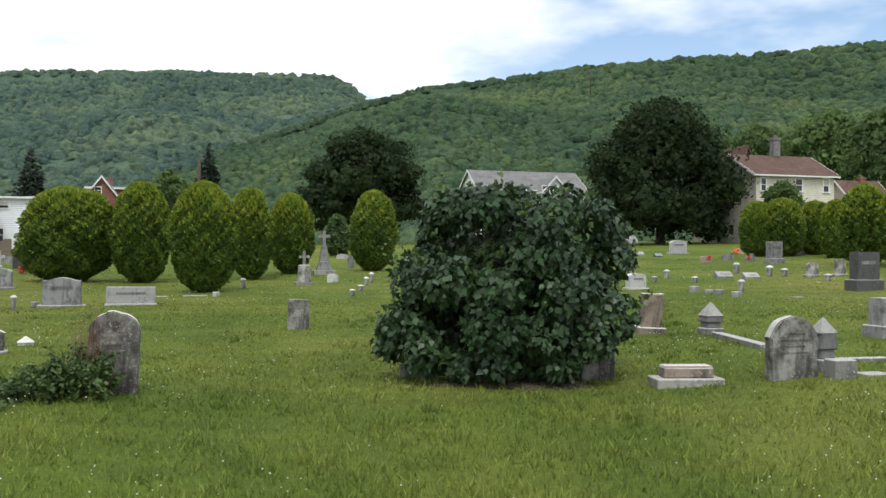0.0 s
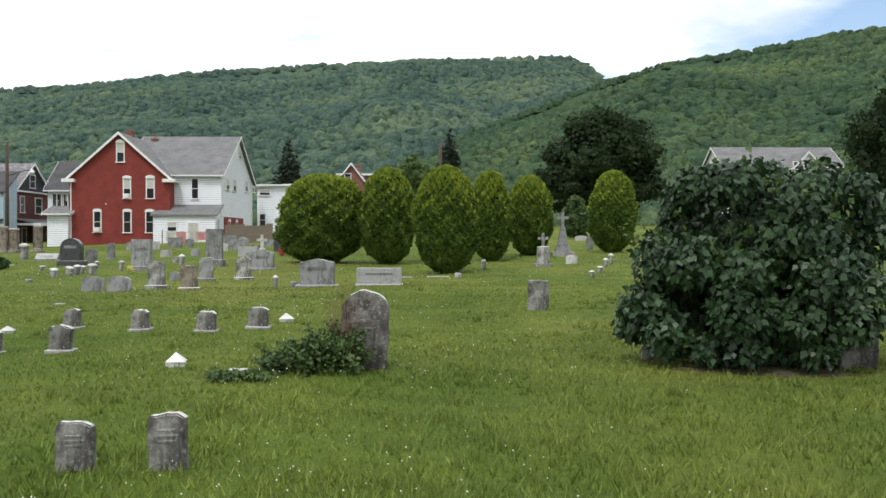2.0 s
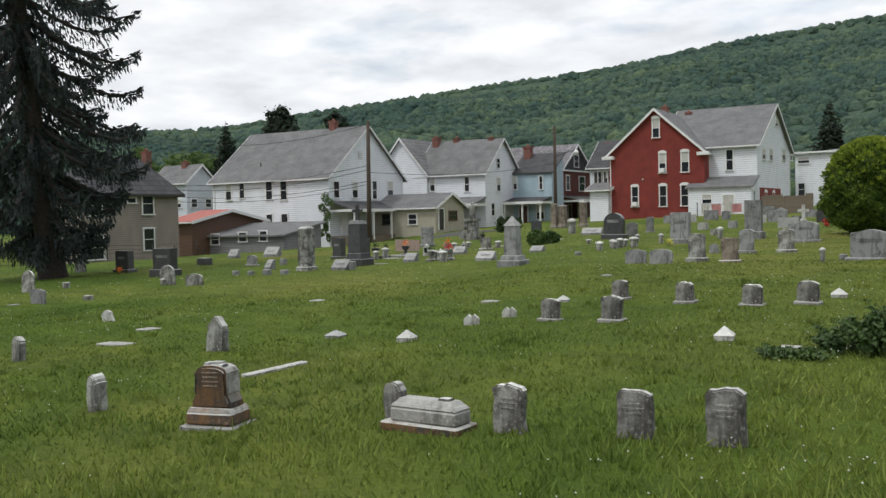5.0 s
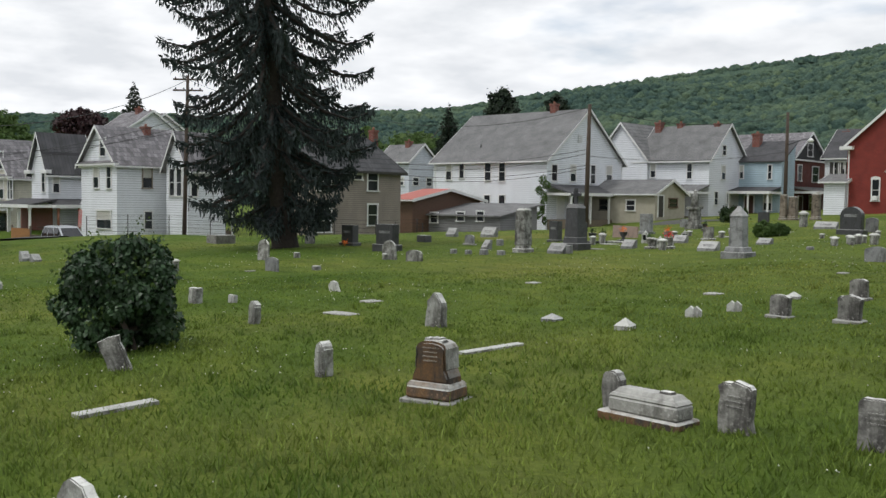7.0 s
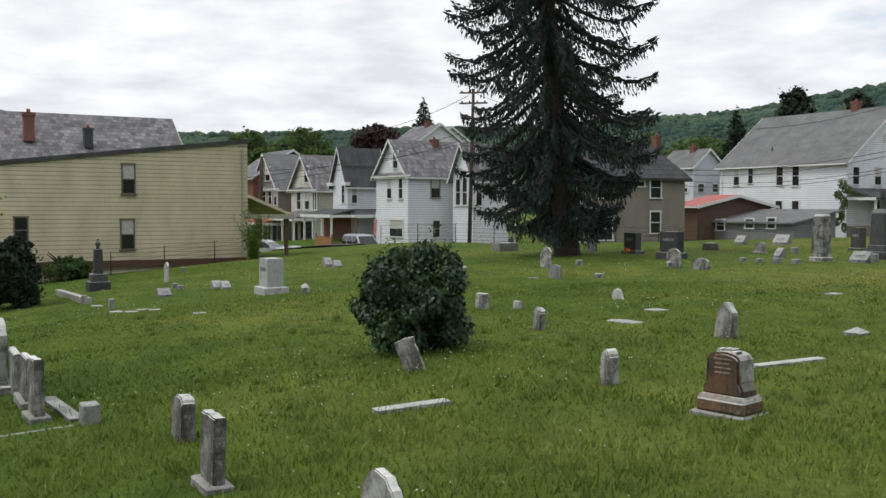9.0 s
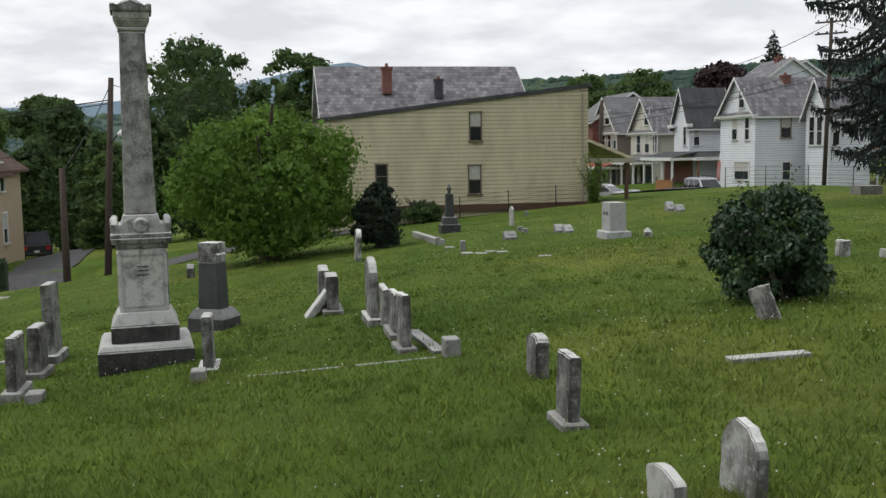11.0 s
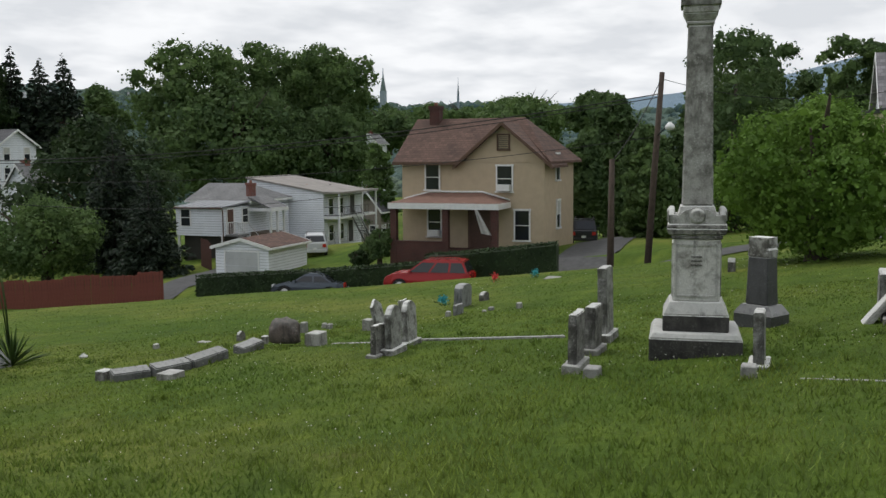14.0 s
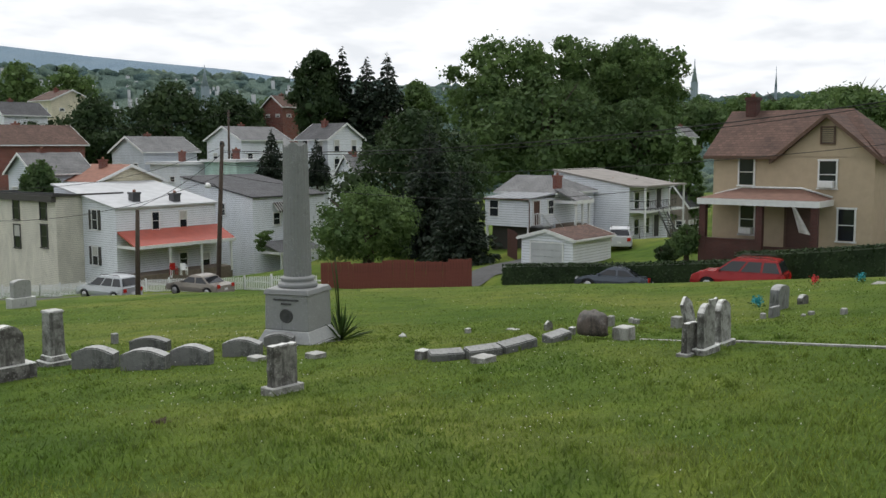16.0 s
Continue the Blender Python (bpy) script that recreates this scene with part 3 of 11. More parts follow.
def crown(rng, blobs, count, size, aspect=0.7, tilt=0.8, shell=0.35, droop=0.0):
    """Leaves over a heap of ellipsoids (x, y, z, rx, ry, rz), thick at the outside, none deep inside another blob."""
    blobs = np.asarray(blobs, float)
    w = (blobs[:, 3] * blobs[:, 4] + blobs[:, 3] * blobs[:, 5] + blobs[:, 4] * blobs[:, 5])
    pick = rng.choice(len(blobs), count, p=w / w.sum())
    d = unit(rng.normal(0, 1, (count, 3)))
    lump = 1 + 0.16 * np.sin(d[:, 0] * 6 + pick) * np.sin(d[:, 1] * 5.2 + pick * 2) + 0.12 * np.sin(d[:, 2] * 9 + pick * 3 + d[:, 0] * 4)
    rad = (1 - shell * rng.random(count) ** 1.7 + 0.3 * rng.random(count) ** 5) * lump
    p = blobs[pick, :3] + d * blobs[pick, 3:] * rad[:, None]
    keep = np.ones(count, bool)
    for b in range(len(blobs)):
        q = (p - blobs[b, :3]) / blobs[b, 3:]
        keep &= ~(((q ** 2).sum(1) < 0.5) & (pick != b))
    p, d, pick = p[keep], d[keep], pick[keep]
    return leaf_arrays(rng, p, unit(d / blobs[pick, 3:]), size, aspect, tilt, droop)



# ---- ground and hills ----
def polar_sheet(name, az0, az1, naz, radii, height, material, wrap=False):
    az = np.radians(np.linspace(az0, az1, naz, endpoint=not wrap))
    A, R = np.meshgrid(az, radii)
    X, Y = -np.sin(A) * R, np.cos(A) * R
    Z = height(X, Y, np.degrees(A), R)
    nr = len(radii)
    idx = np.arange(nr * naz).reshape(nr, naz)
    j = (np.arange(naz) + 1) % naz if wrap else np.arange(1, naz)
    i = np.arange(naz) if wrap else np.arange(naz - 1)
    f = np.stack([idx[:-1][:, i], idx[1:][:, i], idx[1:][:, j], idx[:-1][:, j]], -1).reshape(-1, 4)
    return mesh_arrays(name, np.stack([X, Y, Z], -1).reshape(-1, 3), f[:, ::-1], material, None, True)


ground = polar_sheet("ground", -180, 180, 260, np.concatenate([np.linspace(0.001, 60, 150), np.geomspace(61, 4600, 60)]), lambda x, y, a, r: ground_z(x, y), M["lawn"], True)
tagged(ground, "mown green cemetery lawn with clover, sloping downhill", "ground", "", "structure")


def hill(name, turns, rise, ridge, foot, naz, nr, cell, material, label, trees=0, seen=(-180, 360)):
    """A wooded hill whose skyline stands rise degrees high at each turn, covered with tree crowns."""
    fine = np.linspace(min(turns), max(turns), 2000)
    el = np.interp(fine, turns, rise)
    k = np.hanning(15); k /= k.sum()
    el = np.convolve(np.pad(el, 7, mode="edge"), k, mode="valid")

    def height(x, y, a, r):
        top = np.tan(np.radians(np.interp(a, fine, el))) * ridge + 1.6 - cell * 0.6
        s = np.clip((r - foot) / (ridge - foot), 0, 1.15)
        s = np.where(s < 1, s ** 1.25 * (1.0 + 0.16 * (1 - s) * np.sin(a * 0.4 + 1.0)), 1 - (s - 1) * 1.2)
        z = ground_z(x, y) * (1 - np.clip(s, 0, 1)) + top * s + 9 * np.sin(x * 0.011 + 2) * np.sin(y * 0.013) * np.clip(s * 4, 0, 1) * (s < 0.95)
        return z - 6 * (s <= 0)
    ob = polar_sheet(name, min(turns), max(turns), naz, np.linspace(foot - 20, foot + (ridge - foot) * 1.12, nr), height, material)
    tagged(ob, label, "hill", "", "structure")
    if not trees:
        return
    rng = np.random.default_rng(trees)
    a = rng.uniform(max(min(turns), seen[0]), min(max(turns), seen[1]), trees)
    r = np.sqrt(rng.uniform(foot ** 2, (foot + (ridge - foot) * 1.01) ** 2, trees))
    x, y = -np.sin(np.radians(a)) * r, np.cos(np.radians(a)) * r
    z = height(x, y, a, r)
    R = cell * rng.uniform(0.35, 0.95, trees)
    seg = 6
    ring = [(1.0, -0.35), (0.92, 0.34)]
    t = np.arange(seg) * 2 * np.pi / seg
    dome = np.array([(q * np.cos(b), q * np.sin(b), h) for q, h in ring for b in t] + [(0, 0, 0.8)])
    V = dome[None] * (1 + rng.normal(0, 0.18, (trees, len(dome), 1))) * R[:, None, None] + np.stack([x, y, z + R * 0.08], 1)[:, None, :]
    tri = []
    for m in range(1):
        for i in range(seg):
            p, q = m * seg + i, m * seg + (i + 1) % seg
            tri += [(p, q, q + seg), (p, q + seg, p + seg)]
    tri += [(seg + i, seg + (i + 1) % seg, 2 * seg) for i in range(seg)]
    F = (np.arange(trees)[:, None, None] * len(dome) + np.array(tri)).reshape(-1, 3)
    ob = mesh_arrays(name.replace("backdrop_", "") + "_trees", V.reshape(-1, 3), F, material, None, True)
    tagged(ob, "far summer tree crowns covering the hill", "woods", "", "stuff")


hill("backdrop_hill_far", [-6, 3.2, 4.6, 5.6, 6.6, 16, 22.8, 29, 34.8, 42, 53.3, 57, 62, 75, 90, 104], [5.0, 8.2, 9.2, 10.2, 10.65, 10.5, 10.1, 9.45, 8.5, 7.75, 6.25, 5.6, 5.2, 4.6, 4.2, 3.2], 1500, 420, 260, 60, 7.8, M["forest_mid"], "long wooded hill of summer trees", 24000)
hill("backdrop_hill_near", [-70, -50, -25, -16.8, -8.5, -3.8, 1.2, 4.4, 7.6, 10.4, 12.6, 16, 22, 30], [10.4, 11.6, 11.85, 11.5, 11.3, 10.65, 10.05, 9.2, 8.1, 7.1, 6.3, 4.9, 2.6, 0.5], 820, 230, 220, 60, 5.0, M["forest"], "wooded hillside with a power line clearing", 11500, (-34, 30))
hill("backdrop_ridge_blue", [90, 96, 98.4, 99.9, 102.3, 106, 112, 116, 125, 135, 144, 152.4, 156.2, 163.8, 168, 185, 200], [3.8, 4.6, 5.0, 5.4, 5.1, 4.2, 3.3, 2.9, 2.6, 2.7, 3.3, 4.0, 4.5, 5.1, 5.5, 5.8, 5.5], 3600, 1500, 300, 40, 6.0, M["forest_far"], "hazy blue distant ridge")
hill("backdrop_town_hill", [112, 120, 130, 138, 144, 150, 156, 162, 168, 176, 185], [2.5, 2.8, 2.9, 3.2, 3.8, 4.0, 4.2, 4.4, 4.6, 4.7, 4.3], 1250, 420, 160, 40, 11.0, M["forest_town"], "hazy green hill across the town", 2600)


# ---- trees ----
def trunk_part(tree, height, radius, limbs, rng, spread, material):
    bm = bmesh.new()
    pts = [(0, 0, -0.3), (0, 0, 0.02 * height), (0.01 * height * rng.normal(), 0.01 * height * rng.normal(), height * 0.5), (0, 0, height)]
    tube(bm, pts, [radius * 1.35, radius, radius * 0.7, radius * 0.2], 9)
    tr = part("trunk", bm, material, tree)
    for _ in range(limbs):
        a, z = rng.uniform(0, 6.28), height * rng.uniform(0.25, 0.75)
        r = spread * rng.uniform(0.5, 0.85)
        bm = bmesh.new()
        tube(bm, [(0, 0, z), (r * 0.5 * math.cos(a), r * 0.5 * math.sin(a), z + r * 0.35), (r * math.cos(a), r * math.sin(a), z + r * 0.8)], [radius * 0.45, radius * 0.3, radius * 0.08], 6)
        part("limb", bm, material, tr)
    return tr


def broad_tree(name, x, y, height, width, material, label, seed, leaves=7000, size=0.45, blobs=24, low=0.18, z=None, flat=1.0, bark="bark", density=1.08, full=0.8):
    """A leafy tree: trunk, limbs, and a crown heaped from many boughs of differing size."""
    rng = np.random.default_rng(seed)
    t = thing(name, x, y, 0, label, "tree", "", z)
    trunk_part(t, height * 0.8, min(width * 0.045 + 0.05, 0.45), 5, rng, width * 0.42, M[bark])
    bl = []
    blobs = int(blobs * 1.9)
    for i in range(blobs):
        u = (i + 0.5) / blobs
        rr = width * rng.uniform(0.07, 0.15)
        zc = height * low + rr * 0.7 + (height * (1 - low) - 1.5 * rr) * u
        prof = math.sin(math.pi * min(1, u * full + 0.2)) ** 0.55 * flat
        a = i * 2.4 + rng.uniform(-0.6, 0.6)
        off = width * 0.5 * prof * rng.uniform(0.4, 0.84) * (0.5 if u > 0.94 else 1)
        bl.append((off * math.cos(a), off * math.sin(a), zc, rr * rng.uniform(0.9, 1.35), rr * rng.uniform(0.9, 1.35), rr * rng.uniform(0.65, 0.9)))
    bl.append((0, 0, height * (low + 0.42), width * 0.36, width * 0.36, height * (0.42 - low * 0.3)))
    bl = np.array(bl)
    v, f = crown(rng, bl, int(leaves * density), size * 0.55, 0.75, 0.62)
    mesh_arrays("crown", v, f, M[material], t)
    # older, larger leaves deeper in
    inner = bl.copy(); inner[:, 3:] *= 0.8
    v, f = crown(rng, inner, int(leaves * density * 0.2), size * 1.3, 0.9, 0.6, 0.5)
    mesh_arrays("inner_crown", v, f, M[material], t)
    return t


def dense_shrub(name, x, y, profile, material, label, category, seed, leaves, size, group="", aspect=0.55, tilt=0.45, z=None, up=0.5, wobble=0.1, stem=None, old=None):
    """A clipped evergreen: leaf sprays over a turned outline of (radius, height)."""
    rng = np.random.default_rng(seed)
    t = thing(name, x, y, rng.uniform(0, 360), label, category, group, z)
    pr = np.array(profile, float)
    seglen = np.hypot(np.diff(pr[:, 0]), np.diff(pr[:, 1])) * (pr[:-1, 0] + pr[1:, 0] + 0.05)
    k = rng.choice(len(seglen), leaves, p=seglen / seglen.sum())
    u = rng.random(leaves)
    r, zz = pr[k, 0] * (1 - u) + pr[k + 1, 0] * u, pr[k, 1] * (1 - u) + pr[k + 1, 1] * u
    a = rng.uniform(0, 2 * np.pi, leaves)
    sprig = np.sin(a * 17 + zz * 5 + seed) * np.sin(zz * 19 + a * 6)
    lump = 1 + 0.07 * sprig + wobble * np.sin(a * 3 + zz * 2.1 + seed) * np.sin(zz * 3.3 + a * 2 + seed) + wobble * 0.6 * np.sin(a * 7 + seed * 2) * np.sin(zz * 6 + a)
    r = r * lump * (1 - 0.16 * rng.random(leaves) ** 2)
    nz = -(pr[k + 1, 0] - pr[k, 0]) / np.maximum(np.hypot(pr[k + 1, 0] - pr[k, 0], pr[k + 1, 1] - pr[k, 1]), 1e-6)
    nh = np.sqrt(np.clip(1 - nz ** 2, 0, 1))
    out = np.stack([nh * np.cos(a), nh * np.sin(a), nz], 1)
    pos = np.stack([r * np.cos(a), r * np.sin(a), zz], 1)
    n = leaves
    nrm = unit(out + rng.normal(0, tilt, (n, 3)))
    tip = unit(np.array([0, 0, up]) + out * 0.6 + rng.normal(0, 0.35, (n, 3)))
    sd = unit(np.cross(nrm, tip))
    s = (size * rng.uniform(0.6, 1.35, n))[:, None]
    v = np.stack([pos - tip * s * 0.4, pos + sd * s * aspect * 0.5, pos + tip * s * 0.6, pos - sd * s * aspect * 0.5], 1)
    # young sprays crowd the top and the proud tufts; their colour carries toplight too
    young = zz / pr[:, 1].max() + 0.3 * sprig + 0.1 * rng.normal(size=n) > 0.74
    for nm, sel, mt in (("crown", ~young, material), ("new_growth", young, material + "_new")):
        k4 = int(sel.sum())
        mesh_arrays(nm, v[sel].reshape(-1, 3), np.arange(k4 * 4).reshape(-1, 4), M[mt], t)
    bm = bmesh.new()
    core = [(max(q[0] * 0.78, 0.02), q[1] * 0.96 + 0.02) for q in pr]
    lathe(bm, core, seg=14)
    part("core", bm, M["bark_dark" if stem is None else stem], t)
    # inner leaf layer whose dark colour deepens the gaps like shade
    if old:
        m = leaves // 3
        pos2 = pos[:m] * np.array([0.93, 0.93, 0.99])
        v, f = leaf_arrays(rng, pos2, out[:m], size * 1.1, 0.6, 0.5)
        mesh_arrays("dark_inner_growth", v, f, M[old], t)
    return t


def hanging_leaves(rng, pos, out, size):
    """Heart-shaped leaves hanging tip down and overlapping, widest near the stalk, folded along the rib."""
    n = len(pos)
    flat = unit(out * np.array([1, 1, 0.5]) + rng.normal(0, 0.5, (n, 3)))
    tip = np.array([0, 0, -0.8]) + flat * 0.6 + rng.normal(0, 0.55, (n, 3))
    tip = unit(tip - flat * (tip * flat).sum(1, keepdims=True) * 0.55)
    nrm = unit(flat + np.array([0, 0, 0.55]))
    sd = unit(np.cross(nrm, tip))
    nrm = np.cross(tip, sd)
    s = (size * rng.uniform(0.55, 1.25, n))[:, None]
    v = np.stack([pos, pos + tip * s * 0.32 + sd * s * 0.41 - nrm * s * 0.07, pos + tip * s - nrm * s * 0.12, pos + tip * s * 0.32 - sd * s * 0.41 - nrm * s * 0.07], 1)
    return v.reshape(-1, 3), np.arange(n * 4).reshape(-1, 4)


def blob_surface(rng, blobs, count, shell):
    """Places over a heap of ellipsoids, none deep inside another one, with the way outward."""
    w = blobs[:, 3] * blobs[:, 4] + blobs[:, 3] * blobs[:, 5] + blobs[:, 4] * blobs[:, 5]
    pick = rng.choice(len(blobs), count, p=w / w.sum())
    d = unit(rng.normal(0, 1, (count, 3)))
    p = blobs[pick, :3] + d * blobs[pick, 3:] * (1 - shell * rng.random(count) ** 1.5)[:, None]
    keep = np.ones(count, bool)
    for b in range(len(blobs)):
        keep &= ~((((p - blobs[b, :3]) / blobs[b, 3:]) ** 2).sum(1) < 0.5) | (pick == b)
    return p[keep], d[keep]


def leafy_bush(name, x, y, blobs, leaves, size, material, label, seed, stems, sprigs=60):
    """A leafy shrub: stems, hanging leaves over a heap of boughs, and young shoots that stand out of it."""
    rng = np.random.default_rng(seed)
    t = thing(name, x, y, 0, label, "bush")
    b = np.array(blobs, float)
    p, d = blob_surface(rng, b, leaves, 0.35)
    v, f = hanging_leaves(rng, p, d, size)
    mesh_arrays("leaves", v, f, M[material], t)
    inner = b.copy(); inner[:, 3:] *= 0.7
    p, d = blob_surface(rng, inner, leaves // 4, 0.3)
    v, f = hanging_leaves(rng, p, d, size * 1.15)
    mesh_arrays("inner_leaves", v, f, M[material], t)
    # shoots past the outline, each with a few leaves
    p, d = blob_surface(rng, b, sprigs * 8, 0.02)
    up = d[:, 2] > 0.1
    p, d = p[up][:sprigs], d[up][:sprigs]
    ln = rng.uniform(0.06, 0.26, len(p))[:, None]
    way = unit(d + np.array([0, 0, 0.9]))
    q = np.concatenate([p + way * ln * k for k in (0.3, 0.65, 1.0)])
    v, f = hanging_leaves(rng, np.repeat(q, 3, 0) + rng.normal(0, 0.02, (len(q) * 3, 3)), unit(rng.normal(0, 1, (len(q) * 3, 3)) + np.array([0, 0, 0.4])), size * 0.75)
    mesh_arrays("young_leaves", v, f, M[material + "_young"], t)
    for i in range(stems):
        a = i * 2.4
        top = b[(i * 5) % len(b)]
        bm = bmesh.new()
        tube(bm, [(0.2 * math.cos(a), 0.2 * math.sin(a), -0.1), (0.3 * math.cos(a) + top[0] * 0.35, 0.3 * math.sin(a) + top[1] * 0.35, top[2] * 0.4), (top[0] * 0.7, top[1] * 0.7, top[2] * 0.75), (top[0] * 0.9, top[1] * 0.9, top[2])], [0.045, 0.036, 0.024, 0.01], 6)
        part("stem", bm, M["bark"], t)
    return t


def conifer_tree(name, x, y, height, width, label, material, seed, z=None, sprays=5200, size=0.5):
    """A ragged conifer: tiers of boughs of uneven length, drooping, thick with sprays, narrowing to a thin top."""
    rng = np.random.default_rng(seed)
    t = thing(name, x, y, 0, label, "tree", "", z)
    bm = bmesh.new()
    tube(bm, [(0, 0, -0.3), (0, 0, height * 0.5), (0, 0, height * 0.98)], [height * 0.024, height * 0.013, 0.02], 8)
    part("trunk", bm, M["bark_dark"], t)
    tiers, arms = 17, 8
    length = rng.uniform(0.6, 1.12, (tiers, arms))
    turn = rng.uniform(0, 6.28, tiers)
    tier = (tiers * (1 - np.sqrt(rng.random(sprays)))).astype(int)
    arm = rng.integers(0, arms, sprays)
    u = (tier + 0.5 + 0.25 * rng.normal(size=sprays)) / tiers
    reach = width * 0.5 * np.clip(1 - u, 0.03, 1) ** 0.8 * length[tier, arm]
    q = rng.random(sprays) ** 0.6
    a = turn[tier] + arm * 2 * np.pi / arms + rng.normal(0, 0.2, sprays) * (1.1 - 0.6 * q)
    pos = np.stack([np.cos(a) * reach * q, np.sin(a) * reach * q, height * (0.07 + 0.93 * u) - reach * (0.42 * q - 0.2 * q ** 3) + rng.normal(0, 0.04, sprays) * size], 1)
    out = np.stack([np.cos(a), np.sin(a), 0 * a], 1)
    tip = unit(out + np.array([0, 0, -0.25]) + rng.normal(0, 0.4, (sprays, 3)))
    sd = unit(np.cross(tip, rng.normal(0, 1, (sprays, 3))))
    s = (size * (0.5 + 0.6 * (1 - u)) * rng.uniform(0.7, 1.3, sprays))[:, None]
    v = np.stack([pos - tip * s * 0.4, pos + sd * s * 0.24, pos + tip * s * 0.6, pos - sd * s * 0.24], 1).reshape(-1, 3)
    mesh_arrays("needles", v, np.arange(sprays * 4).reshape(-1, 4), M[material], t)
    return t


def wispy_shrub(name, x, y, height, spread, label, seed):
    """Many thin stems fanning out from one foot, lightly leaved, denser near the ground."""
    rng = np.random.default_rng(seed)
    t = thing(name, x, y, 0, label, "sapling")
    P, O = [], []
    for i in range(16):
        a, ln = rng.uniform(0, 6.28), height * rng.uniform(0.45, 1.0)
        out = spread * rng.uniform(0.2, 0.75)
        tip = np.array([out * math.cos(a), out * math.sin(a), ln])
        bm = bmesh.new()
        tube(bm, [(0.1 * math.cos(a), 0.1 * math.sin(a), -0.1), tuple(tip * np.array([0.4, 0.4, 0.5])), tuple(tip)], [0.022, 0.015, 0.005], 5)
        part("stem", bm, M["bark"], t)
        u = rng.random(170) ** 1.3
        p = tip * np.stack([u ** 1.3, u ** 1.3, u], 1) + rng.normal(0, 0.13, (170, 3))
        P.append(p); O.append(rng.normal(0, 1, (170, 3)) + np.array([0, 0, 0.6]))
    P = np.concatenate(P)
    v, f = leaf_arrays(rng, P, unit(np.concatenate(O)), 0.11, 0.45, 0.5)
    mesh_arrays("leaves", v, f, M["tree_light"], t)
    return t


def weeping_spruce(name, x, y, height, reach, label, seed, lean):
    """An old spruce: boughs sweep down from the trunk and lift at their ends, each a thick rope of sprays with
    hanging branchlets, wide apart so that the sky shows between their ends. reach: (height, length) of the boughs' ends."""
    rng = np.random.default_rng(seed)
    t = thing(name, x, y, 0, label, "tree")
    bm = bmesh.new()
    tube(bm, [(0, 0, -0.4), (0, 0, 0.1), (0, 0, 1.2), (0, 0, height * 0.5), (0, 0, height)], [0.66, 0.5, 0.42, 0.26, 0.03], 14)
    part("trunk", bm, M["bark_dark"], t)
    hs, ls = zip(*reach)
    wood = bmesh.new()
    P, T, S = [], [], []
    z = 1.15
    while z < height - 0.6:
        seen = z < 13
        n = 7 if z < 4.2 else 6 if seen else 5
        turn = rng.uniform(0, 6.28)
        for k in range(n):
            a = turn + k * 2 * math.pi / n + rng.uniform(-0.3, 0.3)
            end = z + rng.uniform(-0.3, 0.3)
            L = float(np.interp(end, hs, ls)) * rng.choice([1.0, 0.93, 0.84, 0.66], p=[0.4, 0.25, 0.2, 0.15]) * rng.uniform(0.92, 1.06)
            drop = L * rng.uniform(0.5, 0.66) * np.interp(z, [1, 4, height], [0.8, 1.0, 0.6])
            m = 34 if seen else 16
            q = np.linspace(0.05, 1, m)
            side = 0.07 * L * rng.normal() * q ** 2
            ca, sa = math.cos(a), math.sin(a)
            # steep by the trunk, level at three quarters, lifting at the end
            zz = end + drop * ((1 - q) ** 1.8) + 0.13 * L * np.clip(q - 0.68, 0, 1) ** 2 * 7 - 0.2
            zz = np.maximum(zz, 0.75)
            pts = np.stack([L * q * ca - sa * side, L * q * sa + ca * side, zz], 1)
            pick = [0, m // 4, m // 2, 3 * m // 4, m - 1]
            tube(wood, [tuple(pts[j]) for j in pick], [0.06, 0.07, 0.07, 0.05, 0.012], 5)
            along = unit(np.gradient(pts, axis=0))
            cross = np.stack([-along[:, 1], along[:, 0], 0 * q], 1)
            # sprays set round the bough like a brush
            for _ in range((6 if z < 4.2 else 5) if seen else 2):
                w = 0.12 * np.clip((1.08 - q) * 4, 0.25, 1)
                P.append(pts + cross * (rng.normal(0, 0.6, m) * w)[:, None] + np.stack([0 * q, 0 * q, rng.normal(0.02, 0.07, m)], 1) + along * rng.normal(0, 0.05, m)[:, None])
                T.append(along + cross * rng.normal(0, 0.35, m)[:, None] + rng.normal(0, 0.16, (m, 3)))
                S.append(rng.uniform(0.17, 0.3, m))
            # branchlets that hang from it, longest in the middle
            for sgn in (-1, 1):
                ln = (0.2 + 0.42 * np.sin(math.pi * np.clip(q * 0.9 + 0.12, 0, 1))) * rng.uniform(0.35, 1.15, m)
                for h in ((0.2, 0.5, 0.8, 1.05) if seen else (0.4, 0.9)):
                    P.append(pts + cross * (sgn * (0.1 + 0.16 * h * ln))[:, None] + np.stack([0 * q, 0 * q, -h * ln], 1) + rng.normal(0, 0.03, (m, 3)))
                    T.append(np.array([0, 0, -1.0]) + cross * sgn * 0.25 + along * 0.25 + rng.normal(0, 0.12, (m, 3)))
                    S.append(0.2 * rng.uniform(0.7, 1.2, m))
        z += 0.52 if z < 4.2 else 0.62 if seen else 0.9
    tagged(part("bough_wood", wood, M["bark_dark"], t), kind="stuff")
    P, T, S = np.concatenate(P), unit(np.concatenate(T)), np.concatenate(S)[:, None]
    n = len(P)
    sd = unit(np.cross(T, rng.normal(0, 1, (n, 3))))
    v = np.stack([P - T * S * 0.35, P + sd * S * 0.17, P + T * S * 0.65, P - sd * S * 0.17], 1).reshape(-1, 3)
    mesh_arrays("needles", v, np.arange(n * 4).reshape(-1, 4), M["spruce"], t)
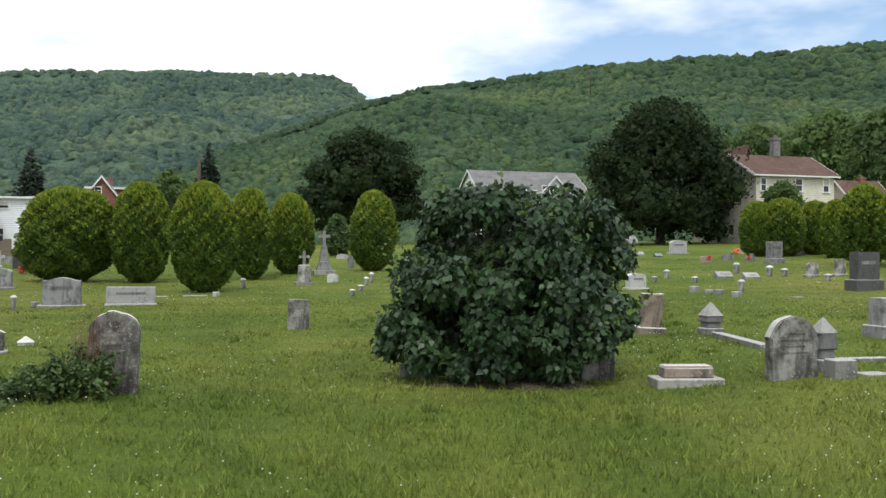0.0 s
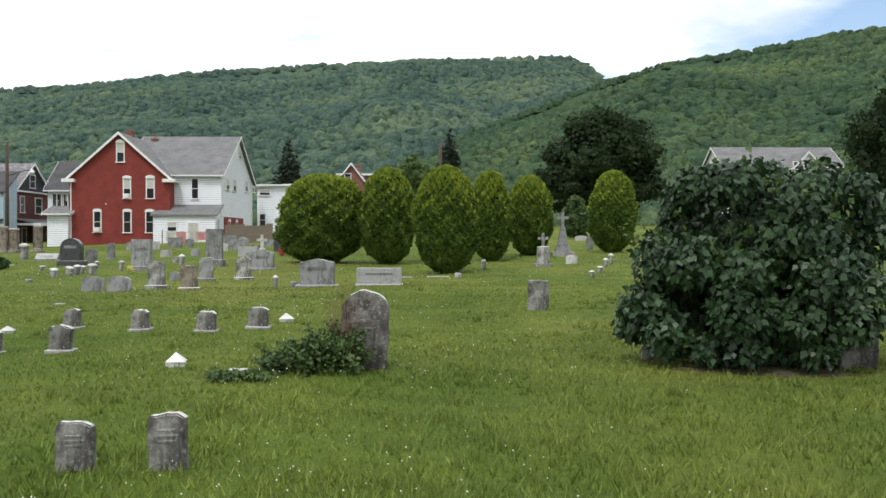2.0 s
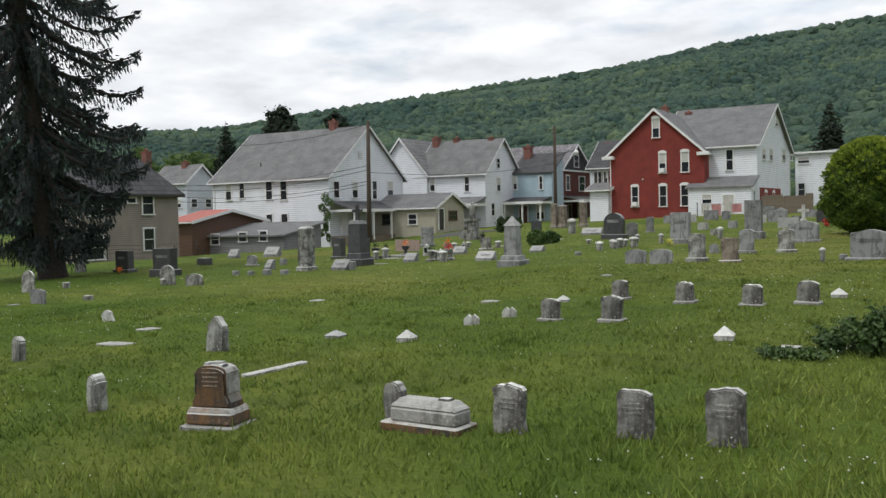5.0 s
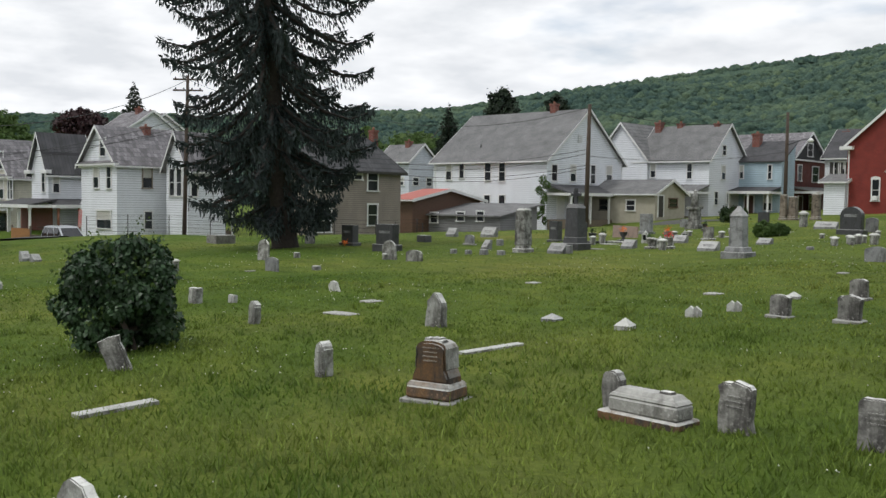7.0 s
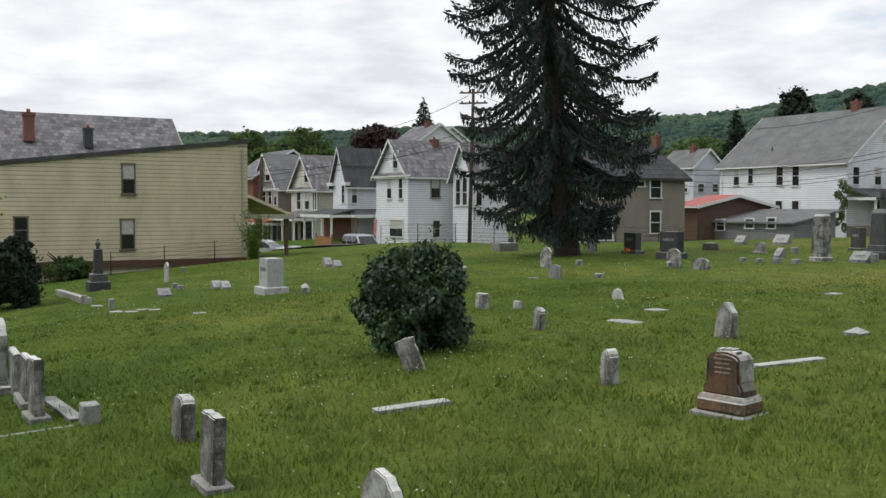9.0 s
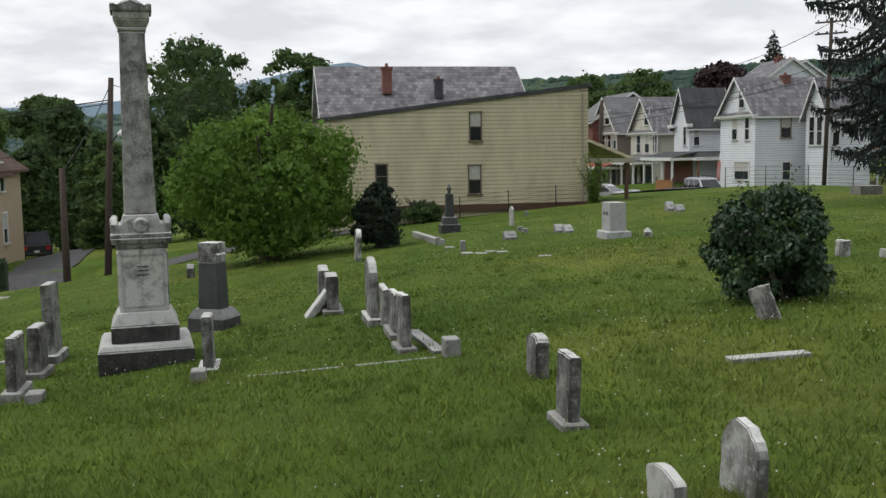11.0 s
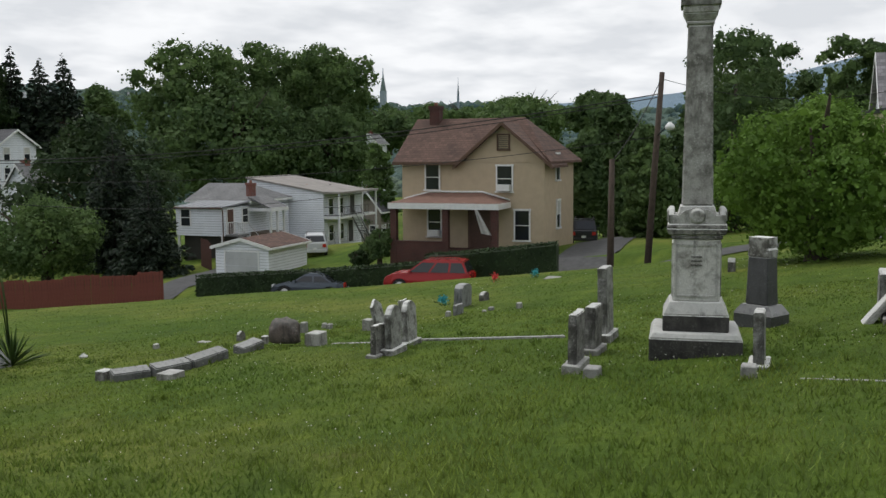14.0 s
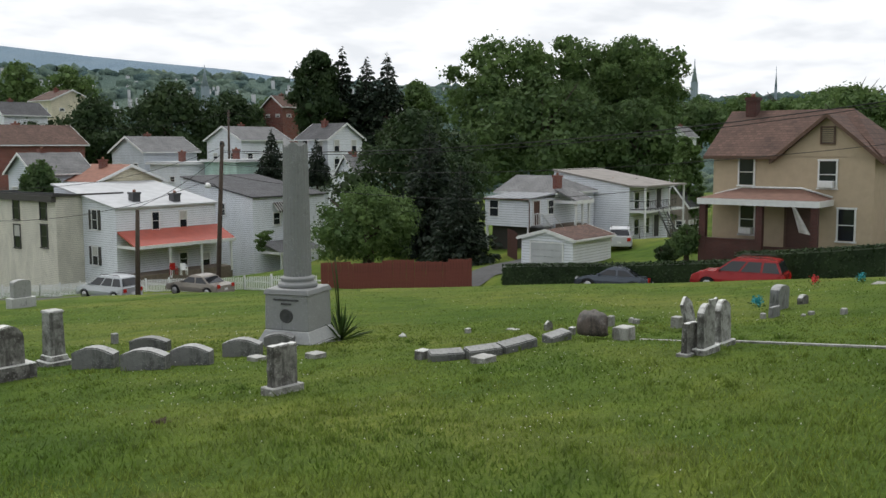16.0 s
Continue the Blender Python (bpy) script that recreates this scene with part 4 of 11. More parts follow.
    t.matrix_world = t.matrix_world @ Matrix.Rotation(radians(lean[0]), 4, Vector((math.cos(radians(lean[1])), math.sin(radians(lean[1])), 0)))
    return t


# ---- houses ----
GRID = 15.0     # degrees: the streets' grid


def roof_slab(bm, pts, thick, uvlay, along):
    """A sloping slab under four corners, with course lines running level."""
    v = [bm.verts.new(p) for p in pts]
    w = [bm.verts.new(Vector(p) - Vector((0, 0, thick))) for p in pts]
    n = len(pts)
    fs = [bm.faces.new(v), bm.faces.new(w[::-1])] + [bm.faces.new([v[i], w[i], w[(i + 1) % n], v[(i + 1) % n]]) for i in range(n)]
    for f in fs:
        for lp in f.loops:
            c = lp.vert.co
            lp[uvlay].uv = ((c.x, math.hypot(c.y * 0.0 + c.y, 0) * 1.1 + c.z * 0.5) if along == "x" else (c.y, c.x * 1.1 + c.z * 0.5))
    bmesh.ops.recalc_face_normals(bm, faces=fs)


def house(name, x, y, z, a, b, h, label, wall, roof, roof_h, ridge="x", over=0.35, slab=0.14, group="", below=3.0, trim="white_paint", category="house", flat_fall=0.0, hip=0.0, south_gable=False, cross_gable=None):
    """A house whose front corner is at x, y: a metres back along local -x, b metres along local y, eaves h high.
    ridge: the way the ridge runs, x or y; flat: a roof that falls by flat_fall towards local -x."""
    hs = thing(name, x, y, GRID, label, category, group, z)
    bm = bmesh.new()
    if ridge == "x":
        prof = [(0, -below), (b, -below), (b, h), (b / 2, h + roof_h), (0, h)] if not hip else [(0, -below), (b, -below), (b, h), (0, h)]
        p0 = [bm.verts.new((0, q, s)) for q, s in prof]
        p1 = [bm.verts.new((-a, q, s)) for q, s in prof]
    elif ridge == "y":
        prof = [(0, -below), (-a, -below), (-a, h), (-a / 2, h + roof_h), (0, h)] if not hip else [(0, -below), (-a, -below), (-a, h), (0, h)]
        p0 = [bm.verts.new((q, 0, s)) for q, s in prof]
        p1 = [bm.verts.new((q, b, s)) for q, s in prof]
    elif ridge == "flat":
        prof = [(0, -below), (-a, -below), (-a, h - flat_fall), (0, h)]
        p0 = [bm.verts.new((q, 0, s)) for q, s in prof]
        p1 = [bm.verts.new((q, b, s)) for q, s in prof]
    else:   # falls along the front
        prof = [(0, -below), (b, -below), (b, h), (0, h - flat_fall)]
        p0 = [bm.verts.new((0, q, s)) for q, s in prof]
        p1 = [bm.verts.new((-a, q, s)) for q, s in prof]
    n = len(prof)
    fs = [bm.faces.new(p0), bm.faces.new(p1[::-1])] + [bm.faces.new([p0[i], p1[i], p1[(i + 1) % n], p0[(i + 1) % n]]) for i in range(n)]
    bmesh.ops.recalc_face_normals(bm, faces=fs)
    part("wall", bm, M[wall], hs)
    bm = bmesh.new()
    uv = bm.loops.layers.uv.new("uv")
    e = 0.03
    if hip:
        i = min(hip, a / 2 - 0.1, b / 2 - 0.1)
        c = [(over, -over, h + e), (over, b + over, h + e), (-a - over, b + over, h + e), (-a - over, -over, h + e)]
        if ridge == "x":
            r0, r1 = (-i, b / 2, h + roof_h), (-a + i, b / 2, h + roof_h)
            roof_slab(bm, [c[3], c[0], r0, r1], slab, uv, "x"); roof_slab(bm, [c[1], c[2], r1, r0], slab, uv, "x")
            roof_slab(bm, [c[0], c[1], r0], slab, uv, "y"); roof_slab(bm, [c[2], c[3], r1], slab, uv, "y")
        else:
            r0, r1 = (-a / 2, -over if south_gable else i, h + roof_h), (-a / 2, b - i, h + roof_h)
            if south_gable:
                gw = bmesh.new(); prism(gw, [(-a, h - 0.02), (0, h - 0.02), (-a / 2, h + roof_h - 0.1)], 0.002, 0.2); part("gable_wall", gw, M[wall], hs)
            if cross_gable:   # the front slope stops at the valley of a cross gable (its place, half width and rise)
                gu, gh, gr = cross_gable
                xv = over - (over + a / 2) * gr / roof_h
                roof_slab(bm, [c[0], (over, gu - gh, h + e), (xv, gu, h + e + gr), r1, r0], slab, uv, "y")
                roof_slab(bm, [(xv, gu, h + e + gr), c[1], r1], slab, uv, "y")
            else:
                roof_slab(bm, [c[0], c[1], r1, r0], slab, uv, "y")
            roof_slab(bm, [c[2], c[3], r0, r1], slab, uv, "y")
            roof_slab(bm, [c[1], c[2], r1], slab, uv, "x")
            if not south_gable:
                roof_slab(bm, [c[3], c[0], r0], slab, uv, "x")
    elif ridge == "x":
        k = roof_h / (b / 2)
        for q0, q1 in ((-over, b / 2), (b + over, b / 2)):
            roof_slab(bm, [(over, q0, h - over * k + slab), (-a - over, q0, h - over * k + slab), (-a - over, q1, h + roof_h + slab), (over, q1, h + roof_h + slab)], slab, uv, "x")
    elif ridge == "y":
        k = roof_h / (a / 2)
        for q0, q1 in ((over, -a / 2), (-a - over, -a / 2)):
            roof_slab(bm, [(q0, -over, h - over * k + slab), (q0, b + over, h - over * k + slab), (q1, b + over, h + roof_h + slab), (q1, -over, h + roof_h + slab)], slab, uv, "y")
    elif ridge == "flat":
        k = flat_fall / a
        roof_slab(bm, [(over, -over, h + over * k + slab), (over, b + over, h + over * k + slab), (-a - over, b + over, h - flat_fall - over * k + slab), (-a - over, -over, h - flat_fall - over * k + slab)], slab, uv, "y")
    else:
        k = flat_fall / b
        roof_slab(bm, [(over, -over, h - flat_fall - over * k + slab), (over, b + over, h + over * k + slab), (-a - over, b + over, h + over * k + slab), (-a - over, -over, h - flat_fall - over * k + slab)], slab, uv, "x")
    part("roof", bm, M[roof], hs)
    if cross_gable:
        bm = bmesh.new(); box(bm, over + 0.03, (cross_gable[0] - cross_gable[1] - over) / 2, h - 0.16, 0.05, cross_gable[0] - cross_gable[1] + over, 0.17)
        part("fascia", bm, M[trim], hs)
    elif ridge in "xy" and not hip:
        # barge boards along the gables, gutters along the eaves
        run = b if ridge == "x" else a
        k = roof_h / (run / 2)
        for end in ((0, 1) if ridge == "x" else (0, 1)):
            bm = bmesh.new()
            for sgn in (0, 1):
                q0, q1 = (-over, run / 2) if sgn == 0 else (run + over, run / 2)
                pos = (over + 0.004 if end == 0 else -a - over - 0.034) if ridge == "x" else (-over - 0.034 if end == 0 else b + over + 0.004)
                o = []
                for d in (0, 0.03):
                    for q, s in ((q0, h - over * k), (q1, h + roof_h)):
                        for dz in (slab + 0.02, -0.1):
                            o.append((pos + d, q, s + dz) if ridge == "x" else (-q, pos + d, s + dz))
                vv = [bm.verts.new(p) for p in o]
                ff = [bm.faces.new([vv[i] for i in f]) for f in ((0, 1, 3, 2), (4, 6, 7, 5), (0, 2, 6, 4), (1, 5, 7, 3), (0, 4, 5, 1), (2, 3, 7, 6))]
                bmesh.ops.recalc_face_normals(bm, faces=ff)
            part("barge_board", bm, M[trim], hs)
        for q in (-over - 0.06, run + over + 0.06):
            bm = bmesh.new()
            if ridge == "x":
                box(bm, -a / 2, q, h - over * k + slab - 0.17, a + 2 * over, 0.11, 0.13)
            else:
                box(bm, -q, b / 2, h - over * k + slab - 0.17, 0.11, b + 2 * over, 0.13)
            part("gutter", bm, M[trim], hs)
    else:
        bm = bmesh.new()
        for cx, cy, sx, sy in ((over + 0.03, b / 2, 0.05, b + 2 * over), (-a / 2, -over - 0.03, a + 2 * over, 0.05), (-a / 2, b + over + 0.03, a + 2 * over, 0.05)):
            if ridge == "flat" and sx > 1 and flat_fall > 0.5 or ridge == "front":
                continue
            box(bm, cx, cy, h - 0.16, sx, sy, 0.17)
        if len(bm.verts):
            part("fascia", bm, M[trim], hs)
        else:
            bm.free()
    hs["a"], hs["b"], hs["h"] = a, b, h
    return hs


def on_face(hs, face, u, out=0.0):
    """Local x, y and the local turn of a place u metres along a face from its southern or eastern end."""
    a, b = hs["a"], hs["b"]
    return {"S": (-u, -out, 0), "E": (out, u, 90), "N": (-u, b + out, 180), "W": (-a - out, u, 270)}[face]


def window(hs, face, u, z, w, h, trim="white_paint", shutters=None, arch=False, unit_ac=False, blind=False, fr=0.09):
    """A sash window: casing, sill, two panes and a meeting rail, set proud of the wall."""
    x, y, turn = on_face(hs, face, u)
    m = pose(x, y, z, 0, 0, turn)

    def put(name, bm, mat, par, label=""):
        bm.transform(m) if par is hs else None
        return part(name, bm, M[mat], par, label)
    bm = bmesh.new()
    for cx, cz, sx, sz in ((-w / 2 - fr / 2, -0.02, fr, h + 0.04), (w / 2 + fr / 2, -0.02, fr, h + 0.04)):
        box(bm, cx, -0.035, cz, sx, 0.07, sz)
    if arch:
        n = 8
        o = [(-w / 2 - fr * 1.3, h + 0.02)] + [(-(w / 2 + fr * 1.3) * math.cos(math.pi * i / n), h + 0.1 + 0.2 * math.sin(math.pi * i / n)) for i in range(n + 1)] + [(w / 2 + fr * 1.3, h + 0.02)]
        prism(bm, o, -0.12, 0.0)
    else:
        box(bm, 0, -0.04, h + 0.02, w + 2 * fr + 0.06, 0.08, fr * 1.2)
    box(bm, 0, -0.025, h / 2 - 0.02, w, 0.05, 0.045)
    wf = put("window", bm, trim, hs)
    for k in (0, 1):
        bm = bmesh.new()
        box(bm, 0, -0.008 - 0.008 * k, (h / 2 - 0.02 + 0.045) if k else 0, w, 0.016, h / 2 - 0.025 if not k else h / 2 - 0.025 + 0.02)
        bm.transform(m)
        part("pane", bm, M["blind"] if k and (blind or math.sin(u * 12.9 + z * 78.2) > 0.35) else M["glass"], wf)
    bm = bmesh.new()
    box(bm, 0, -0.07, -0.1, w + 2 * fr + 0.1, 0.14, 0.08)
    bm.transform(m)
    part("sill", bm, M[trim], wf)
    if unit_ac:
        bm = bmesh.new()
        box(bm, 0, -0.2, 0.0, w * 0.9, 0.4, 0.38, bev=0.02)
        bm.transform(m)
        part("air_conditioner", bm, M["white_paint"], wf, "white window air conditioner")
    if shutters:
        for s in (-1, 1):
            bm = bmesh.new()
            box(bm, s * (w / 2 + fr + 0.2), -0.03, -0.02, 0.36, 0.06, h + 0.06)
            bm.transform(m)
            part("shutter", bm, M[shutters], wf)
    return wf


def door(hs, face, u, z, w=0.95, h=2.05, mat="door_brown", trim="white_paint"):
    x, y, turn = on_face(hs, face, u)
    m = pose(x, y, z, 0, 0, turn)
    bm = bmesh.new()
    for cx, cz, sx, sz in ((-w / 2 - 0.06, 0, 0.12, h + 0.1), (w / 2 + 0.06, 0, 0.12, h + 0.1), (0, h, w, 0.1)):
        box(bm, cx, -0.04, cz, sx, 0.08, sz)
    bm.transform(m)
    d = part("door_frame", bm, M[trim], hs)
    bm = bmesh.new()
    box(bm, 0, -0.02, 0, w, 0.04, h)
    box(bm, 0, -0.045, h * 0.1, w * 0.7, 0.012, h * 0.3); box(bm, 0, -0.045, h * 0.55, w * 0.7, 0.012, h * 0.36)
    bm.transform(m)
    part("door_leaf", bm, M[mat], d)
    return d


def chimney(hs, x, y, z, w=0.6, h=1.2, mat="brick"):
    bm = bmesh.new()
    box(bm, x, y, z, w, w, h * 0.88)
    box(bm, x, y, z + h * 0.88, w * 1.2, w * 1.2, h * 0.12)
    c = part("chimney", bm, M[mat], hs)
    bm = bmesh.new()
    lathe(bm, [(w * 0.2, z + h), (w * 0.17, z + h + 0.22)], x, y, 10)
    part("chimney_pot", bm, M["roof_rust"], c)


def porch(hs, face, u0, u1, depth, z, h, roof="shingle_grey", posts=3, fall=0.5, trim="white_paint", deck=True, rail=False, post_mat=None, slab=0.16):
    """A lean-to porch roof on posts along part of a face."""
    x, y, turn = on_face(hs, face, (u0 + u1) / 2)
    m = pose(x, y, z, 0, 0, turn)
    w = abs(u1 - u0)
    bm = bmesh.new(); uv = bm.loops.layers.uv.new("uv")
    roof_slab(bm, [(-w / 2 - 0.2, 0.0, h + fall), (w / 2 + 0.2, 0.0, h + fall), (w / 2 + 0.2, -depth - 0.25, h), (-w / 2 - 0.2, -depth - 0.25, h)], slab, uv, "x")
    bm.transform(m)
    pr = part("porch_roof", bm, M[roof], hs)
    bm = bmesh.new()
    box(bm, 0, -depth - 0.27, h - 0.28, w + 0.44, 0.05, 0.28)
    for s in (-1, 1):
        box(bm, s * (w / 2 + 0.22), -depth / 2 - 0.1, h - 0.26, 0.05, depth + 0.3, 0.24)
    bm.transform(m)
    part("porch_beam", bm, M[trim], pr)
    for i in range(posts):
        bm = bmesh.new()
        px = -w / 2 + 0.12 + (w - 0.24) * i / max(posts - 1, 1)
        box(bm, px, -depth, -0.4, 0.16, 0.16, h + 0.15)
        box(bm, px, -depth, h - 0.4, 0.24, 0.24, 0.12)
        bm.transform(m)
        part("post", bm, M[post_mat or trim], pr)
    if deck:
        bm = bmesh.new()
        box(bm, 0, -depth / 2, -1.2, w, depth, 1.2)
        bm.transform(m)
        part("porch_floor", bm, M["wood"], hs)
    if rail:
        for zz in (0.25, 0.85):
            bm = bmesh.new()
            box(bm, 0, -depth, zz, w, 0.06, 0.06)
            bm.transform(m)
            part("rail", bm, M[trim], pr)
    return pr



def pediment(hs, roof, trim="white_paint", drop=0.0):
    """Closes the southern gable: a cornice across its foot with a narrow strip of roof on it, and corner returns."""
    a = hs["a"]
    h = hs["h"] + drop
    bm = bmesh.new(); box(bm, -a / 2, -0.2, h - 0.2, a + 0.7, 0.4, 0.16); box(bm, -a / 2, -0.12, h - 0.34, a + 0.3, 0.22, 0.14)
    c = part("cornice", bm, M[trim], hs)
    bm = bmesh.new(); uv = bm.loops.layers.uv.new("uv")
    roof_slab(bm, [(0.35, -0.42, h), (-a - 0.35, -0.42, h), (-a - 0.1, -0.004, h + 0.2), (0.1, -0.004, h + 0.2)], 0.05, uv, "x")
    part("pent_roof", bm, M[roof], c)


def cornice_returns(hs, face_a, trim="white_paint"):
    """Short boxed returns of the eaves at both corners of the southern gable."""
    for cx in (0.0, -face_a):
        bm = bmesh.new(); box(bm, cx, -0.2, hs["h"] - 0.4, 1.1, 0.5, 0.3, 1.0, 0.02)
        part("cornice_return", bm, M[trim], hs)


def louvre(hs, face, u, z, w, h):
    """A small slatted attic vent."""
    x, y, turn = on_face(hs, face, u)
    m = pose(x, y, z, 0, 0, turn)
    bm = bmesh.new(); box(bm, 0, -0.02, 0, w, 0.04, h); bm.transform(m)
    v = part("vent", bm, M["roof_pale"], hs)
    for i in range(4):
        bm = bmesh.new(); box(bm, 0, -0.05, h * (i + 0.3) / 4, w * 0.9, 0.03, h * 0.1); bm.transform(m); part("slat", bm, M["white_paint"], v)


def downspout(hs, face, u, z0, z1, mat="white_paint"):
    x, y, turn = on_face(hs, face, u)
    bm = bmesh.new(); box(bm, 0, -0.06, z0, 0.09, 0.09, z1 - z0); bm.transform(pose(x, y, 0, 0, 0, turn))
    part("downspout", bm, M[mat], hs)


def gable_front(hs, u, half, h, rise):
    """A cross gable over the front: wall triangle, two roof slopes and a louvred vent."""
    bm = bmesh.new()
    prism(bm, [(-half, h - 0.05), (half, h - 0.05), (0, h + rise)], -3.4, 0.0)
    x, y, turn = on_face(hs, "E", u)
    m = pose(x, y, 0, 0, 0, turn)
    bm.transform(m @ pose(0, 0, 0, 0, 0, 180) @ pose(0, 0, 0))
    g = part("gable", bm, M["stucco"], hs)
    bm = bmesh.new(); uv = bm.loops.layers.uv.new("uv")
    k = rise / half
    for s in (-1, 1):
        roof_slab(bm, [(s * (half + 0.4), -0.4, h - 0.4 * k + 0.12), (s * (half + 0.4), 3.6, h - 0.4 * k + 0.12), (0, 3.6, h + rise + 0.14), (0, -0.4, h + rise + 0.14)], 0.14, uv, "y")
    bm.transform(m)
    part("gable_roof", bm, M["shingle_brown"], g)
    for s in (-1, 1):
        bm = bmesh.new()
        vs = [bm.verts.new((s * q, yy, zz + dz)) for yy in (-0.44, -0.405) for q, zz in ((half + 0.42, h - 0.4 * k), (0, h + rise + 0.02)) for dz in (0.14, -0.1)]
        ff = [bm.faces.new([vs[i] for i in f]) for f in ((0, 1, 3, 2), (4, 6, 7, 5), (0, 2, 6, 4), (1, 5, 7, 3), (0, 4, 5, 1), (2, 3, 7, 6))]
        bmesh.ops.recalc_face_normals(bm, faces=ff)
        bm.transform(m)
        part("barge_board", bm, M["brown_trim"], g)
    bm = bmesh.new()
    zc = h + rise * 0.3
    for cx, cz, sx, sz in ((-0.36, zc, 0.08, 0.95), (0.36, zc, 0.08, 0.95), (0, zc, 0.8, 0.08), (0, zc + 0.9, 0.8, 0.08)):
        box(bm, cx, -0.05, cz, sx, 0.1, sz)
    bm.transform(m)
    v = part("vent_frame", bm, M["brown_trim"], g)
    for i in range(7):
        bm = bmesh.new()
        box(bm, 0, -0.03, zc + 0.1 + i * 0.115, 0.64, 0.06, 0.03)
        bm.transform(m)
        part("slat", bm, M["dark_trim"], v)


def stucco_porch(hs, u0, u1):
    """Shallow hipped porch roof with a white edge, brick piers, a brick parapet, steps and a hanging flag cloth."""
    x, y, turn = on_face(hs, "E", (u0 + u1) / 2)
    m = pose(x, y, 0, 0, 0, turn)
    w, d, h = u1 - u0, 2.4, 2.4
    bm = bmesh.new(); uv = bm.loops.layers.uv.new("uv")
    c = [(-w / 2, -d, h), (w / 2, -d, h), (w / 2, 0, h), (-w / 2, 0, h)]
    top = [(-w / 4, -0.02, h + 0.5), (w / 4, -0.02, h + 0.5)]
    roof_slab(bm, [c[0], c[1], top[1], top[0]], 0.05, uv, "x")
    roof_slab(bm, [c[1], c[2], top[1]], 0.05, uv, "y"); roof_slab(bm, [c[3], c[0], top[0]], 0.05, uv, "y")
    bm.transform(m)
    pr = part("porch_roof", bm, M["roof_umber"], hs)
    bm = bmesh.new()
    box(bm, 0, -d / 2, h - 0.36, w + 0.12, d + 0.12, 0.34)
    bm.transform(m)
    part("porch_beam", bm, M["white_paint"], pr)
    bm = bmesh.new()
    tube(bm, [(-w / 2, -0.03, h + 0.1), (-w / 4, -0.05, h + 0.55), (w / 4, -0.05, h + 0.55), (w / 2, -0.03, h + 0.1)], 0.06)
    bm.transform(m)
    part("flashing", bm, M["white_paint"], pr)
    for px in (-w / 2 + 0.22, w * 0.02, w / 2 - 0.25):
        bm = bmesh.new()
        box(bm, px, -d + 0.25, -1.2, 0.36, 0.36, 1.2 + h - 0.36)
        bm.transform(m)
        part("pier", bm, M["brick_dark"], pr)
    bm = bmesh.new()
    box(bm, -w * 0.23, -d + 0.25, -1.2, w * 0.48, 0.3, 1.28)
    box(bm, -w * 0.23, -d + 0.25, 0.08, w * 0.5, 0.38, 0.07)
    bm.transform(m)
    part("parapet", bm, M["brick_dark"], pr)
    bm = bmesh.new()
    box(bm, -0.4, -d / 2, -2.6, w - 0.8, d - 0.2, 2.2)
    bm.transform(m)
    part("porch_floor", bm, M["brick_dark"], hs)
    bm = bmesh.new()
    n = 6
    g = [[bm.verts.new((w * 0.3 + (0.16 + 0.45 * j / n) * i / n + 0.4 * j / n, -d - 0.14 + 0.05 * math.sin(i * 1.4), h - 0.35 - 1.35 * j / n - 0.1 * i / n * j / n)) for i in range(n + 1)] for j in range(n + 1)]
    for j in range(n):
        for i in range(n):
            bm.faces.new([g[j][i], g[j][i + 1], g[j + 1][i + 1], g[j + 1][i]])
    bmesh.ops.solidify(bm, geom=bm.faces[:], thickness=0.012)
    bm.transform(m)
    part("hanging_cloth", bm, M["cloth"], pr, "pale cloth hanging from the porch edge")


def balcony(hs, u0, u1, z, top):
    """An open upper balcony with rails on posts under the roof's edge, and a stair down its front."""
    x, y, turn = on_face(hs, "N", (u0 + u1) / 2)
    m = pose(x, y, 0, 0, 0, turn)
    w, d = u1 - u0, 1.4
    bm = bmesh.new(); box(bm, 0, -d / 2, z, w, d, 0.18); bm.transform(m)
    b = part("balcony", bm, M["white_paint"], hs)
    for px in (-w / 2 + 0.07, w * 0.1, w / 2 - 0.07):
        bm = bmesh.new(); box(bm, px, -d, -1.2, 0.14, 0.14, top + 1.2); bm.transform(m)
        part("post", bm, M["white_paint"], b)
    bm = bmesh.new(); box(bm, 0, -d / 2 - 0.1, top, w + 0.24, d + 0.24, 0.16); bm.transform(m)
    part("balcony_roof", bm, M["roof_tan"], b)
    for zz in (z + 0.3, z + 0.95):
        bm = bmesh.new(); box(bm, -w * 0.1, -d, zz, w * 0.8, 0.05, 0.05); box(bm, -w / 2, -d / 2, zz, 0.05, d, 0.05); bm.transform(m)
        part("rail", bm, M["iron"], b)
    for i in range(20):
        bm = bmesh.new(); box(bm, -w / 2 + w * 0.8 * (i + 0.5) / 20, -d, z + 0.18, 0.025, 0.025, 0.8); bm.transform(m)
        part("baluster", bm, M["iron"], b)
    for i in range(9):
        bm = bmesh.new(); box(bm, -1.2 + i * 0.27, -d - 0.45, z - 0.25 - i * 0.25, 0.3, 0.8, 0.05); bm.transform(m)
        part("step", bm, M["grey_wood"], b)
    for q in (-0.07, -0.83):
        bm = bmesh.new(); tube(bm, [(-1.3, -d + q, z + 0.05), (-1.2 + 2.4, -d + q, z - 2.4)], 0.07, 4); tube(bm, [(-1.3, -d + q, z + 0.95), (-1.2 + 2.4, -d + q, z - 1.5)], 0.03, 5); bm.transform(m)
        part("stringer", bm, M["grey_wood"], b)


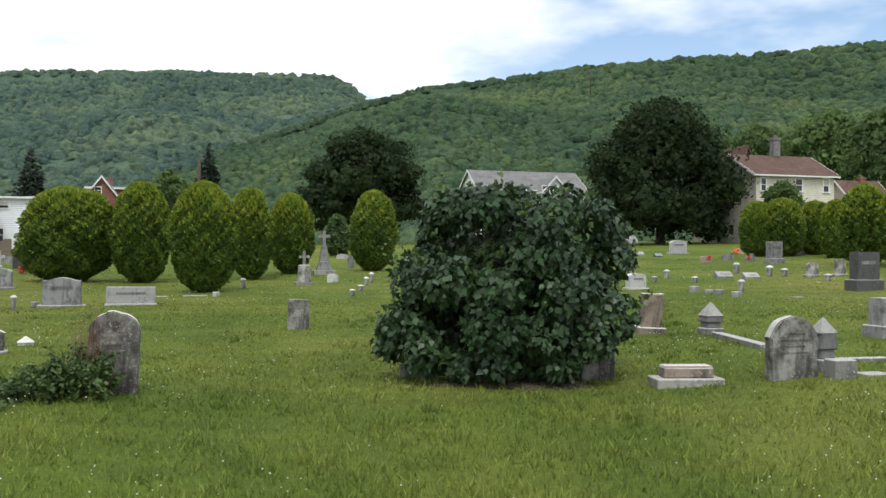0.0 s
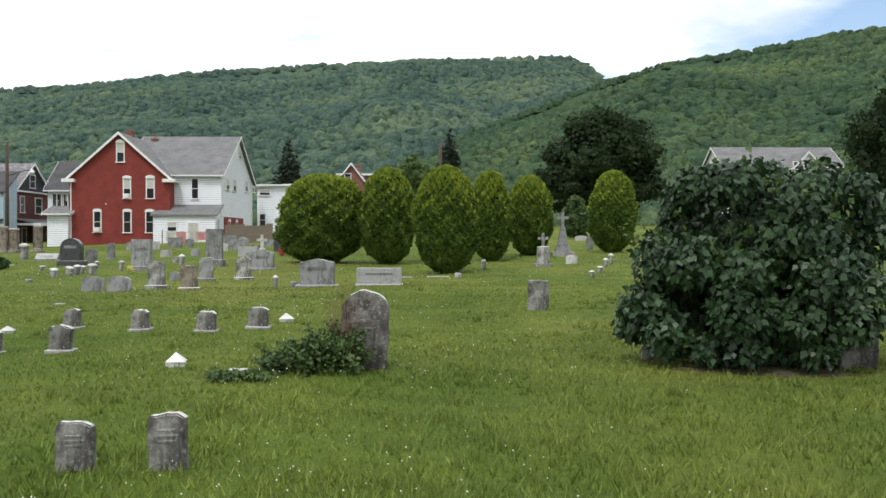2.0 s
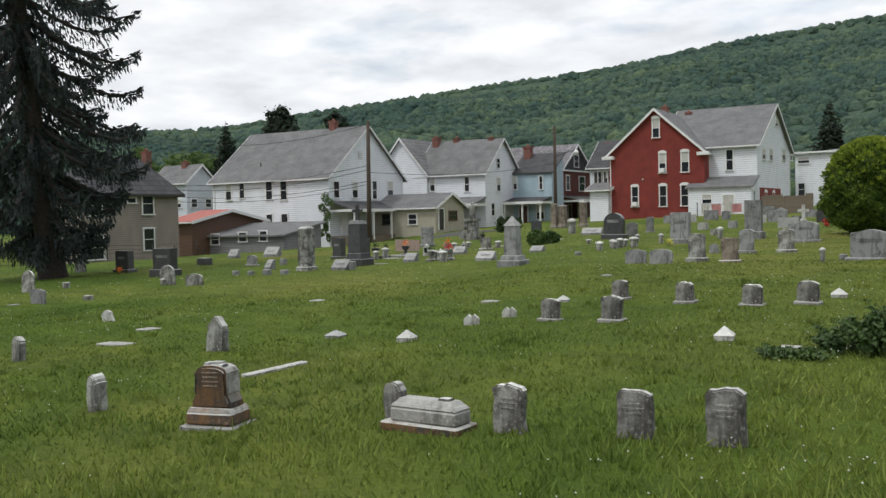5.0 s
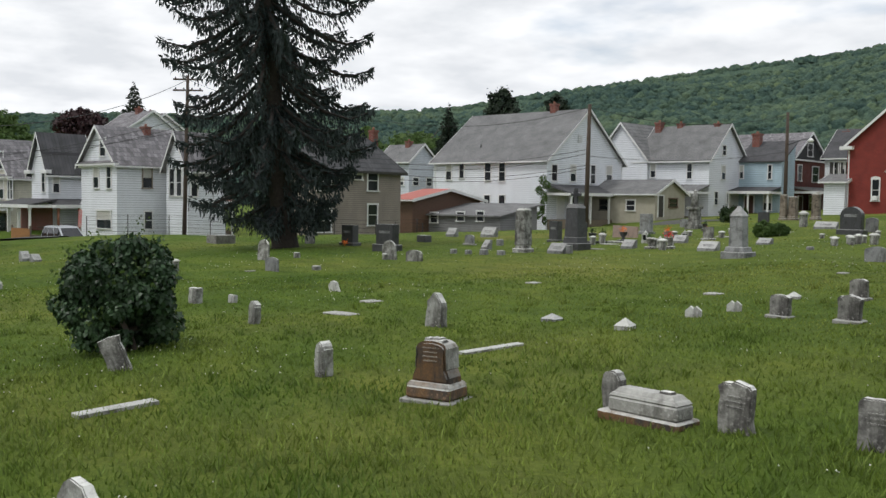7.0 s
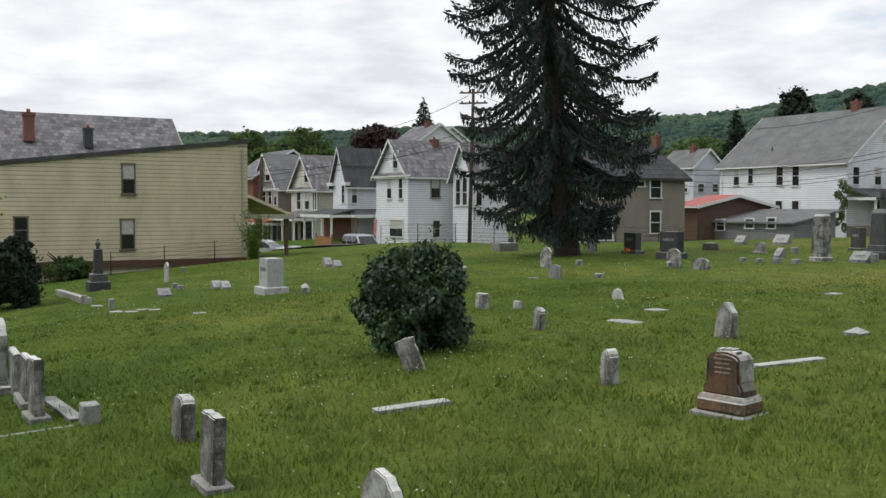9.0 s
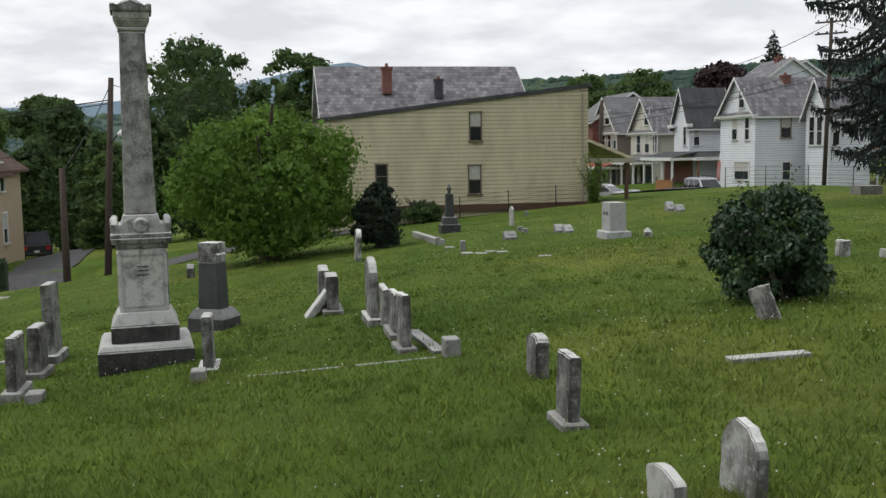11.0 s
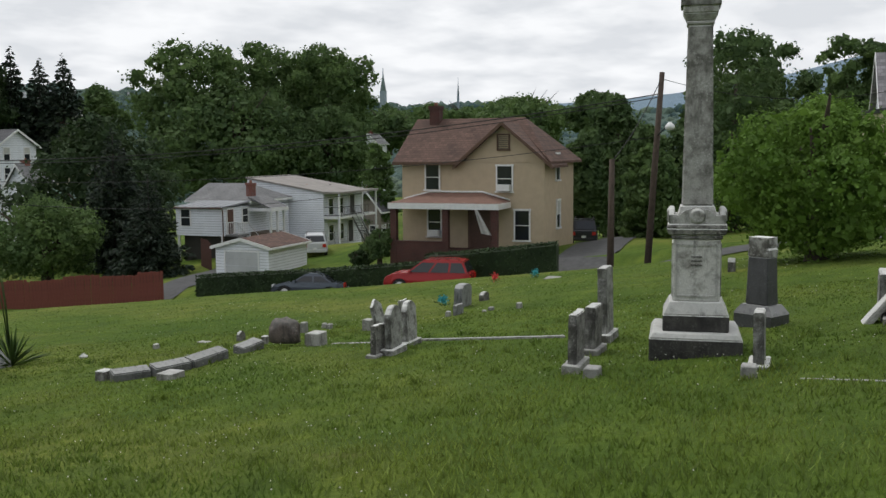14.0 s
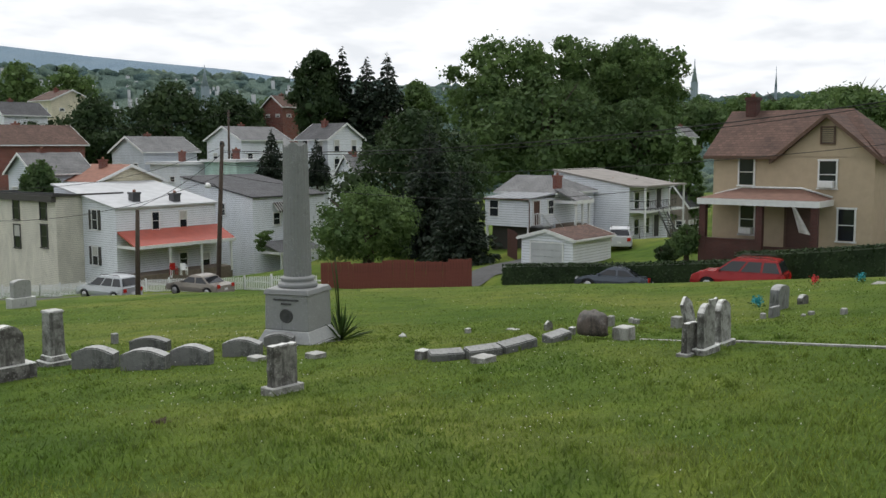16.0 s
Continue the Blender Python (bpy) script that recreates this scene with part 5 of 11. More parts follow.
def back_wing(hs, out, y0, y1):
    """A raised low wing before the house: clapboard on posts, a ribbed metal lean-to roof, a door, a stair and windows."""
    z0, z1 = 0.98, 3.13
    bm = bmesh.new(); box(bm, out / 2 + 0.002, (y0 + y1) / 2, z0, out, y1 - y0, z1 - z0)
    wing = part("wing", bm, M["white_siding"], hs)
    # dark box added under the wing in place of the shade among its posts
    bm = bmesh.new(); box(bm, out / 2 - 0.3, (y0 + y1) / 2, -2.5, out - 0.6, y1 - y0 - 0.6, 3.55); part("underfloor_shade", bm, M["dark_trim"], hs)
    for q in (y0 + 0.15, y1 - 0.12):
        bm = bmesh.new(); box(bm, out - 0.1, q, -2.5, 0.16, 0.16, 3.55); part("post", bm, M["white_paint"], wing)
    bm = bmesh.new(); uv = bm.loops.layers.uv.new("uv")
    roof_slab(bm, [(out + 0.2, y0, z1 + 0.08), (out + 0.2, y1 + 0.2, z1 + 0.08), (0.0, y1 + 0.2, z1 + 0.42), (0.0, y0, z1 + 0.42)], 0.1, uv, "y")
    roof = part("wing_roof", bm, M["roof_metal"], hs)
    for i in range(7):
        q = y0 + 0.3 + i * 0.68
        bm = bmesh.new(); tube(bm, [(out + 0.2, q, z1 + 0.09), (0.02, q, z1 + 0.43)], 0.025, 4); part("seam", bm, M["roof_metal"], roof)
    bm = bmesh.new(); tube(bm, [(out + 0.24, y0, z1), (out + 0.24, y1 + 0.1, z1), (out + 0.06, y1 + 0.06, z1 - 0.3), (out + 0.06, y1 + 0.06, -1.0)], 0.05, 6); part("gutter", bm, M["brown_trim"], roof)

    def opening(m, w, h, fill, nm):
        bm = bmesh.new()
        for cx, cz, sx, sz in ((-w / 2 - 0.05, -0.05, 0.1, h + 0.1), (w / 2 + 0.05, -0.05, 0.1, h + 0.1), (0, h - 0.05, w, 0.1), (0, -0.05, w, 0.06)):
            box(bm, cx, -0.03, cz, sx, 0.06, sz)
        bm.transform(m); fr = part(nm + "_frame", bm, M["white_paint"], wing)
        bm = bmesh.new(); box(bm, 0, -0.015, 0, w, 0.03, h - 0.05); bm.transform(m); part(nm, bm, M[fill], fr)
        if nm == "pane":
            bm = bmesh.new(); box(bm, 0, -0.03, h / 2 - 0.03, w, 0.03, 0.06); bm.transform(m); part("sash", bm, M["white_paint"], fr)
    opening(pose(out, y0 + 0.9, z0 + 0.75, 0, 0, 90), 0.8, 1.3, "glass", "pane")
    opening(pose(out - 1.0, y1, z0 + 0.1, 0, 0, 180), 0.85, 1.95, "door_brown", "door_leaf")
    opening(pose(out - 3.1, y1, z0 + 0.85, 0, 0, 180), 0.75, 1.15, "glass", "pane")
    bm = bmesh.new(); box(bm, out - 1.0, y1 + 0.6, z0 - 0.02, 1.4, 1.2, 0.12)
    land = part("landing", bm, M["grey_wood"], wing)
    for i in range(6):
        bm = bmesh.new(); box(bm, out - 1.85 - 0.27 * i, y1 + 0.6, z0 - 0.22 - 0.2 * i, 0.3, 1.0, 0.05); part("step", bm, M["grey_wood"], land)
    for q in (0.08, 1.15):
        bm = bmesh.new(); tube(bm, [(out - 0.3, y1 + q, z0 + 1.0), (out - 1.7, y1 + q, z0 + 1.0), (out - 3.3, y1 + q, z0 - 0.25)], 0.04, 5)
        for k in range(5):
            box(bm, out - 0.35 - 0.3 * k, y1 + q, z0 + 0.1, 0.04, 0.04, 0.9)
        part("handrail", bm, M["white_paint"], land)


def awning(hs, face, u, z, w):
    """A striped canvas awning sloping out over a window."""
    x, y, turn = on_face(hs, face, u)
    m = pose(x, y, z, 0, 0, turn)
    n = 10
    aw = None
    for i in range(n):
        bm = bmesh.new()
        x0, x1 = -w / 2 + w * i / n, -w / 2 + w * (i + 1) / n
        vs = [bm.verts.new(p) for p in ((x0, -0.02, 0), (x1, -0.02, 0), (x1, -0.8, -0.75), (x0, -0.8, -0.75), (x0, -0.8, -0.95), (x1, -0.8, -0.95))]
        bm.faces.new([vs[0], vs[1], vs[2], vs[3]]); bm.faces.new([vs[3], vs[2], vs[5], vs[4]])
        bmesh.ops.solidify(bm, geom=bm.faces[:], thickness=0.02)
        bm.transform(m)
        p = part("awning" if aw is None else "stripe", bm, M["dark_trim" if i % 2 else "cloth"], hs if aw is None else aw)
        aw = aw or p


# ---- gravestones ----
def top_outline(w, h, top):
    """Front outline (x, z) of a tablet w wide and h high."""
    a = w / 2
    if top == "round":
        return [(-a, -0.15), (a, -0.15), (a, h - a * 0.9)] + [(a * math.cos(t), h - a * 0.9 + a * 0.9 * math.sin(t)) for t in np.linspace(0.15, math.pi - 0.15, 13)] + [(-a, h - a * 0.9)]
    if top == "seg":
        s = w * 0.17
        return [(-a, -0.15), (a, -0.15), (a, h - s)] + [(a * math.cos(t), h - s + s * math.sin(t)) for t in np.linspace(0.3, math.pi - 0.3, 9)] + [(-a, h - s)]
    if top == "point":
        return [(-a, -0.15), (a, -0.15), (a * 0.76, h * 0.76), (a * 0.18, h), (-a * 0.18, h), (-a * 0.76, h * 0.76)]
    if top == "gable":
        return [(-a, -0.15), (a, -0.15), (a, h * 0.8), (0, h), (-a, h * 0.8)]
    if top == "serp":
        return [(-a, -0.15), (a, -0.15), (a, h * 0.88)] + [(a * t, h * (0.88 + 0.12 * math.cos(t * math.pi / 2) ** 2)) for t in np.linspace(0.8, -0.8, 9)] + [(-a, h * 0.88)]
    if top == "shoulder":
        return [(-a, -0.15), (a, -0.15), (a, h * 0.8), (a * 0.78, h * 0.82)] + [(a * 0.72 * math.cos(t), h * 0.84 + h * 0.16 * math.sin(t)) for t in np.linspace(0.1, math.pi - 0.1, 9)] + [(-a * 0.78, h * 0.82), (-a, h * 0.8)]
    return [(-a, -0.15), (a, -0.15), (a, h), (-a, h)]


TOPS = {"round": "round-topped", "seg": "curve-topped", "point": "pointed", "gable": "gable-topped", "serp": "serpentine-topped", "shoulder": "shouldered", "flat": "flat-topped"}
LOOK = {"granite_worn": "worn dark grey granite", "marble": "weathered grey marble", "marble_dark": "soot-stained marble", "marble_white": "pale white marble", "granite": "grey granite", "granite_light": "light grey granite",
        "granite_dark": "dark polished granite", "sandstone": "brownish weathered stone", "rusty": "rust-stained stone", "pink": "pinkish granite", "concrete": "grey concrete"}


def tablet(x, y, w, h, d, mat, top="seg", base=0.0, rz=GRID, lean=(0, 0), writing=0, state="standing on the lawn"):
    """An upright headstone, on a base course when base (its height) is given, with worn lettering as bars."""
    if lean == (0, 0):   # settled a little out of plumb
        lean = (2.0 * math.sin(x * 37 + y * 11), 1.8 * math.sin(x * 17 + y * 29))
    t = thing("headstone", x, y, rz, TOPS[top] + " " + LOOK[mat] + " headstone " + state, "headstone", "headstones", lean=lean)
    bm = bmesh.new()
    o = [(px, max(pz, -0.15) + base if pz > 0 else (base - 0.02 if base else -0.2)) for px, pz in top_outline(w, h - base, top)]
    near = math.hypot(x, y) < 26
    prism(bm, worn(o, int(x * 100)) if near else o, -d / 2, d / 2, min(0.012, d * 0.12))
    tb = part("tablet", bm, M[mat], t)
    if base:
        bm = bmesh.new()
        box(bm, 0, 0, -0.15, w * 1.28, d * 1.3 + 0.08, base + 0.15, bev=0.012)
        part("base", bm, M["concrete" if mat in ("granite", "marble_dark") else mat], t)
    if writing:
        bm = bmesh.new()
        for i in range(writing):
            ww = w * (0.62 if i % 2 else 0.45)
            box(bm, 0, -d / 2 - 0.002, base + (h - base) * (0.7 - 0.1 * i), ww, 0.004, (h - base) * 0.035)
        part("inscription", bm, M["marble_dark" if mat != "granite_dark" else "granite_light"], t, "illegible worn lettering")
    return t


def pyramid_marker(x, y, w, h, mat="marble_white"):
    bm = bmesh.new()
    box(bm, 0, 0, -0.1, w, w, 0.1 + h * 0.35)
    box(bm, 0, 0, h * 0.35, w * 1.08, w * 1.08, h * 0.65, 0.06)
    solo("grave_marker", bm, M[mat], x, y, GRID + 8, "low pyramid-topped %s grave marker" % LOOK[mat], "grave marker", "low markers")


def gable_marker(x, y, w, h, mat="marble_white", rz=GRID + 20):
    bm = bmesh.new()
    prism(bm, [(-w / 2, -0.1), (w / 2, -0.1), (w / 2, h * 0.6), (w * 0.18, h), (0, h * 0.78), (-w * 0.18, h), (-w / 2, h * 0.6)], -w * 0.3, w * 0.3, 0.008)
    solo("grave_marker", bm, M[mat], x, y, rz, "small twin-peaked white marble grave marker", "grave marker", "low markers")


def slant(x, y, w, h, mat="granite", d=None, rz=GRID, writing=2):
    """A slant-faced marker: a wedge with its sloping face to the front."""
    d = d or max(0.3, h * 0.8)
    t = thing("slant_marker", x, y, rz, "slant-faced %s grave marker" % LOOK[mat], "grave marker", "slant markers")
    bm = bmesh.new()
    o = [(-d / 2, -0.12), (d / 2, -0.12), (d / 2, h), (d * 0.2, h), (-d / 2, h * 0.28)]
    prism(bm, o, -w / 2, w / 2, 0.01)
    bm.transform(pose(0, 0, 0, 0, 0, 90))
    part("stone", bm, M[mat], t)
    if writing:
        bm = bmesh.new()
        ang = math.degrees(math.atan2(h * 0.72, d * 0.7))
        for i in range(writing):
            b2 = bmesh.new()
            box(b2, 0, 0, -0.002, w * (0.55 - 0.12 * i), h * 0.1, 0.004)
            b2.transform(pose(0, -d * 0.17 - 0.12 * i * d, h * (0.66 - 0.14 * i) + 0.003, ang, 0, 0))
            me = bpy.data.meshes.new("tmp"); b2.to_mesh(me); b2.free(); bm.from_mesh(me); bpy.data.meshes.remove(me)
        part("inscription", bm, M["granite_dark"], t, "illegible lettering")
    return t


def flat_marker(x, y, w, d, h=0.05, mat="concrete", rz=GRID):
    bm = bmesh.new()
    box(bm, 0, 0, -0.1, w, d, 0.1 + h, bev=0.008)
    solo("flat_marker", bm, M[mat], x, y, rz, "flat %s marker set in the grass" % LOOK[mat], "grave marker", "flat markers")


def block(x, y, w, h, d=None, mat="granite", rz=GRID, lean=(0, 0)):
    bm = bmesh.new()
    box(bm, 0, 0, -0.12, w, d or w * 0.8, 0.12 + h, 0.94, bev=0.012)
    solo("corner_block", bm, M[mat], x, y, rz, "small squared %s plot marker" % LOOK[mat], "plot marker", "plot markers", lean=lean)


def little_post(x, y, w, h, mat="marble"):
    t = thing("plot_post", x, y, GRID, "small %s post with a pale cap" % LOOK[mat], "post", "plot posts")
    bm = bmesh.new(); box(bm, 0, 0, -0.1, w * 0.75, w * 0.75, 0.1 + h * 0.75); part("shaft", bm, M[mat], t)
    bm = bmesh.new(); box(bm, 0, 0, h * 0.75, w, w, h * 0.12, bev=0.005); box(bm, 0, 0, h * 0.87, w * 0.95, w * 0.95, h * 0.13, 0.3); part("cap", bm, M["marble_white"], t)


def bar(x0, y0, x1, y1, w, h, mat, name="kerb", label="long stone kerb lying in the grass"):
    """A kerb or fallen strip lying on the ground between two points."""
    L = math.hypot(x1 - x0, y1 - y0)
    z0, z1 = gz(x0, y0), gz(x1, y1)
    bm = bmesh.new()
    n = max(1, int(L / 1.6))
    for i in range(n):
        box(bm, (i + 0.5) * L / n, 0, -0.08, L / n - 0.012, w, 0.08 + h, bev=0.006)
    ob = part(name, bm, M[mat], None)
    ob.matrix_world = pose(x0, y0, z0, 0, -math.degrees(math.atan2(z1 - z0, L)), math.degrees(math.atan2(y1 - y0, x1 - x0)))
    tagged(ob, label, "kerb", "kerbs")


def pillar(x, y, w, h, mat, base_h, base_w, cap="gable", label="tall stone grave pillar on a stepped base", d=None, rz=GRID):
    """An upright shaft on a base; cap: gable, flat, broken, cross or urn."""
    d = d or w
    t = thing("grave_pillar", x, y, rz, LOOK[mat] + " " + label, "monument")
    bm = bmesh.new()
    box(bm, 0, 0, -0.2, base_w, base_w * d / w, 0.2 + base_h * 0.55, bev=0.015)
    part("base", bm, M[mat], t)
    bm = bmesh.new()
    box(bm, 0, 0, base_h * 0.55, base_w * 0.8, base_w * 0.8 * d / w, base_h * 0.45, 0.9, bev=0.012)
    part("plinth", bm, M[mat], t)
    bm = bmesh.new()
    top = h - (w * 0.7 if cap in ("gable", "cross", "urn") else 0)
    box(bm, 0, 0, base_h, w, d, top - base_h, 0.88, bev=0.012)
    part("shaft", bm, M[mat], t)
    bm = bmesh.new()
    if cap == "gable":
        box(bm, 0, 0, top, w * 0.98, d * 0.98, w * 0.7, 0.08)
    elif cap == "cross":
        box(bm, 0, 0, top, w * 0.95, d * 0.95, w * 0.25, 0.7)
        box(bm, 0, 0, top + w * 0.25, w * 0.22, w * 0.16, w * 1.0); box(bm, 0, 0, top + w * 0.75, w * 0.75, w * 0.16, w * 0.2)
    elif cap == "urn":
        lathe(bm, [(w * .3, top), (w * .15, top + w * .2), (w * .33, top + w * .5), (w * .25, top + w * .8), (w * .1, top + w * .95), (w * .12, top + w * 1.1), (.01, top + w * 1.2)], seg=12)
    elif cap == "broken":
        box(bm, 0.02, 0, top, w * 0.82, d * 0.8, w * 0.12, 0.8)
    else:
        box(bm, 0, 0, top, w * 1.06, d * 1.06, w * 0.16, 0.85, bev=0.01)
    part("cap", bm, M[mat], t)
    return t


def cross_stone(x, y, w, h, mat="marble", base=0.35, tall=False):
    t = thing("cross_monument", x, y, GRID, "%s cross on a stepped stone base" % LOOK[mat], "monument", "crosses")
    bm = bmesh.new(); box(bm, 0, 0, -0.15, w, w * 0.7, 0.15 + h * 0.1, bev=0.01); part("base", bm, M["concrete"], t)
    bm = bmesh.new()
    box(bm, 0, 0, h * 0.1, w * 0.72, w * 0.5, h * (base - 0.1), 0.62 if tall else 0.85, bev=0.01)
    if tall:
        box(bm, 0, 0, h * base, w * 0.42, w * 0.3, h * 0.36, 0.5)
    part("plinth", bm, M[mat], t)
    z0 = h * (base + (0.36 if tall else 0))
    bm = bmesh.new()
    arm = (h - z0)
    th = arm * 0.2
    o = [(-th / 2, z0), (th / 2, z0), (th / 2, z0 + arm * .5), (arm * .38, z0 + arm * .5), (arm * .38, z0 + arm * .5 + th), (th / 2, z0 + arm * .5 + th), (th / 2, h), (-th / 2, h), (-th / 2, z0 + arm * .5 + th), (-arm * .38, z0 + arm * .5 + th), (-arm * .38, z0 + arm * .5), (-th / 2, z0 + arm * .5)]
    prism(bm, o, -th * .4, th * .4)
    part("cross", bm, M[mat], t)


def granite_die(x, y, w, h, mat, base_h=0.25, base_w=None, d=0.3, top="flat", rz=GRID):
    """A broad family stone: a thick die on a wider base, with a plain name bar."""
    t = thing("family_stone", x, y, rz, "broad %s %s family gravestone on a base" % (TOPS[top], LOOK[mat]), "headstone", "family stones")
    bw = base_w or w * 1.25
    bm = bmesh.new(); box(bm, 0, 0, -0.15, bw, d * 1.5, 0.15 + base_h, bev=0.015); part("base", bm, M[mat], t)
    bm = bmesh.new()
    prism(bm, [(px, pz + base_h if pz > 0 else base_h - 0.01) for px, pz in top_outline(w, h - base_h, top)], -d / 2, d / 2, 0.015)
    part("die", bm, M[mat], t)
    bm = bmesh.new()
    box(bm, 0, -d / 2 - 0.003, base_h + (h - base_h) * 0.55, w * 0.6, 0.006, (h - base_h) * 0.13)
    part("name_bar", bm, M["granite_worn" if mat != "granite_dark" else "granite"], t, "illegible name lettering")
    return t


def bevel_marker(x, y, w, h, d=0.45, mat="granite", rz=GRID + 90):
    """A low thick marker with a rounded sloping top."""
    bm = bmesh.new()
    box(bm, 0, 0, -0.12, w, d, 0.12 + h)
    for v in bm.verts:
        if v.co.z > 0 and v.co.y < 0:
            v.co.z -= h * 0.3
    bmesh.ops.bevel(bm, geom=bm.edges[:], offset=0.015, segments=2, affect="EDGES")
    solo("bevel_marker", bm, M[mat], x, y, rz, "low thick %s grave marker with a sloping top" % LOOK[mat], "grave marker", "bevel markers")


def pillow_marker(x, y, w, h, d, mat, rz):
    """A low thick marker with a curved top."""
    bm = bmesh.new()
    o = [(-w / 2, -0.12), (w / 2, -0.12), (w / 2, h * 0.72)] + [(w / 2 * t, h * (0.72 + 0.28 * math.cos(t * math.pi / 2))) for t in np.linspace(0.9, -0.9, 7)] + [(-w / 2, h * 0.72)]
    prism(bm, o, -d / 2, d / 2, 0.02)
    solo("bevel_marker", bm, M[mat], x, y, rz, "low thick curved-topped %s grave marker" % LOOK[mat], "grave marker", "bevel markers")


def worn(outline, seed, step=0.07, amount=0.005):
    """An outline with chipped, uneven edges."""
    r = random.Random(seed)
    out = []
    for (x0, z0), (x1, z1) in zip(outline, outline[1:] + outline[:1]):
        n = max(1, int(math.hypot(x1 - x0, z1 - z0) / step))
        for i in range(n):
            k = i / n
            out.append((x0 + (x1 - x0) * k + r.gauss(0, amount), z0 + (z1 - z0) * k + (r.gauss(0, amount) if z0 > 0.02 else 0)))
    return out


def flowers(x, y, z, mat, seed, n=24, r=0.16, label="artificial flowers beside a grave"):
    rng = np.random.default_rng(seed)
    t = thing("flower_bunch", x, y, 0, label, "flowers", "", gz(x, y) + z)
    v, f = leaf_arrays(rng, rng.normal(0, r * 0.33, (n * 5, 3)) + np.array([0, 0, r]), rng.normal(0, 1, (n * 5, 3)), r * 0.3, 0.9, 0.6)
    mesh_arrays("petals", v, f, M[mat], t)
    v, f = leaf_arrays(rng, rng.normal(0, r * 0.5, (n * 2, 3)) * np.array([1, 1, 0.5]) + np.array([0, 0, r * 0.4]), rng.normal(0, 1, (n * 2, 3)), r * 0.35, 0.5, 0.6)
    mesh_arrays("leaves", v, f, M["weeds"], t)


def grave_urn(x, y, h, mat, petals, seed, label):
    """A footed urn on a small square block, filled with flowers or greenery."""
    t = thing("grave_urn", x, y, GRID, label, "urn", "grave urns")
    bm = bmesh.new(); box(bm, 0, 0, -0.08, h * 0.6, h * 0.6, 0.08 + h * 0.16, bev=0.008); part("plinth", bm, M[mat], t)
    bm = bmesh.new(); lathe(bm, [(h * 0.2, h * 0.16), (h * 0.1, h * 0.28), (h * 0.12, h * 0.36), (h * 0.25, h * 0.52), (h * 0.28, h * 0.68), (h * 0.31, h * 0.72), (h * 0.27, h * 0.72)], seg=14); part("bowl", bm, M[mat], t)
    rng = np.random.default_rng(seed)
    v, f = leaf_arrays(rng, rng.normal(0, h * 0.13, (50, 3)) + np.array([0, 0, h * 0.86]), rng.normal(0, 1, (50, 3)), h * 0.13, 0.8, 0.6)
    mesh_arrays("flowers", v, f, M[petals], t)


def grave_lantern(x, y, h, label):
    """A small pale lantern with dark panes and a pointed cap."""
    w = h * 0.5
    t = thing("grave_lantern", x, y, GRID, label, "lantern", "grave lanterns")
    bm = bmesh.new(); box(bm, 0, 0, -0.06, w, w, 0.06 + h * 0.22, bev=0.005); part("base", bm, M["marble_white"], t)
    for sx in (-1, 1):
        for sy in (-1, 1):
            bm = bmesh.new(); box(bm, sx * w * 0.38, sy * w * 0.38, h * 0.22, w * 0.12, w * 0.12, h * 0.42); part("post", bm, M["marble_white"], t)
    bm = bmesh.new(); box(bm, 0, 0, h * 0.22, w * 0.6, w * 0.6, h * 0.42); part("pane", bm, M["glass"], t)
    bm = bmesh.new(); box(bm, 0, 0, h * 0.64, w * 1.05, w * 1.05, h * 0.06); lathe(bm, [(w * 0.6, h * 0.7), (w * 0.12, h * 0.95), (0.01, h)], seg=4); part("cap", bm, M["marble_white"], t)


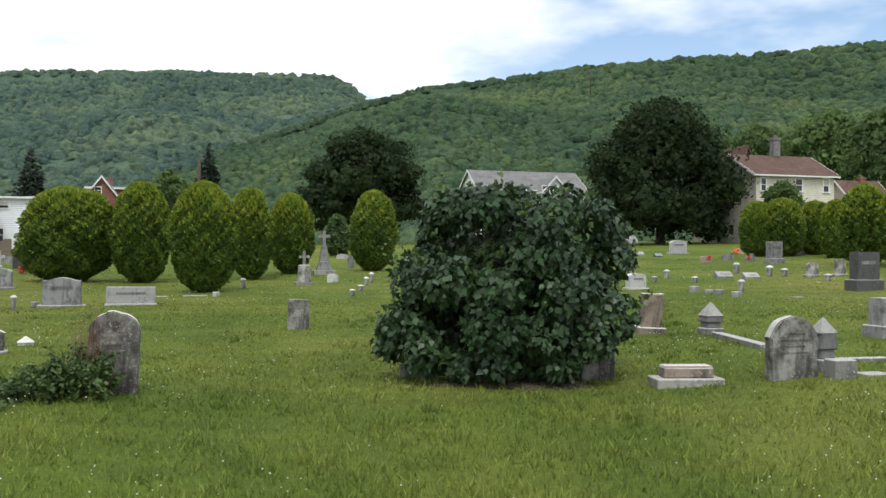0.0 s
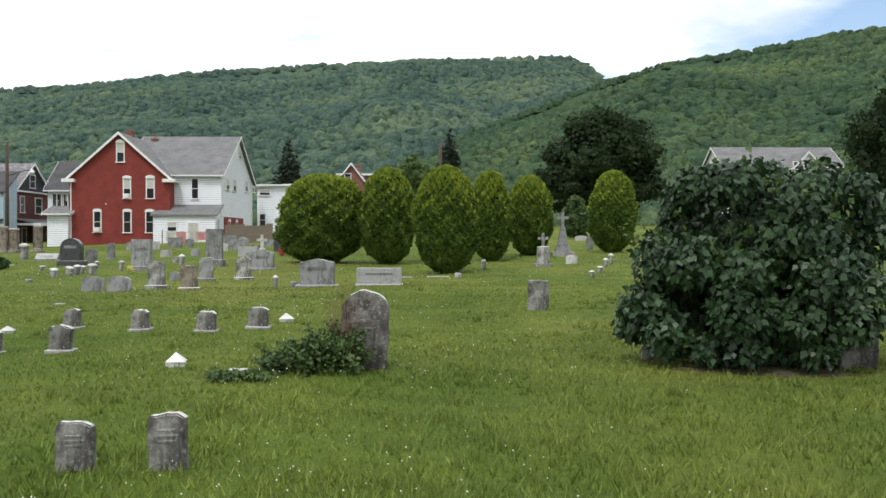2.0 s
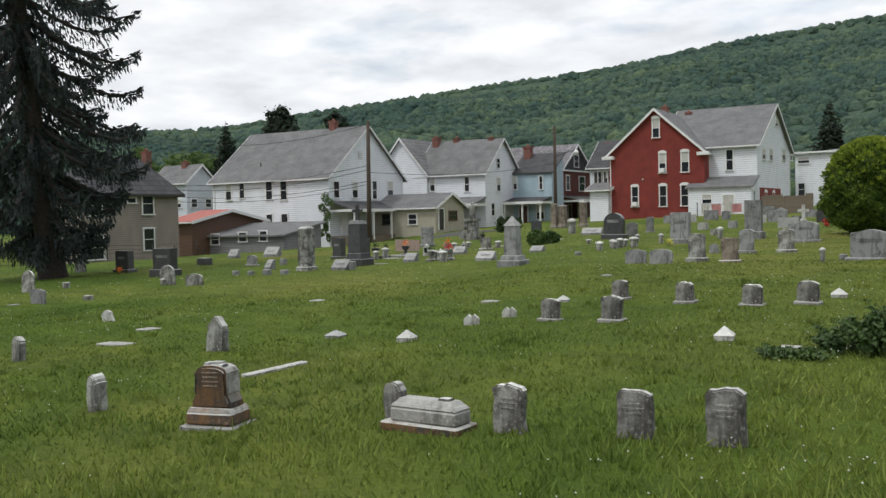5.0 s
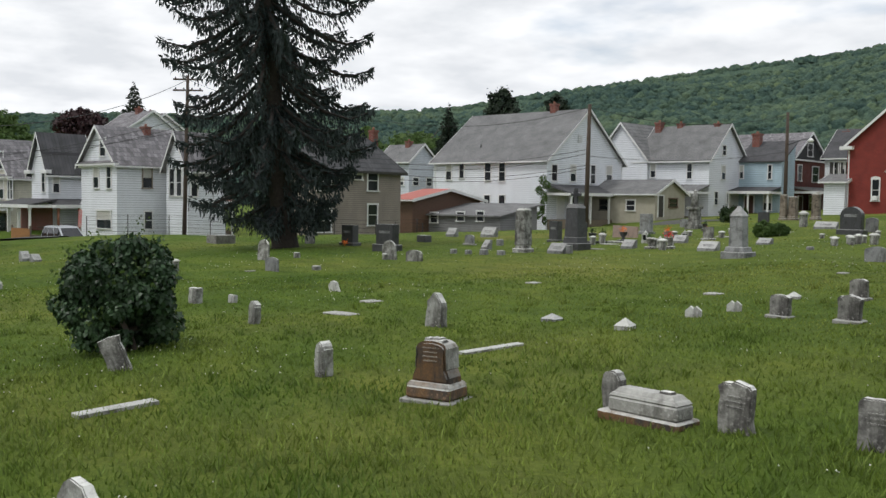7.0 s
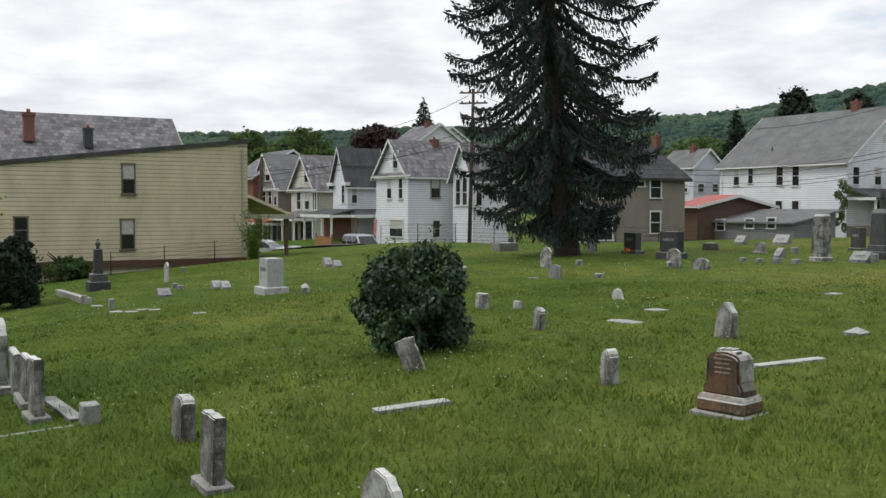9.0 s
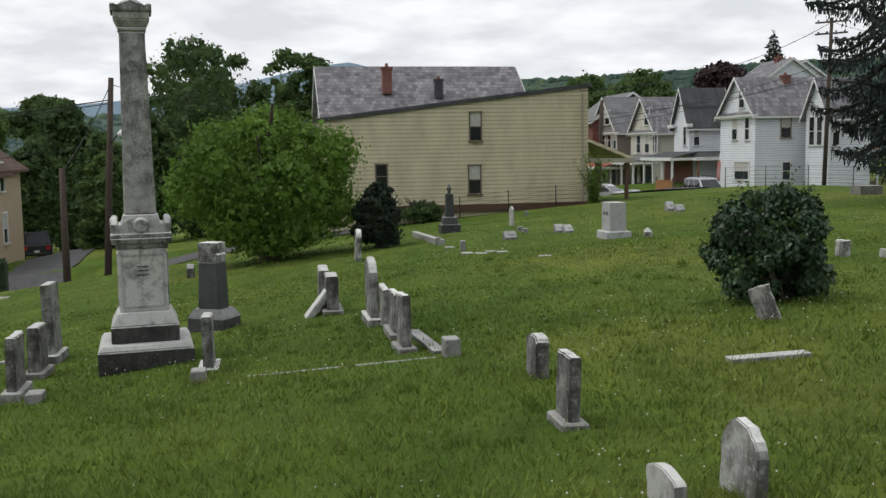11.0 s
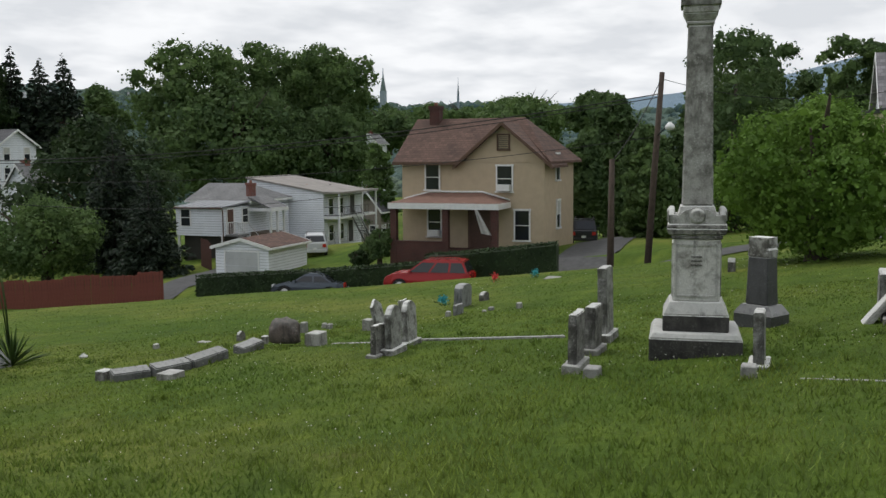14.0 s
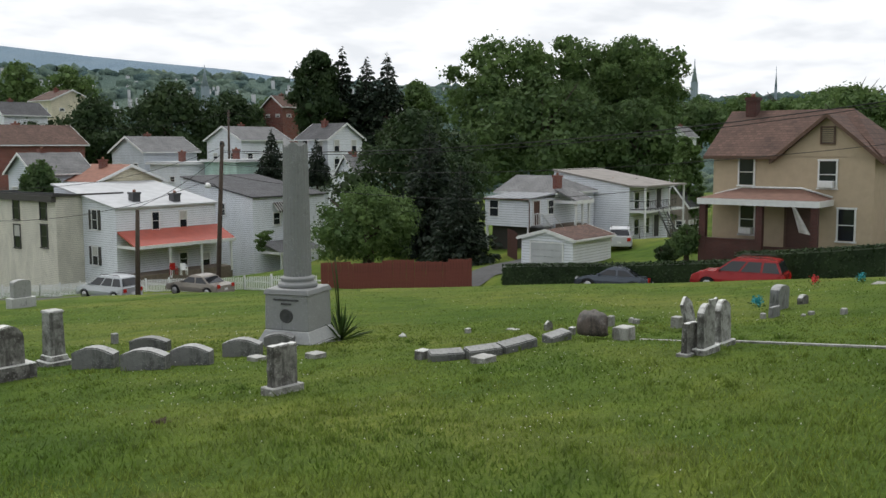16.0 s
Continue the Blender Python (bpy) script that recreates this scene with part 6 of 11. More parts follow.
# ---- the large monuments ----
def tall_monument(x, y, k):
    """Square marble monument: plinth, stepped base, panelled die, carved cap, tall tapered shaft and urn. k: its height."""
    t = thing("tall_monument", x, y, GRID + 7, "tall weathered marble monument with panelled die, shaft and urn", "monument")
    s = k / 4.25

    def sq(name, mat, blocks, label=""):
        bm = bmesh.new()
        for z0, z1, w0, w1 in blocks:
            box(bm, 0, 0, z0 * s, w0 * s, w0 * s, (z1 - z0) * s, w1 / w0, bev=0.012)
        return part(name, bm, M[mat], t, label)
    sq("plinth", "plinth_soot", [(-0.3, 0.24, 0.98, 0.98)], "dark stained lowest plinth")
    sq("plinth_top", "marble_pale", [(0.24, 0.3, 0.98, 0.9)])
    sq("lower_base", "plinth_soot", [(0.3, 0.48, 0.7, 0.7)])
    sq("upper_base", "marble_pale", [(0.48, 0.62, 0.7, 0.56)])
    die = sq("die", "marble_pale", [(0.62, 1.3, 0.5, 0.5)])
    for i in range(4):
        bm = bmesh.new()
        fw = 0.42
        for cx, cz, sx, sz in ((-fw / 2, 0.68, 0.02, 0.56), (fw / 2, 0.68, 0.02, 0.56), (0, 0.67, fw, 0.02), (0, 1.23, fw, 0.02)):
            box(bm, cx * s, -0.256 * s, cz * s, sx * s, 0.014 * s, sz * s)
        bm.transform(pose(0, 0, 0, 0, 0, 90 * i))
        pn = part("panel_frame", bm, M["marble_pale"], die)
        bm = bmesh.new()
        for j in range(3):
            box(bm, 0, -0.253 * s, (1.1 - 0.045 * j) * s, 0.12 * s, 0.008 * s, 0.018 * s)
        bm.transform(pose(0, 0, 0, 0, 0, 90 * i))
        part("inscription", bm, M["marble"], die, "illegible worn lettering")
    sq("cornice", "marble_dark", [(1.3, 1.35, 0.54, 0.54), (1.35, 1.42, 0.6, 0.64), (1.42, 1.47, 0.64, 0.62)])
    cap = sq("carved_cap", "marble_pale", [(1.47, 1.56, 0.6, 0.48)])
    for i in range(4):
        bm = bmesh.new()
        prism(bm, [(-0.3, 1.42), (0.3, 1.42), (0.3, 1.57), (0.2, 1.56), (0.12, 1.62), (0.0, 1.65), (-0.12, 1.62), (-0.2, 1.56), (-0.3, 1.57)], -0.3, -0.24, 0.01)
        b2 = bmesh.new(); lathe(b2, [(0.06, -0.02), (0.09, 0.0), (0.06, 0.02)], 0, 0, 14)
        b2.transform(pose(0, -0.3, 1.55, 90, 0, 0))
        me = bpy.data.meshes.new("tmp"); b2.to_mesh(me); b2.free(); bm.from_mesh(me); bpy.data.meshes.remove(me)
        bm.transform(pose(0, 0, 0, 0, 0, 90 * i) @ Matrix.Diagonal((s, s, s, 1)))
        part("carved_pediment", bm, M["marble_pale"], cap)
    sq("shaft_foot", "marble_pale", [(1.56, 1.66, 0.42, 0.36)])
    bm = bmesh.new()
    box(bm, 0, 0, 1.66 * s, 0.335 * s, 0.335 * s, 1.94 * s, 0.78, bev=0.02)
    part("shaft", bm, M["marble_streaked"], t)
    sq("necking", "marble_pale", [(3.6, 3.64, 0.29, 0.29), (3.64, 3.72, 0.28, 0.36)])
    sq("capital", "marble_pale", [(3.72, 3.84, 0.37, 0.37)])
    bm = bmesh.new()
    for i in range(4):
        b2 = bmesh.new()
        prism(b2, [(-0.2, 3.8), (0.2, 3.8), (0.2, 3.87), (0.12, 3.86), (0, 3.91), (-0.12, 3.86), (-0.2, 3.87)], -0.21, -0.16)
        b2.transform(pose(0, 0, 0, 0, 0, 90 * i) @ Matrix.Diagonal((s, s, s, 1)))
        me = bpy.data.meshes.new("tmp"); b2.to_mesh(me); b2.free(); bm.from_mesh(me); bpy.data.meshes.remove(me)
    part("carved_capital", bm, M["marble"], t)
    bm = bmesh.new()
    lathe(bm, [(r * s, z * s) for r, z in ((0.16, 3.84), (0.13, 3.9), (0.07, 3.94), (0.05, 3.98), (0.08, 4.03), (0.11, 4.12), (0.1, 4.18), (0.05, 4.22), (0.01, 4.25))], seg=16)
    part("urn", bm, M["marble_dark"], t, "dark stone urn finial")


def column_monument(x, y, k):
    """A broken fluted column on a moulded square pedestal."""
    s = k / 3.65
    t = thing("column_monument", x, y, GRID + 108, "grey granite broken column on a square pedestal", "monument")
    bm = bmesh.new(); box(bm, 0, 0, -0.3, 1.12 * s, 1.12 * s, 0.3 + 0.08 * s, 0.98, bev=0.01); part("base", bm, M["granite_clean"], t)
    bm = bmesh.new(); box(bm, 0, 0, 0.08 * s, 1.08 * s, 1.08 * s, 0.22 * s, 0.8, bev=0.02); part("sloped_base", bm, M["granite_clean"], t)
    bm = bmesh.new(); box(bm, 0, 0, 0.3 * s, 0.86 * s, 0.86 * s, 0.62 * s, 0.98, bev=0.015); p = part("pedestal", bm, M["granite_clean"], t)
    bm = bmesh.new()
    for j in range(2):
        box(bm, 0, -0.431 * s, (0.82 - 0.07 * j) * s, (0.5 - 0.3 * j) * s, 0.012, 0.035 * s)
    part("inscription", bm, M["granite_dark"], p, "illegible cut lettering")
    bm = bmesh.new()
    lathe(bm, [(0.13 * s, 0), (0.12 * s, 0.02 * s)], seg=16)
    bm.transform(pose(0, -0.43 * s, 0.56 * s, 90, 0, 0)); part("carved_wreath", bm, M["granite_dark"], p, "dark carved emblem")
    bm = bmesh.new(); box(bm, 0, 0, 0.92 * s, 0.9 * s, 0.9 * s, 0.1 * s, 0.92, bev=0.015); part("pedestal_cap", bm, M["granite_clean"], t)
    bm = bmesh.new()
    lathe(bm, [(r * s, z * s) for r, z in ((0.34, 1.02), (0.35, 1.06), (0.34, 1.1), (0.29, 1.12), (0.29, 1.14), (0.31, 1.17), (0.29, 1.2), (0.25, 1.22))], seg=28)
    part("torus", bm, M["granite_clean"], t)
    bm = bmesh.new()
    lathe(bm, [(0.245 * s, 1.22 * s), (0.24 * s, 1.8 * s), (0.225 * s, 3.0 * s), (0.215 * s, 3.55 * s)], seg=48, flute=0.05)
    for v in bm.verts:
        if v.co.z > 3.5 * s:
            v.co.z += 0.05 * s * math.sin(v.co.x * 22) + 0.04 * s * math.cos(v.co.y * 17)
    part("fluted_shaft", bm, M["granite_clean"], t)


def rolled_die(x, y, w, h):
    """A dark tapered monument with a rolled scroll top on a hipped base."""
    t = thing("scroll_monument", x, y, GRID + 60, "dark granite monument with a pale rolled top", "monument")
    bm = bmesh.new(); box(bm, 0, 0, -0.15, w * 1.75, w * 1.3, 0.15 + h * 0.14, bev=0.01); box(bm, 0, 0, h * 0.14, w * 1.75, w * 1.3, h * 0.1, 0.72); part("base", bm, M["granite_dark"], t)
    bm = bmesh.new(); box(bm, 0, 0, h * 0.24, w * 1.02, w * 0.8, h * 0.54, 0.88, bev=0.015); part("die", bm, M["granite_dark"], t)
    bm = bmesh.new()
    o = [(-w * .46, h * .78), (w * .46, h * .78), (w * .47, h * .86), (w * .41, h * .88), (w * .45, h * .92), (w * .44, h), (-w * .44, h), (-w * .45, h * .92), (-w * .41, h * .88), (-w * .47, h * .86)]
    prism(bm, o, -w * .36, w * .36, 0.012)
    part("scroll_top", bm, M["marble"], t, "pale weathered scroll top")


def brown_monument(x, y, h):
    """The rust-brown stone: slab, base and a die with flared foot and broken cap."""
    s = h
    t = thing("brown_monument", x, y, GRID + 12, "rust-stained stone monument with a crumbling cap", "headstone")
    bm = bmesh.new(); box(bm, 0, 0, -0.1, 0.98 * s, 0.76 * s, 0.1 + 0.04 * s, bev=0.01); part("slab", bm, M["concrete"], t)
    bm = bmesh.new(); box(bm, 0, 0, 0.05 * s, 0.84 * s, 0.62 * s, 0.2 * s, 0.97, bev=0.015); box(bm, 0, 0, 0.25 * s, 0.8 * s, 0.58 * s, 0.06 * s, 0.9); part("base", bm, M["rusty"], t)
    bm = bmesh.new()
    o = [(-.36, .3), (.36, .3), (.345, .4), (.29, .52), (.275, .8), (.28, .87), (.24, .93), (.15, .965), (.05, .98), (-.05, .98), (-.15, .965), (-.24, .93), (-.28, .87), (-.275, .8), (-.29, .52), (-.345, .4)]
    prism(bm, [(a * s, b * s) for a, b in o], -.22 * s, .22 * s, 0.02)
    d = part("die", bm, M["rusty"], t)
    for sx in (-1, 1):
        bm = bmesh.new()
        q = [(.29, .53), (.275, .8), (.28, .87)]
        for (a0, b0), (a1, b1) in zip(q, q[1:]):
            f = [bm.verts.new((sx * (a * s + k), yy * s, b * s)) for k in (0.001, 0.004) for a, b, yy in ((a0, b0, -.2), (a0, b0, .2), (a1, b1, .2), (a1, b1, -.2))]
            for i in ((0, 1, 2, 3), (7, 6, 5, 4), (0, 4, 5, 1), (1, 5, 6, 2), (2, 6, 7, 3), (3, 7, 4, 0)):
                bm.faces.new([f[j] for j in i])
        bmesh.ops.recalc_face_normals(bm, faces=bm.faces[:])
        part("flank", bm, M["marble_streaked"], d, "grey rain-washed side face")
    rng = random.Random(5)
    for i in range(4):
        bm = bmesh.new()
        box(bm, (-.15 + .1 * i) * s, rng.uniform(-.08, .08) * s, .955 * s, .1 * s, .2 * s, rng.uniform(.02, .06) * s, 0.8)
        part("cap_fragment", bm, M["marble"], d, "pale broken cap stone")
    bm = bmesh.new()
    for j in range(4):
        box(bm, 0, -.224 * s, (.86 - .07 * j) * s, (.3 - .05 * (j % 2)) * s, .006, .02 * s)
    part("inscription", bm, M["sandstone"], d, "illegible worn lettering")


def coffin_stone(x, y, w, h):
    """A low coffin-like ledger: rough base and a hipped moulded body."""
    t = thing("coffin_stone", x, y, GRID - 4, "low moulded marble ledger stone with lichen", "headstone")
    bm = bmesh.new(); box(bm, 0, 0, -0.1, w, w * 0.42, 0.1 + h * 0.22, bev=0.012); part("base", bm, M["rusty"], t)
    bm = bmesh.new()
    box(bm, 0.02, 0, h * 0.22, w * 0.86, w * 0.32, h * 0.42, 0.98, bev=0.015)
    box(bm, 0.02, 0, h * 0.64, w * 0.86, w * 0.32, h * 0.14, 0.9, bev=0.01, taper_y=0.8)
    box(bm, 0.02, 0, h * 0.78, w * 0.74, w * 0.24, h * 0.12, 0.9, taper_y=0.7)
    part("body", bm, M["concrete"], t)
    bm = bmesh.new(); box(bm, w * 0.24, 0, h * 0.9, w * 0.14, w * 0.1, h * 0.07, 0.9); part("knob", bm, M["marble_dark"], t)


def ledger_steps(x, y, w, h):
    t = thing("ledger_stone", x, y, GRID - 10, "low stepped brownish ledger stone, pale on top", "headstone")
    bm = bmesh.new(); box(bm, 0, 0, -0.1, w, w * 0.5, 0.1 + h * 0.42, bev=0.012); part("base", bm, M["concrete"], t)
    bm = bmesh.new(); box(bm, 0, 0, h * 0.42, w * 0.74, w * 0.33, h * 0.58, 0.97, bev=0.012); part("slab", bm, M["sandstone"], t)
    bm = bmesh.new(); box(bm, 0, 0, h + 0.002, w * 0.71, w * 0.31, 0.012, 0.97); part("pale_top", bm, M["pink"], t)


def statue(x, y, w, h):
    bm = bmesh.new()
    box(bm, 0, 0, -0.15, w, w, 0.15 + h * 0.12); box(bm, 0, 0, h * 0.12, w * 0.7, w * 0.7, h * 0.38, 0.9); box(bm, 0, 0, h * 0.5, w * 0.85, w * 0.85, h * 0.07)
    lathe(bm, [(w * .28, h * .57), (w * .24, h * .7), (w * .2, h * .82), (w * .22, h * .88), (w * .1, h * .92), (w * .11, h * .96), (w * .02, h)], seg=12)
    solo("statue", bm, M["marble"], x, y, GRID, "pale stone statue on a pedestal", "statue")


def rough_stone(x, y, w, h):
    rng = np.random.default_rng(9)
    bm = bmesh.new()
    bmesh.ops.create_icosphere(bm, subdivisions=3, radius=1)
    for v in bm.verts:
        k = 1 + 0.08 * math.sin(v.co.x * 5 + 1) * math.sin(v.co.y * 4 + v.co.z * 6) + 0.01 * rng.normal()
        v.co = Vector((max(-0.8, min(0.8, v.co.x)) * w * 0.6, v.co.y * w * 0.3, max(v.co.z, -0.4) * h * 0.62 + h * 0.4)) * k
    for f in bm.faces:
        f.smooth = True
    solo("rough_stone", bm, M["rough_brown"], x, y, GRID + 100, "rough-hewn dark brown boulder headstone", "headstone")


def yucca(x, y, r):
    rng = np.random.default_rng(12)
    t = thing("yucca", x, y, 0, "spiky yucca plant with dry flower stalks", "plant")
    n = 70
    a, e = rng.uniform(0, 6.28, n), rng.uniform(0.25, 1.35, n)
    L = r * 1.7 * rng.uniform(0.7, 1.1, n)
    d = np.stack([np.cos(a) * np.cos(e), np.sin(a) * np.cos(e), np.sin(e)], 1)
    sd = np.stack([-np.sin(a), np.cos(a), 0 * a], 1) * 0.018
    mid = d * (L * 0.55)[:, None]
    tip = d * L[:, None] - np.array([0, 0, 0.06])
    v = np.stack([-sd * 0.6, sd * 0.6, mid + sd, tip, mid - sd], 1).reshape(-1, 3)
    mesh_arrays("leaves", v, np.arange(n * 5).reshape(-1, 5), M["weeds"], t)
    for i in range(3):
        bm = bmesh.new()
        q = rng.uniform(-0.15, 0.15, 2)
        tube(bm, [(0, 0, 0), (q[0], q[1], r * 2.4), (q[0] * 1.8, q[1] * 1.8, r * 3.6)], [0.015, 0.012, 0.006], 5)
        part("flower_stalk", bm, M["weeds"], t)



red = house("brick_house", -43.91, 76.22, 1.16, 8.80, 14.00, 5.67, "tall red painted brick house with white arched window heads", "red_brick", "shingle_grey", 3.90, "y", trim="white_paint")
window(red, "S", 4.31, 7.11, 0.57, 1.63, arch=True)
window(red, "S", 3.74, 3.90, 0.55, 1.69, arch=True, unit_ac=True)
window(red, "S", 1.70, 3.91, 0.60, 1.71, arch=True)
window(red, "S", 6.35, 0.93, 0.56, 1.74, arch=True, unit_ac=True)
window(red, "S", 3.73, 0.90, 0.59, 1.76, arch=True)
window(red, "S", 1.76, 0.90, 0.60, 1.75, arch=True)
chimney(red, -4.55, 3.6, 9.0, 0.55, 1.15); chimney(red, -3.6, 8.2, 8.6, 0.55, 1.35); cornice_returns(red, 8.8); downspout(red, "S", 8.65, -1.0, 5.3); louvre(red, "S", 5.6, 3.3, 0.14, 0.14)
white1 = house("white_house", -40.26, 78.78, 1.18, 8.72, 15.00, 6.09, "white clapboard house with a grey shingle roof and side gable", "white_siding", "shingle_grey", 4.00, "x")
bm = bmesh.new(); box(bm, 0.03, 5.5, -2.0, 0.06, 9.0, 4.3); part("brick_base", bm, M["red_brick"], white1, "painted red brick ground floor")
window(white1, "S", 2.34, 3.93, 0.54, 1.72)
window(white1, "E", 8.56, 8.24, 1.32, 0.49)
window(white1, "E", 2.69, 4.87, 1.35, 0.87)
window(white1, "E", 5.90, 4.90, 1.35, 0.96)
window(white1, "E", 11.87, 5.14, 1.41, 0.98)
window(white1, "E", 15.62, 5.24, 1.16, 0.99)
downspout(white1, "E", 14.6, 0.0, 5.7); window(white1, "E", 3.2, 0.35, 0.8, 1.5, arch=True); window(white1, "E", 6.6, 0.35, 0.8, 1.5, arch=True)
lean_to = house("white_lean_to", -39.66, 76.48, 1.18, 5.4, 2.2, 3.15, "low white clapboard room built onto the house", "white_siding", "shingle_grey", 0.8, "front", flat_fall=0.8, over=0.22)
window(lean_to, "S", 3.75, 1.0, 0.75, 0.7); door(lean_to, "S", 1.9, -0.45, 0.85, 2.1, mat="blind"); window(lean_to, "E", 1.0, 1.0, 0.5, 0.9)
w2 = house("white_duplex", -70.95, 55.62, -0.30, 14.53, 12.83, 5.86, "large white clapboard duplex with a grey shingle roof", "white_siding", "shingle_grey", 5.00, "x")
window(w2, "S", 12.35, 4.02, 0.68, 1.65)
window(w2, "S", 10.60, 4.19, 0.58, 1.51)
window(w2, "S", 7.15, 3.92, 0.75, 1.65)
window(w2, "S", 5.35, 3.85, 0.73, 1.75)
window(w2, "S", 5.32, 0.63, 0.73, 1.79, unit_ac=True)
window(w2, "S", 7.2, 0.63, 0.73, 1.79)
window(w2, "S", 10.4, 0.7, 0.73, 1.7)
louvre(w2, "E", 5.2, 7.6, 0.7, 0.8)
downspout(w2, "S", 14.2, -0.6, 5.6)
downspout(w2, "E", 12.6, -0.2, 5.6)
window(w2, "E", 1.16, 3.89, 0.83, 1.45)
window(w2, "E", 4.16, 3.90, 0.87, 1.48)
window(w2, "E", 7.52, 3.79, 0.76, 1.71)
window(w2, "E", 10.38, 3.85, 0.97, 1.68)
porch(w2, "E", 0.2, 12.83, 2.6, 0.25, 2.5, "shingle_dark", 5, 0.8)
chimney(w2, -4.0, 6.41, 10.2, 0.65, 1.5); door(w2, "E", 2.2, 0.3, mat="white_paint"); door(w2, "E", 9.0, 0.3, mat="white_paint"); window(w2, "E", 4.0, 1.0, 0.9, 1.5); window(w2, "E", 11.0, 1.0, 0.9, 1.5)
bm = bmesh.new(); tube(bm, [(-9.5, 1.6, 6.8), (-9.5, 1.6, 7.6)], 0.06); part("vent_pipe", bm, M["iron"], w2)
w3 = house("white_house", -67.81, 73.69, 0.13, 8.34, 8.00, 5.99, "white clapboard house with a grey roof and small gable window", "white_siding", "shingle_grey", 3.60, "x")
window(w3, "S", 2.15, 4.03, 0.50, 1.43)
window(w3, "S", 6.36, 4.20, 0.53, 1.30)
window(w3, "E", 3.05, 6.49, 0.70, 0.92)
window(w3, "E", 3.03, 4.02, 0.77, 1.34)
window(w3, "E", 1.58, 1.42, 0.68, 1.24)
window(w3, "E", 4.26, 1.59, 0.78, 1.10)
porch(w3, "S", 0.1, 4.6, 2.4, 0.2, 2.5, "shingle_grey", 3, 0.7); chimney(w3, -5.5, 4.0, 8.8, 0.6, 1.2); chimney(w3, -1.2, 4.0, 8.8, 0.6, 1.0)
w3b = house("white_house", -74.31, 71.53, 0.01, 6.35, 9.00, 6.23, "white gabled house wing with a chimney", "white_siding", "shingle_grey", 3.80, "y")
chimney(w3b, -1.0, 4.0, 8.6, 0.7, 1.7)
cot = house("cottage", -65.77, 64.38, 0.30, 7.5, 5.6, 2.20, "small cream cottage with a grey roof and front gable", "cream_wall", "shingle_grey", 1.25, "x")
door(cot, "E", 1.0, 0.0, 0.9, 2.0, mat="dark_trim"); window(cot, "E", 3.3, 0.95, 1.5, 0.75, "brown_trim"); window(cot, "S", 5.6, 0.6, 0.9, 0.9, "dark_trim"); window(cot, "S", 2.6, 0.6, 0.9, 0.9)
blue = house("blue_house", -65.09, 81.28, 0.15, 4.62, 3.2, 7.9, "pale blue clapboard house with a front porch", "blue_siding", "shingle_dark", 2.60, "front", flat_fall=1.95, over=0.25)
window(blue, "S", 4.33, 4.21, 0.36, 1.25)
window(blue, "S", 1.25, 4.12, 0.34, 1.35)
door(blue, "S", 3.4, 0.3); window(blue, "S", 1.4, 0.9, 0.8, 1.5); porch(blue, "S", 0.2, 4.62, 2.4, 0.3, 2.5, "shingle_dark", 3, 0.5); chimney(blue, -4.0, 2.8, 7.4, 0.8, 1.6)
brk = house("brick_house", -66.75, 84.94, 0.18, 12.0, 9.0, 6.3, "red brick house with a dark grey gable and porch", "brick_dark_red", "slate", 2.9, "x")
window(brk, "E", 4.6, 6.75, 1.3, 1.3)
window(brk, "E", 2.0, 4.05, 0.95, 1.6)
window(brk, "E", 6.2, 4.0, 1.7, 1.6)
porch(brk, "E", 0.3, 9.0, 2.4, 0.3, 2.6, "shingle_grey", 4, 0.5, post_mat="brick_dark"); door(brk, "E", 2.4, 0.3); window(brk, "E", 5.6, 0.9, 1.8, 1.5); bm = bmesh.new(); prism(bm, [(0.0, 6.3), (9.0, 6.3), (4.5, 9.15)], -0.03, -0.005); bm.transform(pose(0, 0, 0, 0, 0, 90)); part("gable_cladding", bm, M["shingle_dark"], brk, "dark grey gable shingles")
bm = bmesh.new(); box(bm, 0.16, 4.5, 6.14, 0.32, 9.5, 0.16); part("cornice", bm, M["white_paint"], brk)
chimney(brk, -9.5, 3.6, 8.4, 0.8, 1.4)
w6 = house("white_house", -62.47, 88.26, 0.18, 2.35, 8.00, 6.50, "white house with a dark roof", "white_siding", "shingle_dark", 3.00, "x")
window(w6, "S", 1.14, 4.60, 0.40, 1.32, shutters="dark_trim")
window(w6, "S", 0.48, 4.59, 0.40, 1.31, shutters="dark_trim")
chimney(w6, -1.6, 4.0, 8.2, 0.7, 1.2)
annex = house("white_annex", -52.22, 73.46, 0.01, 1.81, 4.00, 3.67, "low white clapboard annex beside the brick house", "white_siding", "shingle_grey", 0.60, "x")
shed = house("grey_shed", -65.35, 46.42, -1.25, 9.71, 5.00, 2.45, "low grey board shed with a pale lean-to roof", "grey_wood", "shingle_grey", 0.50, "front", flat_fall=0.9)
window(shed, "S", 7.56, 0.89, 0.85, 0.81)
window(shed, "S", 4.41, 1.12, 0.82, 0.69)
window(shed, "S", 2.16, 1.16, 0.75, 0.75)
gar1 = house("garage", -72.77, 42.29, -1.04, 2.52, 9.00, 2.65, "brown garage with a red metal roof", "brown_trim", "red_roof", 0.90, "x", over=0.5)
taupe = house("taupe_house", -60.23, 27.42, -0.96, 3.73, 8.02, 4.53, "two-storey taupe clapboard house with a dark hipped roof", "taupe_siding", "shingle_dark", 2.60, "y", hip=3.0, trim="dark_trim")
window(taupe, "E", 3.76, 3.98, 0.70, 0.60)
window(taupe, "E", 5.18, 3.20, 0.94, 1.38)
window(taupe, "E", 0.69, 3.16, 1.10, 1.20)
window(taupe, "E", 5.19, 0.72, 0.89, 1.42)
